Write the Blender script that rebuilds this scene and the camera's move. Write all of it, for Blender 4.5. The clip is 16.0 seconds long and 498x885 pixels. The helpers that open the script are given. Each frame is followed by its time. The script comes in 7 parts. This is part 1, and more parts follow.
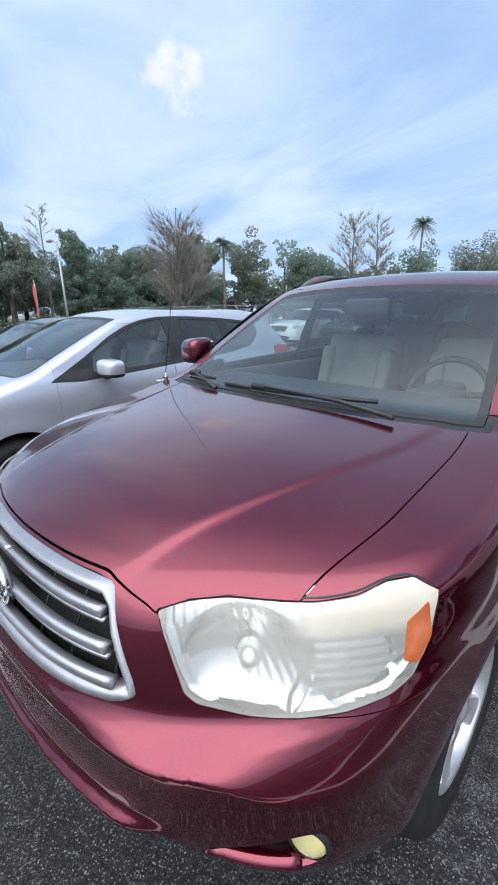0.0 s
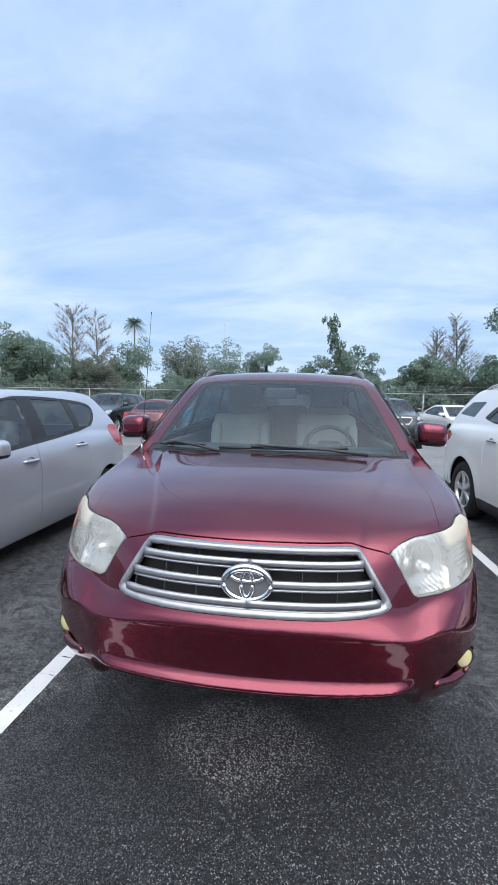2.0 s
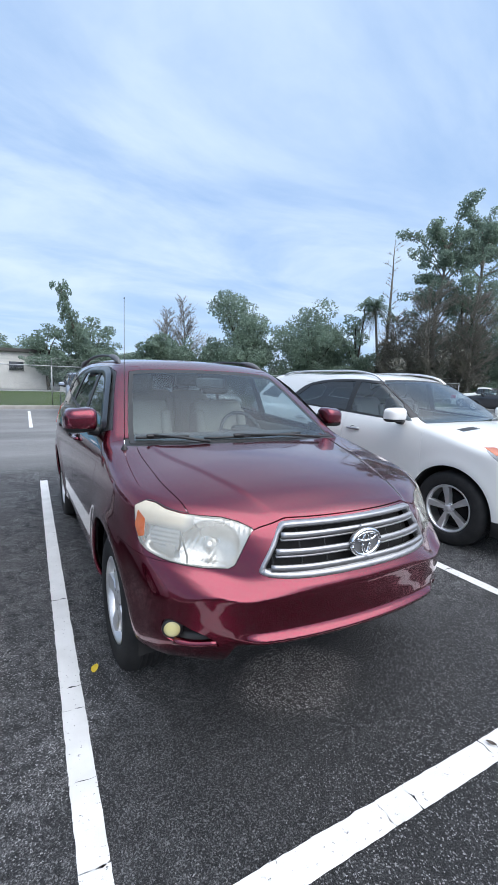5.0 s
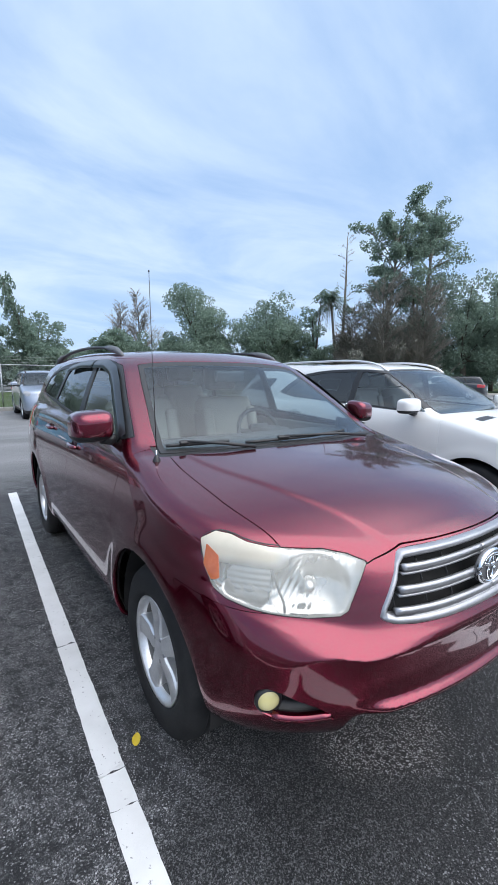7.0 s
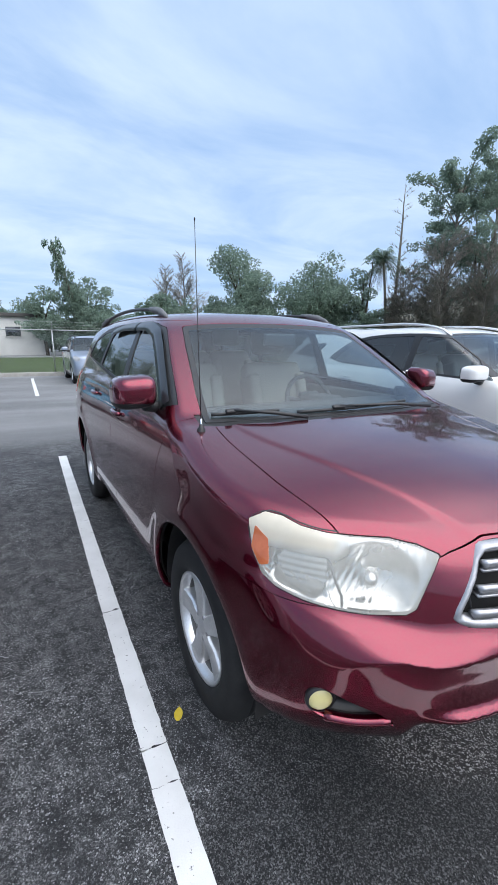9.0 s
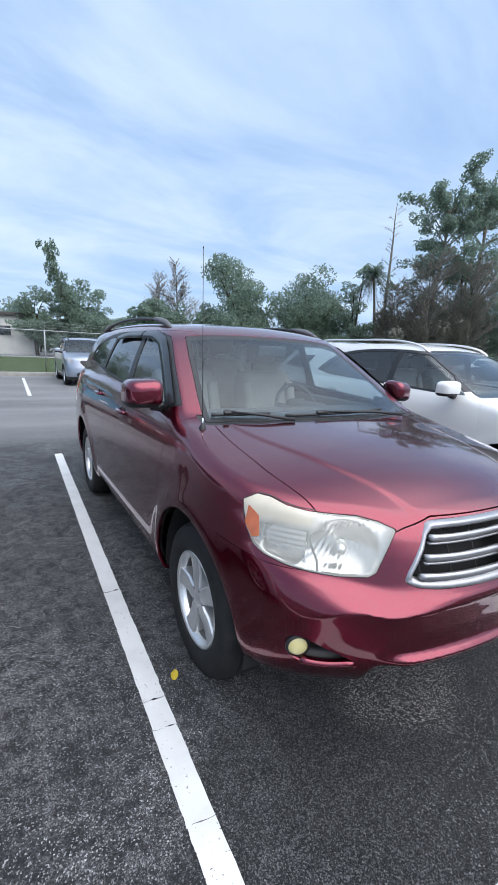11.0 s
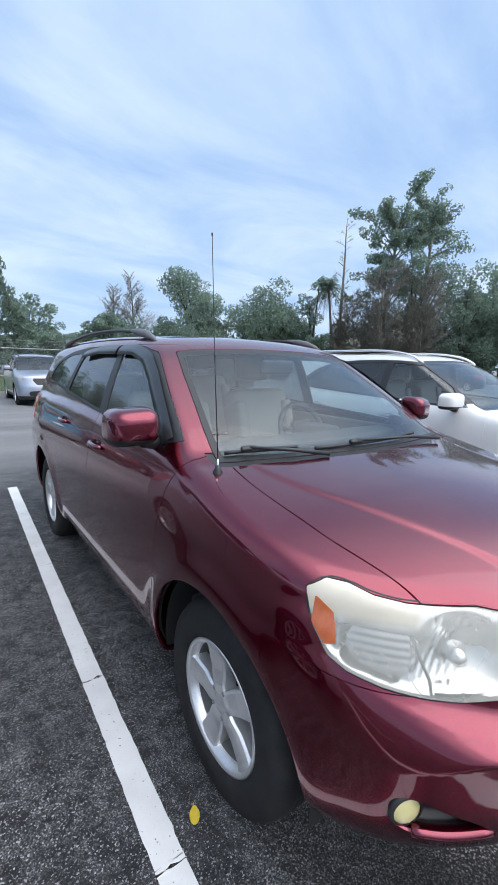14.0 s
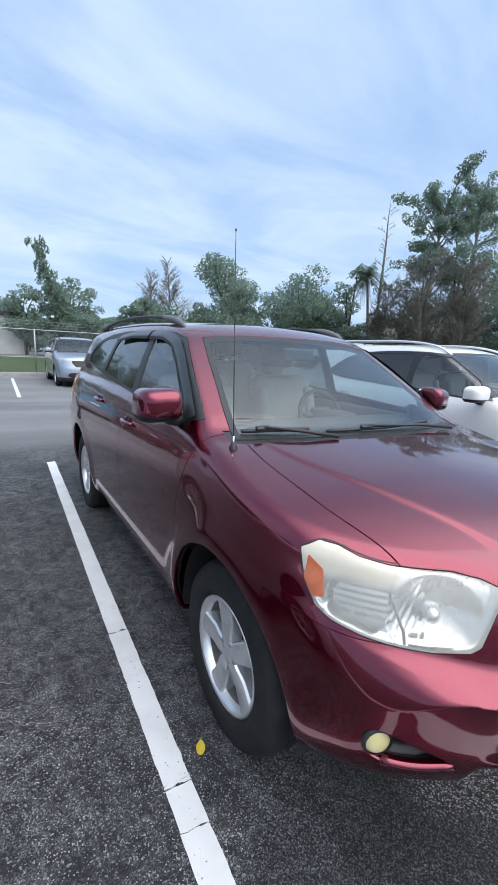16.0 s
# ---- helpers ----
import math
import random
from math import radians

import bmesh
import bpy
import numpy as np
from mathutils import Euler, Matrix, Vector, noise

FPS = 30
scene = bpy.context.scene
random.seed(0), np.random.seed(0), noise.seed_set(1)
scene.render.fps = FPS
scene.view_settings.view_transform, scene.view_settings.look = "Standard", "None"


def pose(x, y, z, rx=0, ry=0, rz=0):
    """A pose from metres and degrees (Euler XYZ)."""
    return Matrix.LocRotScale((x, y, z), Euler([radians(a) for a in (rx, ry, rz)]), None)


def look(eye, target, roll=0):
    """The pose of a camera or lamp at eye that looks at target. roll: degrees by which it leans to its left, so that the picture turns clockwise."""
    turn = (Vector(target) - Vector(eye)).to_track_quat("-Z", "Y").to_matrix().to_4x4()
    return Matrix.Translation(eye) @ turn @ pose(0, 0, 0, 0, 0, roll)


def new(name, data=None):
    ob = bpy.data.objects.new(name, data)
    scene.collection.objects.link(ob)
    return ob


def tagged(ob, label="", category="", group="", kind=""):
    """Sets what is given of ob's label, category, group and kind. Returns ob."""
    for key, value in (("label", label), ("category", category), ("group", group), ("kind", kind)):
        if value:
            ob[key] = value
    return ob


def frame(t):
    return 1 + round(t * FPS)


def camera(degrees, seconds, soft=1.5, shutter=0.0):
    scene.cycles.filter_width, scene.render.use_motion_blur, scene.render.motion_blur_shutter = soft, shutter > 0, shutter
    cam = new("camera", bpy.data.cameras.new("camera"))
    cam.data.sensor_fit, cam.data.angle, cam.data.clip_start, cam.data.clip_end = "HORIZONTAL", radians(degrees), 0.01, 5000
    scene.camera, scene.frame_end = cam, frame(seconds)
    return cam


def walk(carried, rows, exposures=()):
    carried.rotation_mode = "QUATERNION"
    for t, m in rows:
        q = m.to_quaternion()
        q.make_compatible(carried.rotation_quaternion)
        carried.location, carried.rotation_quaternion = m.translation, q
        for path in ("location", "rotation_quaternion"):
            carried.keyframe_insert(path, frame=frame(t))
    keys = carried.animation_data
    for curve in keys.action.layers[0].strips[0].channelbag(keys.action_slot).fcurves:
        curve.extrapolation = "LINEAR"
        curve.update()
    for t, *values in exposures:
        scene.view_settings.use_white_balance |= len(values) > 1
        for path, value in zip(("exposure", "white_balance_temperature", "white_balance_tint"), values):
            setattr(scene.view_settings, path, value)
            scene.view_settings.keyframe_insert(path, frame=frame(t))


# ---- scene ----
cam = camera(61.1, 16.0)
PATH = [
    (0, (1.103, -0.194, 1.49), (-0.236, 1.17, 0.901), -0.3),
    (0.5, (0.971, -0.551, 1.471), (-0.021, 1.133, 1.046), 2.7),
    (1, (0.812, -0.863, 1.504), (0.169, 0.99, 1.112), 2.2),
    (1.5, (0.491, -1.027, 1.469), (0.027, 0.891, 1.144), 1.1),
    (2, (0.198, -1.3, 1.458), (-0.071, 0.672, 1.26), 1.1),
    (2.5, (-0.053, -1.466, 1.434), (-0.047, 0.521, 1.207), 0.4),
    (3, (-0.297, -1.461, 1.451), (-0.05, 0.502, 1.158), 0.3),
    (3.2, (-0.415, -1.499, 1.427), (-0.036, 0.448, 1.169), 0.4),
    (5.3, (-1.318, -1.23, 1.542), (-0.313, 0.471, 1.229), 1.6),
    (5.5, (-1.329, -1.189, 1.524), (-0.277, 0.478, 1.19), 1.2),
    (6, (-1.315, -0.995, 1.51), (-0.215, 0.635, 1.148), 0.8),
    (6.5, (-1.328, -0.782, 1.503), (-0.279, 0.89, 1.179), 2.1),
    (7, (-1.472, -0.674, 1.515), (-0.365, 0.963, 1.207), 0.5),
    (7.5, (-1.566, -0.553, 1.516), (-0.425, 1.039, 1.108), -1.1),
    (8, (-1.528, -0.512, 1.515), (-0.434, 1.104, 1.077), 0.2),
    (8.5, (-1.449, -0.504, 1.51), (-0.459, 1.171, 1.049), 0.9),
    (9, (-1.413, -0.517, 1.499), (-0.493, 1.198, 1.037), 0.6),
    (9.2, (-1.429, -0.564, 1.499), (-0.511, 1.155, 1.046), 0.6),
    (11.3, (-1.58, -0.752, 1.517), (-0.604, 0.942, 1.096), 3.0),
    (11.5, (-1.556, -0.738, 1.514), (-0.598, 0.97, 1.107), 2.8),
    (12, (-1.485, -0.648, 1.522), (-0.514, 1.055, 1.125), 2.1),
    (12.5, (-1.419, -0.551, 1.515), (-0.406, 1.131, 1.133), 1.6),
    (13, (-1.477, -0.399, 1.509), (-0.407, 1.251, 1.143), 1.0),
    (13.5, (-1.581, -0.211, 1.517), (-0.45, 1.4, 1.163), 1.2),
    (14, (-1.541, -0.181, 1.528), (-0.406, 1.425, 1.163), 1.5),
    (14.5, (-1.461, -0.168, 1.527), (-0.368, 1.464, 1.15), 1.9),
    (15, (-1.415, -0.159, 1.505), (-0.363, 1.496, 1.115), 2.3),
    (15.5, (-1.442, -0.217, 1.508), (-0.42, 1.453, 1.102), 2.7),
    (16, (-1.572, -0.346, 1.523), (-0.562, 1.327, 1.099), 3.0),
]
walk(cam, [(t, look(eye, target, roll)) for t, eye, target, roll in PATH], [(0.0, 0.08), (16.0, 0.08)])

# ---- world and sun ----
SUN_UP, SUN_ROUND = 58.0, 160.0


def sky_world():
    world = bpy.data.worlds.new("sky")
    scene.world = world
    world.use_nodes = True
    nt = world.node_tree
    nt.nodes.clear()
    out = nt.nodes.new("ShaderNodeOutputWorld")
    back = nt.nodes.new("ShaderNodeBackground")
    sky = nt.nodes.new("ShaderNodeTexSky")
    sky.sky_type, sky.sun_disc = "NISHITA", False
    sky.sun_elevation, sky.sun_rotation = radians(SUN_UP), radians(SUN_ROUND)
    sky.air_density, sky.dust_density, sky.ozone_density = 1.0, 0.4, 3.0
    coord = nt.nodes.new("ShaderNodeTexCoord")
    # thin cloud sheets: the direction is laid on a flat layer overhead, so bands crowd towards the horizon
    split = nt.nodes.new("ShaderNodeSeparateXYZ")
    nt.links.new(coord.outputs["Generated"], split.inputs[0])
    up = nt.nodes.new("ShaderNodeMath")
    up.operation = "MAXIMUM"
    up.inputs[1].default_value = 0.0
    nt.links.new(split.outputs[2], up.inputs[0])
    lift = nt.nodes.new("ShaderNodeMath")
    lift.operation = "ADD"
    lift.inputs[1].default_value = 0.16
    nt.links.new(up.outputs[0], lift.inputs[0])
    flat = []
    for n in range(2):
        div = nt.nodes.new("ShaderNodeMath")
        div.operation = "DIVIDE"
        nt.links.new(split.outputs[n], div.inputs[0])
        nt.links.new(lift.outputs[0], div.inputs[1])
        flat.append(div)
    join = nt.nodes.new("ShaderNodeCombineXYZ")
    nt.links.new(flat[0].outputs[0], join.inputs[0])
    nt.links.new(flat[1].outputs[0], join.inputs[1])
    place = nt.nodes.new("ShaderNodeMapping")
    place.inputs["Rotation"].default_value = (0, 0, 0.6)
    place.inputs["Scale"].default_value = (0.75, 1.2, 1)
    place.inputs["Location"].default_value = (0.35, 0.2, 0)
    nt.links.new(join.outputs[0], place.inputs[0])
    big = nt.nodes.new("ShaderNodeTexNoise")
    big.inputs["Scale"].default_value, big.inputs["Detail"].default_value = 1.15, 7.0
    big.inputs["Roughness"].default_value, big.inputs["Distortion"].default_value = 0.56, 0.45
    nt.links.new(place.outputs[0], big.inputs["Vector"])
    ramp = nt.nodes.new("ShaderNodeValToRGB")
    ramp.color_ramp.elements[0].position, ramp.color_ramp.elements[1].position = 0.30, 0.74
    ramp.color_ramp.interpolation = "EASE"
    nt.links.new(big.outputs["Fac"], ramp.inputs["Fac"])
    tint = nt.nodes.new("ShaderNodeMix")
    tint.data_type = "RGBA"
    tint.inputs["B"].default_value = CLOUD
    amount = nt.nodes.new("ShaderNodeMapRange")
    amount.inputs["To Min"].default_value, amount.inputs["To Max"].default_value = 0.22, 1.0
    nt.links.new(ramp.outputs["Color"], amount.inputs["Value"])
    nt.links.new(amount.outputs[0], tint.inputs["Factor"])
    clear = nt.nodes.new("ShaderNodeMix")
    clear.data_type = "RGBA"
    clear.inputs["Factor"].default_value = 0.7
    clear.inputs["B"].default_value = BLUE
    nt.links.new(sky.outputs[0], clear.inputs["A"])
    nt.links.new(clear.outputs["Result"], tint.inputs["A"])
    # one small bright cumulus in an otherwise thin sky
    unit = nt.nodes.new("ShaderNodeVectorMath")
    unit.operation = "NORMALIZE"
    nt.links.new(coord.outputs["Generated"], unit.inputs[0])
    dot = nt.nodes.new("ShaderNodeVectorMath")
    dot.operation = "DOT_PRODUCT"
    dot.inputs[1].default_value = PUFF
    nt.links.new(unit.outputs[0], dot.inputs[0])
    lump = nt.nodes.new("ShaderNodeTexNoise")
    lump.inputs["Scale"].default_value, lump.inputs["Detail"].default_value = 22.0, 5.0
    nt.links.new(unit.outputs[0], lump.inputs["Vector"])
    shape = nt.nodes.new("ShaderNodeMath")
    shape.operation = "MULTIPLY_ADD"
    shape.inputs[1].default_value = 0.0075
    nt.links.new(lump.outputs["Fac"], shape.inputs[0])
    nt.links.new(dot.outputs["Value"], shape.inputs[2])
    rim = nt.nodes.new("ShaderNodeMapRange")
    rim.interpolation_type = "SMOOTHSTEP"
    rim.inputs["From Min"].default_value, rim.inputs["From Max"].default_value = 1.0016, 1.0044
    nt.links.new(shape.outputs[0], rim.inputs["Value"])
    puff = nt.nodes.new("ShaderNodeMix")
    puff.data_type = "RGBA"
    puff.inputs["B"].default_value = (7.8, 8.0, 8.6, 1)
    nt.links.new(rim.outputs[0], puff.inputs["Factor"])
    nt.links.new(tint.outputs["Result"], puff.inputs["A"])
    # the veiled sun brightens the cloud round it
    veil = nt.nodes.new("ShaderNodeVectorMath")
    veil.operation = "DOT_PRODUCT"
    az, el = radians(SUN_ROUND), radians(SUN_UP)
    veil.inputs[1].default_value = (math.sin(az) * math.cos(el), math.cos(az) * math.cos(el), math.sin(el))
    nt.links.new(unit.outputs[0], veil.inputs[0])
    glow = nt.nodes.new("ShaderNodeMapRange")
    glow.interpolation_type = "SMOOTHERSTEP"
    glow.inputs["From Min"].default_value, glow.inputs["From Max"].default_value = 0.40, 1.0
    glow.inputs["To Min"].default_value, glow.inputs["To Max"].default_value = 0.0, VEIL
    nt.links.new(veil.outputs["Value"], glow.inputs["Value"])
    bright = nt.nodes.new("ShaderNodeVectorMath")
    bright.operation = "MULTIPLY_ADD"
    bright.inputs[1].default_value = (6.9, 6.8, 6.8)
    nt.links.new(glow.outputs[0], bright.inputs[0])
    nt.links.new(puff.outputs["Result"], bright.inputs[2])
    nt.links.new(bright.outputs[0], back.inputs["Color"])
    back.inputs["Strength"].default_value = SKY
    nt.links.new(back.outputs[0], out.inputs["Surface"])


PUFF = (-0.722, 0.563, 0.402)
VEIL, BLUE = 3.0, (2.9, 5.0, 8.8, 1)
SKY, CLOUD = 0.116, (6.0, 7.4, 9.3, 1)
sky_world()
sun = new("sun", bpy.data.lights.new("sun", "SUN"))
sun.data.energy, sun.data.angle, sun.data.color = 0.95, radians(80), (1.0, 0.94, 0.86)
sun_az = radians(SUN_ROUND)
sun.matrix_world = look((0, 0, 0), (-math.sin(sun_az) * math.cos(radians(SUN_UP)), -math.cos(sun_az) * math.cos(radians(SUN_UP)), -math.sin(radians(SUN_UP))))

# ---- materials ----
def nodes_of(name):
    m = bpy.data.materials.new(name)
    m.use_nodes = True
    nt = m.node_tree
    return m, nt, nt.nodes["Principled BSDF"]


def grain(nt, scale, detail=4.0, rough=0.55, stretch=(1, 1, 1), coord="Object"):
    tc = nt.nodes.new("ShaderNodeTexCoord")
    mp = nt.nodes.new("ShaderNodeMapping")
    mp.inputs["Scale"].default_value = stretch
    nt.links.new(tc.outputs[coord], mp.inputs[0])
    no = nt.nodes.new("ShaderNodeTexNoise")
    no.inputs["Scale"].default_value, no.inputs["Detail"].default_value, no.inputs["Roughness"].default_value = scale, detail, rough
    nt.links.new(mp.outputs[0], no.inputs["Vector"])
    return no.outputs["Fac"]


def ramped(nt, fac, *stops):
    r = nt.nodes.new("ShaderNodeValToRGB")
    while len(r.color_ramp.elements) < len(stops):
        r.color_ramp.elements.new(0.5)
    for e, (pos, col) in zip(r.color_ramp.elements, stops):
        e.position, e.color = pos, (*col, 1)
    nt.links.new(fac, r.inputs["Fac"])
    return r.outputs["Color"]


def mixed(nt, fac, a, b):
    m = nt.nodes.new("ShaderNodeMix")
    m.data_type = "RGBA"
    for key, v in (("Factor", fac), ("A", a), ("B", b)):
        if isinstance(v, (int, float)):
            m.inputs[key].default_value = v
        elif isinstance(v, tuple):
            m.inputs[key].default_value = (*v, 1)
        else:
            nt.links.new(v, m.inputs[key])
    return m.outputs["Result"]


def bumped(nt, bsdf, height, strength, distance=0.002):
    b = nt.nodes.new("ShaderNodeBump")
    b.inputs["Strength"].default_value, b.inputs["Distance"].default_value = strength, distance
    nt.links.new(height, b.inputs["Height"])
    nt.links.new(b.outputs[0], bsdf.inputs["Normal"])


def surface(name, dark, light, scale, rough, metal=0.0, bump=0.0, coat=0.0, spec=0.5, rough_var=0.08, fine=8.0):
    """A plain material with colour, roughness and relief that vary at two scales."""
    m, nt, p = nodes_of(name)
    wide, small = grain(nt, scale), grain(nt, scale * fine)
    c = ramped(nt, wide, (0.3, dark), (0.7, light))
    c2 = mixed(nt, ramped(nt, small, (0.35, (0, 0, 0)), (0.65, (0.35, 0.35, 0.35))), c, tuple(v * 0.8 for v in dark))
    nt.links.new(c2, p.inputs["Base Color"])
    r = nt.nodes.new("ShaderNodeMapRange")
    r.inputs["To Min"].default_value, r.inputs["To Max"].default_value = max(rough - rough_var, 0.02), rough + rough_var
    nt.links.new(wide, r.inputs["Value"])
    nt.links.new(r.outputs[0], p.inputs["Roughness"])
    p.inputs["Metallic"].default_value, p.inputs["Coat Weight"].default_value = metal, coat
    p.inputs["Coat Roughness"].default_value, p.inputs["Specular IOR Level"].default_value = 0.03, spec
    if bump:
        bumped(nt, p, small, bump)
    return m


def paint(name, colour, metal=0.35, rough=0.32, coat_rough=0.03, flake=0.25, coat_ior=1.5):
    """Car paint: a metallic flake layer under clear coat, with faint dust and swirl."""
    m, nt, p = nodes_of(name)
    tc = nt.nodes.new("ShaderNodeTexCoord")
    vo = nt.nodes.new("ShaderNodeTexVoronoi")
    vo.inputs["Scale"].default_value = 900
    nt.links.new(tc.outputs["Object"], vo.inputs["Vector"])
    fl = ramped(nt, vo.outputs["Color"], (0.0, tuple(v * (1 - flake) for v in colour)), (1.0, tuple(min(v * (1 + flake), 1) for v in colour)))
    dust = ramped(nt, grain(nt, 3.0, 6), (0.45, (0, 0, 0)), (0.85, (0.025, 0.025, 0.025)))
    nt.links.new(mixed(nt, dust, fl, (0.35, 0.3, 0.28)), p.inputs["Base Color"])
    p.inputs["Metallic"].default_value, p.inputs["Roughness"].default_value = metal, rough
    p.inputs["Coat Weight"].default_value, p.inputs["Coat IOR"].default_value = 1.0, coat_ior
    r = nt.nodes.new("ShaderNodeMapRange")
    r.inputs["To Min"].default_value, r.inputs["To Max"].default_value = coat_rough * 0.5, coat_rough * 2.2
    nt.links.new(grain(nt, 2.0, 5), r.inputs["Value"])
    nt.links.new(r.outputs[0], p.inputs["Coat Roughness"])
    return m


def pane(name, tint, face_on=0.085, dust=0.05):
    """Thin glass: light passes straight, the sky mirrors in it more towards grazing views, and a film of dust lies on it."""
    m, nt, p = nodes_of(name)
    nt.nodes.remove(p)
    out = nt.nodes["Material Output"]
    tr, gl, mx, df, dm = (nt.nodes.new("ShaderNode" + k) for k in ("BsdfTransparent", "BsdfGlossy", "MixShader", "BsdfDiffuse", "MixShader"))
    tr.inputs["Color"].default_value = (*tint, 1)
    gl.inputs["Roughness"].default_value = 0.02
    df.inputs["Color"].default_value = (0.62, 0.63, 0.62, 1)
    r = nt.nodes.new("ShaderNodeMapRange")
    r.inputs["To Min"].default_value, r.inputs["To Max"].default_value = dust * 0.5, dust * 1.5
    nt.links.new(grain(nt, 3.0, 6), r.inputs["Value"])
    nt.links.new(r.outputs[0], dm.inputs[0])
    nt.links.new(tr.outputs[0], dm.inputs[1])
    nt.links.new(df.outputs[0], dm.inputs[2])
    # the gloss is the same from within and from without
    lw = nt.nodes.new("ShaderNodeLayerWeight")
    lw.inputs["Blend"].default_value = 0.5
    pw, sc = nt.nodes.new("ShaderNodeMath"), nt.nodes.new("ShaderNodeMath")
    pw.operation, sc.operation = "POWER", "MULTIPLY_ADD"
    pw.inputs[1].default_value = 4.2
    sc.inputs[1].default_value, sc.inputs[2].default_value = 1 - face_on, face_on
    nt.links.new(lw.outputs["Facing"], pw.inputs[0])
    nt.links.new(pw.outputs[0], sc.inputs[0])
    nt.links.new(sc.outputs[0], mx.inputs[0])
    nt.links.new(dm.outputs[0], mx.inputs[1])
    nt.links.new(gl.outputs[0], mx.inputs[2])
    nt.links.new(mx.outputs[0], out.inputs["Surface"])
    return m


def hazy_lens(name, tone, haze, yellow=None):
    """Clouded lamp plastic: partly clear, partly milky, glossy outside; yellow browns and clouds its upper outer part."""
    m, nt, p = nodes_of(name)
    out = nt.nodes["Material Output"]
    tr, mx = nt.nodes.new("ShaderNodeBsdfTransparent"), nt.nodes.new("ShaderNodeMixShader")
    tr.inputs["Color"].default_value = (0.97, 0.97, 0.95, 1)
    c = ramped(nt, grain(nt, 7.0, 6), (0.3, tuple(v * 0.9 for v in tone)), (0.7, tone))
    r = nt.nodes.new("ShaderNodeMapRange")
    r.inputs["To Min"].default_value, r.inputs["To Max"].default_value = max(haze - 0.22, 0.05), haze + 0.22
    nt.links.new(grain(nt, 5.0, 5), r.inputs["Value"])
    amount = r.outputs[0]
    if yellow:
        tc, sep = nt.nodes.new("ShaderNodeTexCoord"), nt.nodes.new("ShaderNodeSeparateXYZ")
        nt.links.new(tc.outputs["Object"], sep.inputs[0])
        ab, dg = nt.nodes.new("ShaderNodeMath"), nt.nodes.new("ShaderNodeMath")
        ab.operation, dg.operation = "ABSOLUTE", "ADD"
        nt.links.new(sep.outputs[0], ab.inputs[0])
        nt.links.new(ab.outputs[0], dg.inputs[0])
        nt.links.new(sep.outputs[1], dg.inputs[1])
        masks = []
        for value, lo, hi in ((sep.outputs[2], 0.915, 0.950), (dg.outputs[0], 0.93, 1.02)):
            k = nt.nodes.new("ShaderNodeMapRange")
            k.interpolation_type = "SMOOTHSTEP"
            k.inputs["From Min"].default_value, k.inputs["From Max"].default_value = lo, hi
            nt.links.new(value, k.inputs["Value"])
            masks.append(k.outputs[0])
        both_of, add = nt.nodes.new("ShaderNodeMath"), nt.nodes.new("ShaderNodeMath")
        both_of.operation, add.operation = "MULTIPLY", "MULTIPLY_ADD"
        add.inputs[1].default_value = 0.42
        nt.links.new(masks[0], both_of.inputs[0])
        nt.links.new(masks[1], both_of.inputs[1])
        nt.links.new(both_of.outputs[0], add.inputs[0])
        nt.links.new(amount, add.inputs[2])
        amount = add.outputs[0]
        c = mixed(nt, both_of.outputs[0], c, yellow)
    nt.links.new(c, p.inputs["Base Color"])
    p.inputs["Roughness"].default_value, p.inputs["Coat Weight"].default_value = 0.25, 1.0
    nt.links.new(amount, mx.inputs[0])
    nt.links.new(tr.outputs[0], mx.inputs[1])
    nt.links.new(p.outputs[0], mx.inputs[2])
    nt.links.new(mx.outputs[0], out.inputs["Surface"])
    return m


RED = paint("dark_red_paint", (0.155, 0.0024, 0.020), 0.93, 0.25, coat_rough=0.03, coat_ior=1.60)
WHITE_PAINT = paint("white_paint", (0.74, 0.74, 0.72), 0.0, 0.35, flake=0.02)
SILVER_PAINT = paint("silver_paint", (0.50, 0.525, 0.58), 0.55, 0.34)
BLACK_PAINT = paint("black_paint", (0.012, 0.013, 0.016), 0.1, 0.3)
BLUEGREY_PAINT = paint("blue_grey_paint", (0.30, 0.335, 0.40), 0.6, 0.33)
TEAL_PAINT = paint("teal_paint", (0.015, 0.15, 0.24), 0.1, 0.35)
MAROON_PAINT = paint("maroon_paint", (0.09, 0.012, 0.016), 0.4, 0.35)
CHROME = surface("satin_chrome", (0.37, 0.37, 0.385), (0.46, 0.46, 0.475), 30, 0.38, 0.75)
BRIGHT = surface("bright_chrome", (0.78, 0.79, 0.80), (0.88, 0.88, 0.9), 25, 0.07, 1.0, rough_var=0.03)
ALLOY = surface("alloy_silver", (0.66, 0.66, 0.67), (0.76, 0.76, 0.77), 12, 0.33, 0.75)
# dark copy of the alloy: shade inside the wheel put into the colour
SHADED_ALLOY = surface("shaded_rim_alloy", (0.13, 0.13, 0.13), (0.22, 0.22, 0.22), 9, 0.5, 0.5)
RUBBER = surface("tyre_rubber", (0.012, 0.012, 0.013), (0.028, 0.028, 0.028), 14, 0.75, 0, 0.25, spec=0.3)
BLACK_PLASTIC = surface("black_plastic", (0.012, 0.012, 0.013), (0.026, 0.026, 0.027), 18, 0.45, 0, 0.12)
GREY_PLASTIC = surface("grey_plastic", (0.09, 0.09, 0.095), (0.14, 0.14, 0.145), 20, 0.5, 0, 0.1)
DASH = surface("dash_vinyl", (0.05, 0.053, 0.056), (0.085, 0.088, 0.092), 22, 0.65, 0, 0.2)
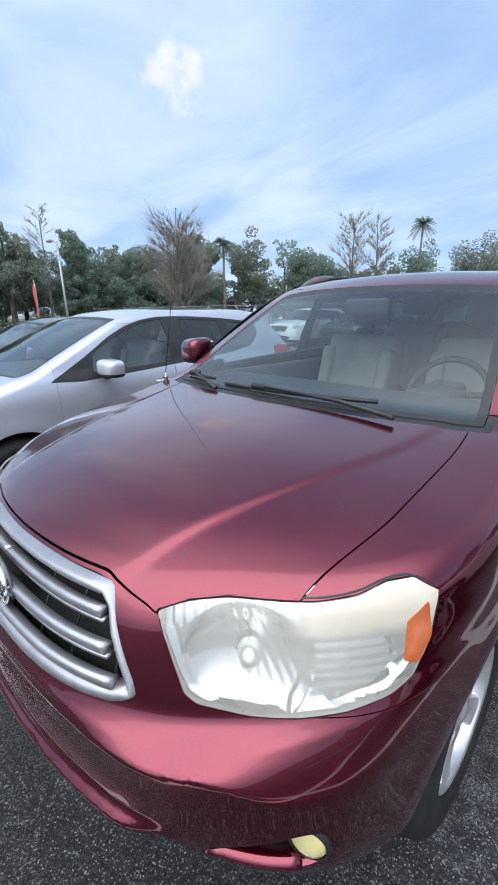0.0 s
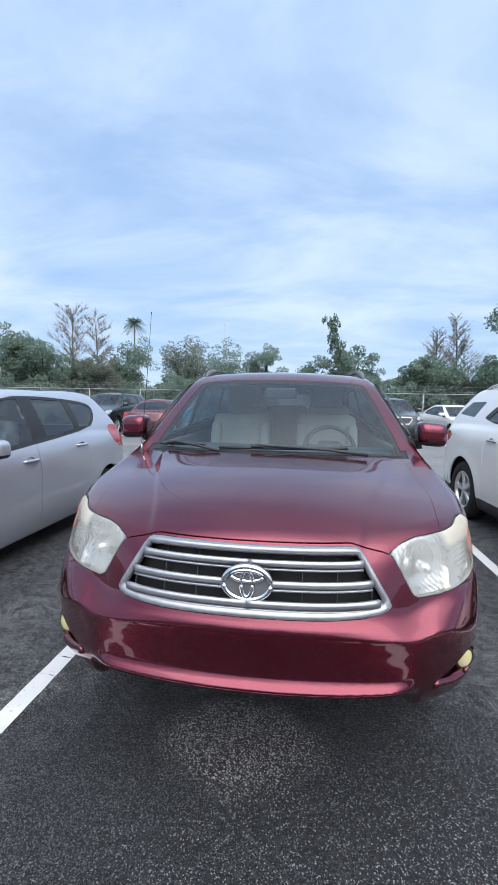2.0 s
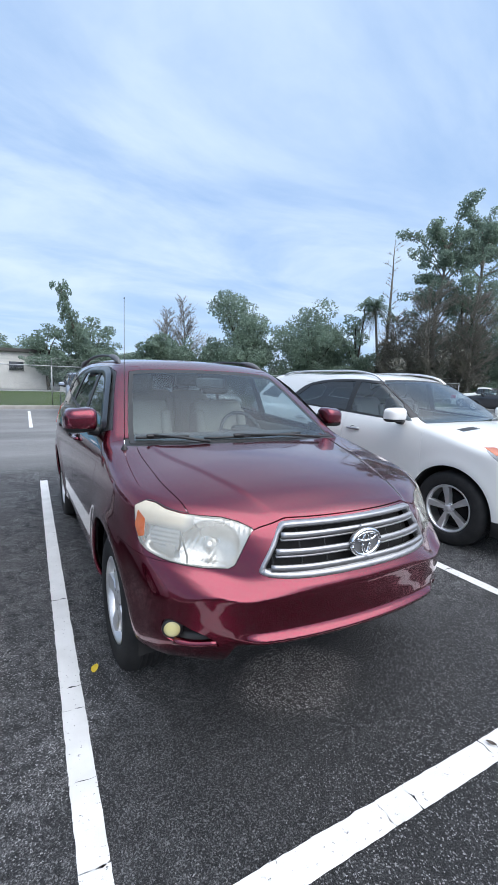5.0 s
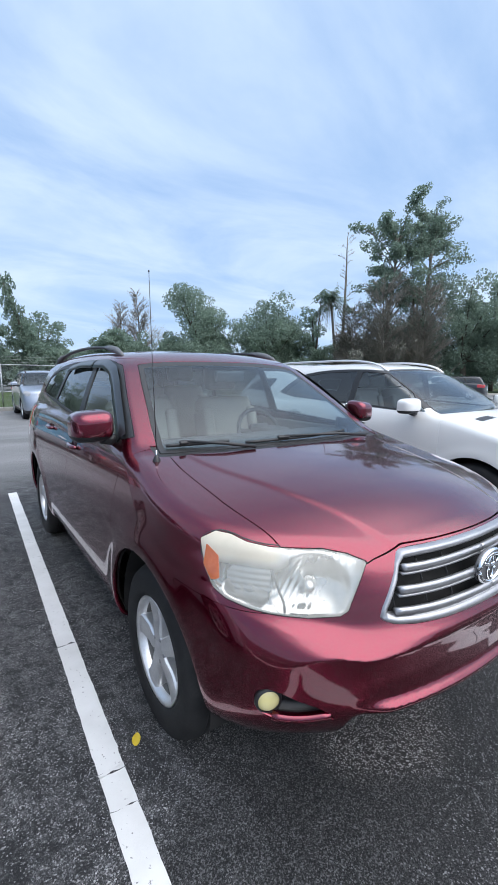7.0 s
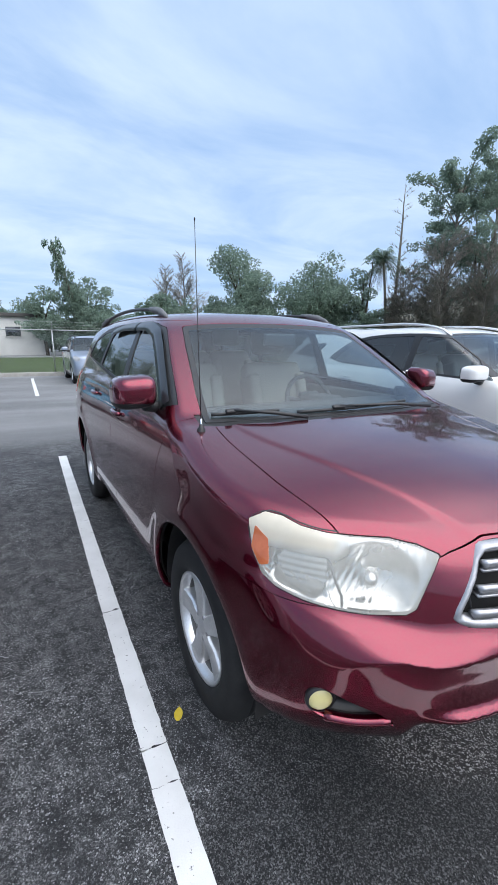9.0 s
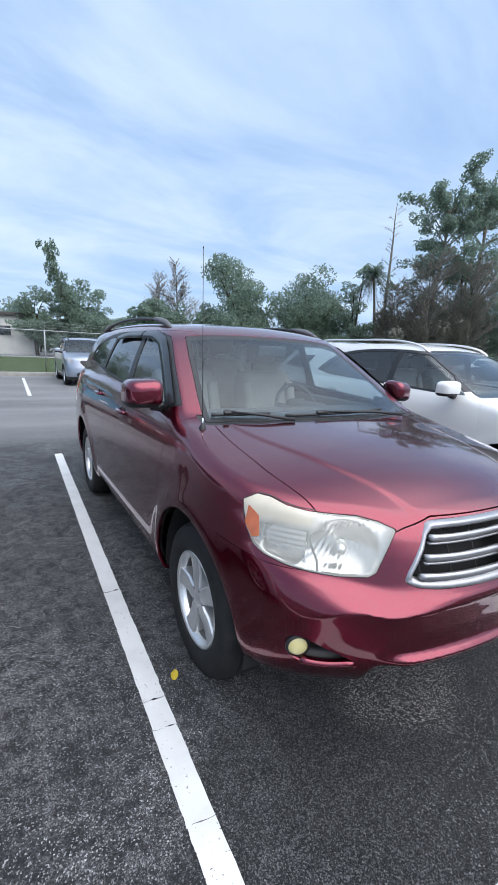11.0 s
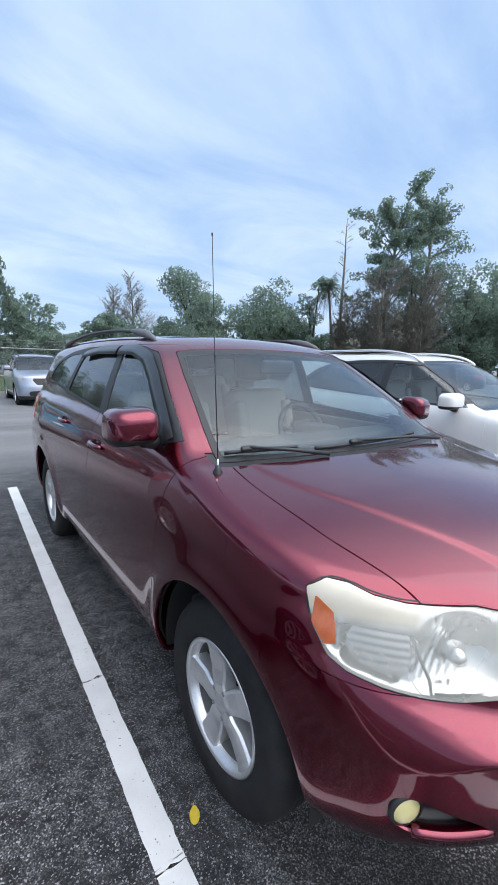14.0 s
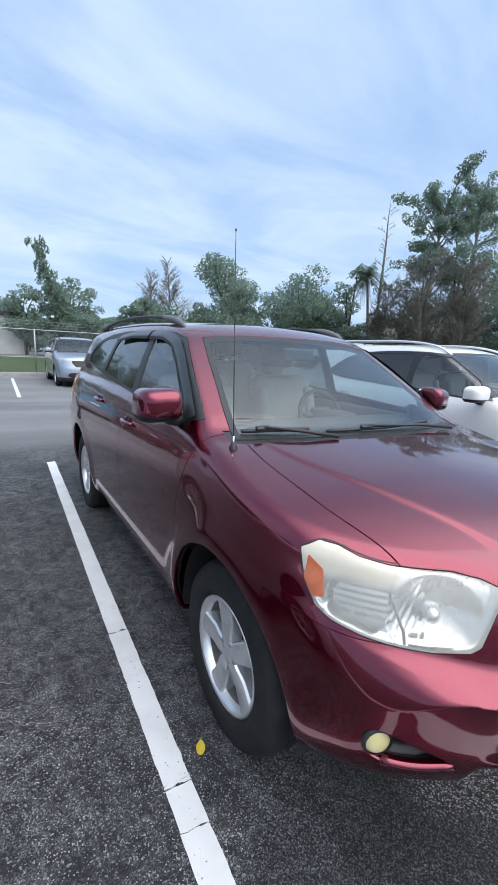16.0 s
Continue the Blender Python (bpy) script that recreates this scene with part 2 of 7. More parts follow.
BEIGE = surface("beige_leather", (0.40, 0.36, 0.30), (0.50, 0.455, 0.39), 9, 0.55, 0, 0.25)
LINING = surface("grey_headlining", (0.16, 0.16, 0.155), (0.22, 0.22, 0.21), 14, 0.9, 0, 0.2)
UNDER = surface("dark_underbody", (0.008, 0.008, 0.009), (0.02, 0.019, 0.018), 8, 0.85)
GLASS = pane("windscreen_glass", (0.62, 0.73, 0.755), 0.085, 0.015)
SIDE_GLASS = pane("front_side_glass", (0.72, 0.80, 0.79), 0.09, 0.02)
DARK_GLASS = pane("tinted_glass", (0.20, 0.235, 0.24), 0.09, 0.015)
LENS = hazy_lens("hazy_headlamp_lens", (0.76, 0.74, 0.66), 0.34, (0.70, 0.63, 0.50))
CLEAR_LENS = hazy_lens("clear_lamp_lens", (0.72, 0.74, 0.76), 0.5)
TURN_LENS = surface("ribbed_turn_lens", (0.34, 0.34, 0.33), (0.46, 0.46, 0.45), 14, 0.12, 0.6)
FOG_LENS = hazy_lens("yellowed_fog_lens", (0.82, 0.72, 0.32), 0.72)
REFLECTOR = surface("lamp_reflector", (0.56, 0.56, 0.56), (0.70, 0.70, 0.69), 12, 0.12, 0.92)
AMBER = surface("amber_lens", (0.42, 0.085, 0.018), (0.52, 0.13, 0.035), 30, 0.2, 0, 0.1, 1.0)
TAIL_RED = surface("tail_lamp_red", (0.35, 0.01, 0.012), (0.52, 0.02, 0.02), 20, 0.15, 0, 0, 1.0)
PLATE = surface("plate_white", (0.6, 0.6, 0.6), (0.75, 0.75, 0.74), 20, 0.45)
VISOR_SOLID = surface("smoked_guard", (0.014, 0.016, 0.018), (0.022, 0.024, 0.027), 10, 0.30, 0, 0, 0.2, rough_var=0.05)


def asphalt_material():
    """Worn asphalt: dark binder, pale stone chips, tyre-polished lanes, old damp patches, and darker ovals at the SUV's
    front.
    """
    m, nt, p = nodes_of("asphalt")
    tc = nt.nodes.new("ShaderNodeTexCoord")

    def chips(scale, lo, hi):
        v = nt.nodes.new("ShaderNodeTexVoronoi")
        v.inputs["Scale"].default_value = scale
        nt.links.new(tc.outputs["Object"], v.inputs["Vector"])
        sep = nt.nodes.new("ShaderNodeSeparateColor")
        nt.links.new(v.outputs["Color"], sep.inputs[0])
        return v, sep, ramped(nt, sep.outputs[0], (lo, (0, 0, 0)), (hi, (1, 1, 1)))

    v1, s1, c1 = chips(330, 0.50, 1.0)
    v2, s2, c2 = chips(225, 0.85, 1.0)
    v3, s3, c3 = chips(255, 0.61, 1.0)
    base = ramped(nt, grain(nt, 0.35, 8, 0.6), (0.32, (0.026, 0.027, 0.030)), (0.7, (0.052, 0.053, 0.057)))
    base = mixed(nt, c1, base, (0.17, 0.171, 0.176))
    base = mixed(nt, c3, base, (0.30, 0.302, 0.31))
    base = mixed(nt, ramped(nt, grain(nt, 2.2, 6, 0.65), (0.42, (0, 0, 0)), (0.66, (0.7, 0.7, 0.7))), base, (0.026, 0.027, 0.030))
    base = mixed(nt, ramped(nt, grain(nt, 12.0, 8, 0.8), (0.43, (0, 0, 0)), (0.57, (0.85, 0.85, 0.85))), base, (0.016, 0.017, 0.019))
    clump = nt.nodes.new("ShaderNodeMath")
    clump.operation = "MULTIPLY"
    nt.links.new(c2, clump.inputs[0])
    nt.links.new(ramped(nt, grain(nt, 1.4, 6, 0.7), (0.38, (0.2, 0.2, 0.2)), (0.60, (1, 1, 1))), clump.inputs[1])
    base = mixed(nt, clump.outputs[0], base, (0.56, 0.56, 0.57))
    # a patch before the bumper where the binder has worn off the stones, in a darker oval
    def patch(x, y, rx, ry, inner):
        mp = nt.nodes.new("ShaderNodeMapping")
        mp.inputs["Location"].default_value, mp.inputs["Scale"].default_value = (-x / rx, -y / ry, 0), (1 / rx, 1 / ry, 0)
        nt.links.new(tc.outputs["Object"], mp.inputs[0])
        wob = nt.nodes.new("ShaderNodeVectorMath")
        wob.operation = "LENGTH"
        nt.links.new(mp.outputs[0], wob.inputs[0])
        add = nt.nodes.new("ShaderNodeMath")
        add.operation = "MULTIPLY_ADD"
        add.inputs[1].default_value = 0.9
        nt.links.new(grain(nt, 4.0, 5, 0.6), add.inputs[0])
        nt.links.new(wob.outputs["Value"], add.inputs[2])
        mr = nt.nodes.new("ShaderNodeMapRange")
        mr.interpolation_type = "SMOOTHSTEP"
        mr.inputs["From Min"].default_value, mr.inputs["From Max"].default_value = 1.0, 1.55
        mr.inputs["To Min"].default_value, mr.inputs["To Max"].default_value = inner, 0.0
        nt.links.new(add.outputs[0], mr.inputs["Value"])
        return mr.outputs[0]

    # dark oval centred under the front bumper, with an uneven faded edge
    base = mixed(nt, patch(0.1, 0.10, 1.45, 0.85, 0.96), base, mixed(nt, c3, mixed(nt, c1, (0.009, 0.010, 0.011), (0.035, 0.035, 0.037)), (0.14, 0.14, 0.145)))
    # wider dark oval ahead of the SUV, off to the +x side
    base = mixed(nt, patch(1.5, -0.9, 2.6, 1.9, 0.8), base, mixed(nt, c2, mixed(nt, c1, (0.011, 0.012, 0.013), (0.060, 0.060, 0.063)), (0.40, 0.40, 0.41)))
    v4, s4, c4 = chips(225, 0.66, 1.0)
    worn = mixed(nt, c4, (0.034, 0.031, 0.031), (0.62, 0.61, 0.60))
    base = mixed(nt, patch(-0.06, 0.36, 0.37, 0.28, 0.85), base, worn)
    # the lane behind the stalls is older and paler, with faint swept bands
    split = nt.nodes.new("ShaderNodeSeparateXYZ")
    nt.links.new(tc.outputs["Object"], split.inputs[0])
    lane = nt.nodes.new("ShaderNodeMapRange")
    lane.interpolation_type = "SMOOTHSTEP"
    lane.inputs["From Min"].default_value, lane.inputs["From Max"].default_value = 5.6, 7.2
    nt.links.new(split.outputs[1], lane.inputs["Value"])
    bands = ramped(nt, grain(nt, 0.8, 5, 0.6, (0.12, 1.0, 1.0)), (0.35, (0.14, 0.142, 0.146)), (0.65, (0.24, 0.241, 0.244)))
    base = mixed(nt, lane.outputs[0], base, mixed(nt, c1, bands, (0.2, 0.2, 0.2)))
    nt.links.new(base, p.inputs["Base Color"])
    r = nt.nodes.new("ShaderNodeMapRange")
    r.inputs["To Min"].default_value, r.inputs["To Max"].default_value = 0.55, 0.95
    nt.links.new(grain(nt, 1.6, 6), r.inputs["Value"])
    nt.links.new(r.outputs[0], p.inputs["Roughness"])
    p.inputs["Specular IOR Level"].default_value = 0.3
    bumped(nt, p, v1.outputs["Distance"], 0.9, 0.006)
    return m


def line_paint():
    m, nt, p = nodes_of("road_paint")
    wear = ramped(nt, grain(nt, 62, 4, 0.6), (0.30, (0.13, 0.13, 0.13)), (0.35, (0.64, 0.64, 0.64)))
    dirt = ramped(nt, grain(nt, 5, 5), (0.3, (0.55, 0.55, 0.545)), (0.7, (0.66, 0.66, 0.655)))
    mul = nt.nodes.new("ShaderNodeMix")
    mul.data_type, mul.blend_type = "RGBA", "DARKEN"
    mul.inputs["Factor"].default_value = 1.0
    nt.links.new(wear, mul.inputs["A"])
    nt.links.new(dirt, mul.inputs["B"])
    nt.links.new(mul.outputs["Result"], p.inputs["Base Color"])
    p.inputs["Roughness"].default_value = 0.6
    bumped(nt, p, grain(nt, 160, 3), 0.5, 0.003)
    return m


ASPHALT, LINE = asphalt_material(), line_paint()
GRASS = surface("grass", (0.035, 0.055, 0.018), (0.075, 0.105, 0.035), 1.5, 0.9, 0, 0.6, spec=0.2, fine=14)
CONCRETE = surface("concrete", (0.28, 0.27, 0.25), (0.42, 0.41, 0.38), 3, 0.85, 0, 0.4, spec=0.3)
GALVANISED = surface("galvanised_steel", (0.30, 0.31, 0.32), (0.45, 0.46, 0.47), 10, 0.5, 0.7)
BARK = surface("bark", (0.05, 0.042, 0.034), (0.13, 0.115, 0.095), 3, 0.95, 0, 0.8, spec=0.2)
PALE_BARK = surface("pale_bark", (0.16, 0.14, 0.12), (0.28, 0.26, 0.23), 3, 0.95, 0, 0.8, spec=0.2)


def leaf_material(name, dark, light):
    m, nt, p = nodes_of(name)
    g = nt.nodes.new("ShaderNodeNewGeometry")
    c = ramped(nt, g.outputs["Random Per Island"], (0.0, dark), (1.0, light))
    wide = ramped(nt, grain(nt, 0.5, 3), (0.3, (0, 0, 0)), (0.7, (0.4, 0.4, 0.4)))
    nt.links.new(mixed(nt, wide, c, dark), p.inputs["Base Color"])
    p.inputs["Roughness"].default_value, p.inputs["Specular IOR Level"].default_value = 0.6, 0.25
    tl, mx = nt.nodes.new("ShaderNodeBsdfTranslucent"), nt.nodes.new("ShaderNodeMixShader")
    nt.links.new(c, tl.inputs["Color"])
    mx.inputs[0].default_value = 0.5
    nt.links.new(p.outputs[0], mx.inputs[1])
    nt.links.new(tl.outputs[0], mx.inputs[2])
    nt.links.new(mx.outputs[0], nt.nodes["Material Output"].inputs["Surface"])
    return m


# foliage colours are paler than real leaves, with distance haze painted into them
LEAF = leaf_material("leaves", (0.165, 0.225, 0.18), (0.265, 0.35, 0.28))
LEAF_PALE = leaf_material("pale_leaves", (0.15, 0.178, 0.14), (0.27, 0.30, 0.235))
LEAF_GREY = leaf_material("grey_moss_leaves", (0.20, 0.20, 0.175), (0.33, 0.32, 0.28))
TWIG = leaf_material("bare_twigs", (0.32, 0.30, 0.27), (0.46, 0.43, 0.39))

# ---- mesh kit ----
def part(name, data, material, parent, label="", smooth=True):
    """Links one mesh (a bmesh, or vertices and faces with optional normals) under a thing or a part."""
    me = bpy.data.meshes.new(name)
    if isinstance(data, bmesh.types.BMesh):
        data.to_mesh(me)
        data.free()
        normals = None
    else:
        verts, faces, normals = data if len(data) == 3 else (*data, None)
        verts = np.asarray(verts, np.float32)
        if isinstance(faces, np.ndarray):
            me.vertices.add(len(verts))
            me.loops.add(faces.size)
            me.polygons.add(len(faces))
            me.vertices.foreach_set("co", verts.ravel())
            me.loops.foreach_set("vertex_index", faces.astype(np.int32).ravel())
            me.polygons.foreach_set("loop_start", np.arange(len(faces), dtype=np.int32) * faces.shape[1])
            me.update(calc_edges=True)
        else:
            me.from_pydata(verts.tolist(), [], [tuple(int(i) for i in f) for f in faces])
    if smooth:
        me.shade_smooth()
    else:
        me.shade_flat()
    me.update()
    if normals is not None:
        me.normals_split_custom_set_from_vertices(np.asarray(normals, float).tolist())
    me.materials.append(material)
    ob = new(name, me)
    ob.parent = parent
    if label:
        ob["label"] = label
    return ob


def thing(name, label, category, m=None, group="", kind=""):
    ob = new(name)
    ob.empty_display_size = 0.1
    if m is not None:
        ob.matrix_basis = m
    return tagged(ob, label, category, group, kind)


def curve_of(*pts):
    """A smooth function through (u, value) points, held level past its ends."""
    xs, ys = np.array(pts, float).T
    d = np.diff(ys) / np.diff(xs)
    s = np.r_[d[0], np.where(d[:-1] * d[1:] > 0, 2 * d[:-1] * d[1:] / np.where(d[:-1] + d[1:] == 0, 1, d[:-1] + d[1:]), 0), d[-1]]

    def exact(u):
        i = np.clip(np.searchsorted(xs, u) - 1, 0, len(xs) - 2)
        h = xs[i + 1] - xs[i]
        t = (u - xs[i]) / h
        return ys[i] * (1 + 2 * t) * (1 - t) ** 2 + ys[i + 1] * t * t * (3 - 2 * t) + h * s[i] * t * (1 - t) ** 2 - h * s[i + 1] * t * t * (1 - t)

    return tabled(exact, xs[0], xs[-1])


def tabled(exact, lo, hi, count=6000):
    """The same function read off a fine even table, for speed."""
    t = exact(np.linspace(lo, hi, count))
    scale = (count - 1) / (hi - lo)

    def at(u):
        q = np.clip((u - lo) * scale, 0, count - 1.001)
        i = q.astype(np.int64)
        q = q - i
        return t[i] * (1 - q) + t[i + 1] * q

    return lambda u: at(np.asarray(u, float))


def spline_of(*pts):
    """A curve through (u, value) points with no jump in its bend, for surfaces that mirror; level past its ends."""
    xs, ys = np.array(pts, float).T
    n, h = len(xs), np.diff(xs)
    m, rhs = np.eye(n), np.zeros(n)
    for i in range(1, n - 1):
        m[i, i - 1 : i + 2] = h[i - 1], 2 * (h[i - 1] + h[i]), h[i]
        rhs[i] = 6 * ((ys[i + 1] - ys[i]) / h[i] - (ys[i] - ys[i - 1]) / h[i - 1])
    c = np.linalg.solve(m, rhs)

    def exact(u):
        i = np.clip(np.searchsorted(xs, u) - 1, 0, n - 2)
        a, b = xs[i + 1] - u, u - xs[i]
        return c[i] * a**3 / (6 * h[i]) + c[i + 1] * b**3 / (6 * h[i]) + (ys[i] / h[i] - c[i] * h[i] / 6) * a + (ys[i + 1] / h[i] - c[i + 1] * h[i] / 6) * b

    return tabled(exact, xs[0], xs[-1])


def smax(a, b, r):
    h = np.clip(0.5 + 0.5 * (a - b) / r, 0, 1)
    return b + (a - b) * h + r * h * (1 - h)


def smin(a, b, r):
    return -smax(-a, -b, r)


def rounded(pts, times=2):
    """A closed outline with its corners cut round."""
    p = np.array(pts, float)
    for _ in range(times):
        q = np.roll(p, -1, 0)
        p = np.stack([0.75 * p + 0.25 * q, 0.25 * p + 0.75 * q], 1).reshape(-1, p.shape[1])
    return p


def outline_sdf(x, y, pts):
    """Signed distance to a closed outline, minus inside."""
    pts = np.asarray(pts, float)
    d, sign = np.full(x.shape, 1e9), np.ones(x.shape)
    for (ax, ay), (bx, by) in zip(pts, np.roll(pts, 1, 0)):
        ex, ey, wx, wy = bx - ax, by - ay, x - ax, y - ay
        t = np.clip((wx * ex + wy * ey) / (ex * ex + ey * ey + 1e-12), 0, 1)
        d = np.minimum(d, (wx - ex * t) ** 2 + (wy - ey * t) ** 2)
        c1, c2, c3 = y >= ay, y < by, ex * wy > ey * wx
        sign = np.where((c1 & c2 & c3) | (~c1 & ~c2 & ~c3), -sign, sign)
    return sign * np.sqrt(d)


def net_of(f, lo, hi, step):
    """The surface f = 0 inside a box, as triangles, its corners drawn onto the surface; columns are place and normal."""
    axes = [np.arange(a, b + step, step) for a, b in zip(lo, hi)]
    gx, gy, gz = np.meshgrid(*axes, indexing="ij")
    # a coarse pass finds the cells near the surface; only those are worked out finely
    k = 4
    ca = [np.append(a[::k], a[-1] + k * step) for a in axes]
    cv = f(*np.meshgrid(*ca, indexing="ij"))
    near = np.abs(cv) < 2.6 * k * step
    v = np.where(cv < 0, -1.0, 1.0)
    for n in range(3):
        v, near = (np.take(q, np.minimum((np.arange(len(axes[n])) + k // 2) // k, q.shape[n] - 1), axis=n) for q in (v, near))
    v[near] = f(gx[near], gy[near], gz[near])
    shape = np.array(v.shape)
    ins = v < 0
    c = sum(ins[i : shape[0] - 1 + i, j : shape[1] - 1 + j, k : shape[2] - 1 + k].astype(int) for i in (0, 1) for j in (0, 1) for k in (0, 1))
    cells = np.argwhere((c > 0) & (c < 8))
    ids = -np.ones(shape - 1, int)
    ids[tuple(cells.T)] = np.arange(len(cells))
    total, count = np.zeros((len(cells), 3)), np.zeros(len(cells))
    corners = [np.array((i, j, k)) for i in (0, 1) for j in (0, 1) for k in (0, 1)]
    for a in corners:
        for n in range(3):
            if a[n]:
                continue
            b = a.copy()
            b[n] = 1
            va, vb = v[tuple((cells + a).T)], v[tuple((cells + b).T)]
            cut = (va < 0) != (vb < 0)
            t = np.where(cut, va / np.where(cut, va - vb, 1), 0)
            total += np.where(cut[:, None], cells + a + t[:, None] * (b - a), 0)
            count += cut
    pts = np.array(lo) + step * total / count[:, None]
    tris = []
    for n in range(3):
        u, w = (n + 1) % 3, (n + 2) % 3
        sl = [slice(None)] * 3
        sl[n] = slice(0, shape[n] - 1)
        s2 = list(sl)
        s2[n] = slice(1, shape[n])
        flip = ins[tuple(sl)] != ins[tuple(s2)]
        e = np.argwhere(flip)
        e = e[(e[:, u] > 0) & (e[:, w] > 0) & (e[:, u] < shape[u] - 1) & (e[:, w] < shape[w] - 1)]
        q = []
        for du, dw in ((1, 1), (0, 1), (0, 0), (1, 0)):
            o = e.copy()
            o[:, u] -= du
            o[:, w] -= dw
            q.append(ids[tuple(o.T)])
        q = np.stack(q, 1)
        outward = ins[tuple(e.T)]
        q = np.where(outward[:, None], q, q[:, ::-1])
        tris += [q[:, [0, 1, 2]], q[:, [0, 2, 3]]]
    tris = np.concatenate(tris)

    def slope(p):
        h = 1e-3
        return np.stack([f(*(p + h * np.eye(3)[n]).T) - f(*(p - h * np.eye(3)[n]).T) for n in range(3)], 1) / (2 * h)

    for _ in range(3):
        g = slope(pts)
        move = (f(*pts.T) / np.maximum((g * g).sum(1), 0.2))[:, None] * g
        pts = pts - np.clip(move, -0.5 * step, 0.5 * step)
    g = slope(pts)
    g /= np.linalg.norm(g, axis=1)[:, None] + 1e-9
    return np.hstack([pts, g]), tris


def clip(mesh, keep):
    """What lies where keep(x, y, z) >= 0."""
    v, t = mesh
    if not len(t):
        return mesh
    d = keep(v[:, 0], v[:, 1], v[:, 2])
    s = d >= 0
    ins = s[t]
    c = ins.sum(1)
    out, edges = [t[c == 3]], []
    new_ids = {}
    one, two = t[c == 1], t[c == 2]
    one = np.take_along_axis(one, (np.argmax(ins[c == 1], 1)[:, None] + np.arange(3)) % 3, 1)
    two = np.take_along_axis(two, (np.argmin(ins[c == 2], 1)[:, None] + np.arange(3)) % 3, 1)
    pairs = np.concatenate([one[:, [0, 1]], one[:, [0, 2]], two[:, [0, 1]], two[:, [0, 2]]])
    if len(pairs):
        lo, hi = pairs.min(1), pairs.max(1)
        key, back = np.unique(lo.astype(np.int64) * len(v) + hi, return_inverse=True)
        a, b = key // len(v), key % len(v)
        k = (d[a] / (d[a] - d[b]))[:, None]
        fresh = v[a] * (1 - k) + v[b] * k
        fresh[:, 3:] /= np.linalg.norm(fresh[:, 3:], axis=1)[:, None] + 1e-9
        back = back.ravel() + len(v)
        n1, n2 = len(one), len(two)
        ab, ac, da, db = back[:n1], back[n1 : 2 * n1], back[2 * n1 : 2 * n1 + n2], back[2 * n1 + n2 :]
        out += [np.stack([one[:, 0], ab, ac], 1), np.stack([da, two[:, 1], two[:, 2]], 1), np.stack([da, two[:, 2], db], 1)]
        v = np.concatenate([v, fresh])
    t = np.concatenate(out)
    used, t2 = np.unique(t, return_inverse=True)
    return v[used], t2.reshape(-1, 3)


def edged(mesh, depth, seam_x0=True):
    """Turns the open border of a panel inward, so that it has thickness."""
    v, t = mesh
    if not len(t):
        return v[:, :3], t, v[:, 3:]
    e = np.concatenate([t[:, [0, 1]], t[:, [1, 2]], t[:, [2, 0]]])
    key = e.min(1).astype(np.int64) * len(v) + e.max(1)
    uniq, idx, cnt = np.unique(key, return_index=True, return_counts=True)
    rim = e[idx[cnt == 1]]
    if seam_x0:
        rim = rim[~((np.abs(v[rim[:, 0], 0]) < 1e-5) & (np.abs(v[rim[:, 1], 0]) < 1e-5))]
    a, b = v[rim[:, 0]], v[rim[:, 1]]
    na, nb = a[:, 3:], b[:, 3:]
    side = np.cross(b[:, :3] - a[:, :3], na)
    side /= np.linalg.norm(side, axis=1)[:, None] + 1e-9
    n, m = len(v), len(rim)
    pts = np.concatenate([v[:, :3], a[:, :3], b[:, :3], b[:, :3] - depth * nb, a[:, :3] - depth * na])
    nor = np.concatenate([v[:, 3:], 0.6 * na + side, 0.6 * nb + side, side, side])
    r = np.arange(m)
    quads = np.concatenate([np.stack([n + r + m, n + r, n + r + 3 * m], 1), np.stack([n + r + m, n + r + 3 * m, n + r + 2 * m], 1)])
    nor /= np.linalg.norm(nor, axis=1)[:, None] + 1e-9
    return pts, np.concatenate([t, quads]), nor


def mirrored(solid):
    p, t, n = solid
    return p * (-1, 1, 1), t[:, ::-1], n * (-1, 1, 1)


def both(solid):
    p, t, n = solid
    p2, t2, n2 = mirrored(solid)
    return np.concatenate([p, p2]), np.concatenate([t, t2 + len(p)]), np.concatenate([n, n2])


def moved(mesh, d):
    """A panel pushed out along its normals."""
    v, t = mesh
    v = v.copy()
    v[:, :3] += d * v[:, 3:]
    return v, t


def lathe(profile, n=40, axis="x"):
    """A ring mesh from (radius, along) points turned about an axis."""
    pr = np.array(profile, float)
    a = np.linspace(0, 2 * np.pi, n, endpoint=False)
    c, s = np.cos(a), np.sin(a)
    pts = np.stack([np.stack([np.full(n, al), r * c, r * s], 1) for r, al in pr]).reshape(-1, 3)
    faces = [(k * n + i, k * n + (i + 1) % n, (k + 1) * n + (i + 1) % n, (k + 1) * n + i) for k in range(len(pr) - 1) for i in range(n)]
    if axis == "y":
        pts = pts[:, [1, 0, 2]] * (1, 1, -1)
    if axis == "z":
        pts = pts[:, [1, 2, 0]]
    return pts, faces


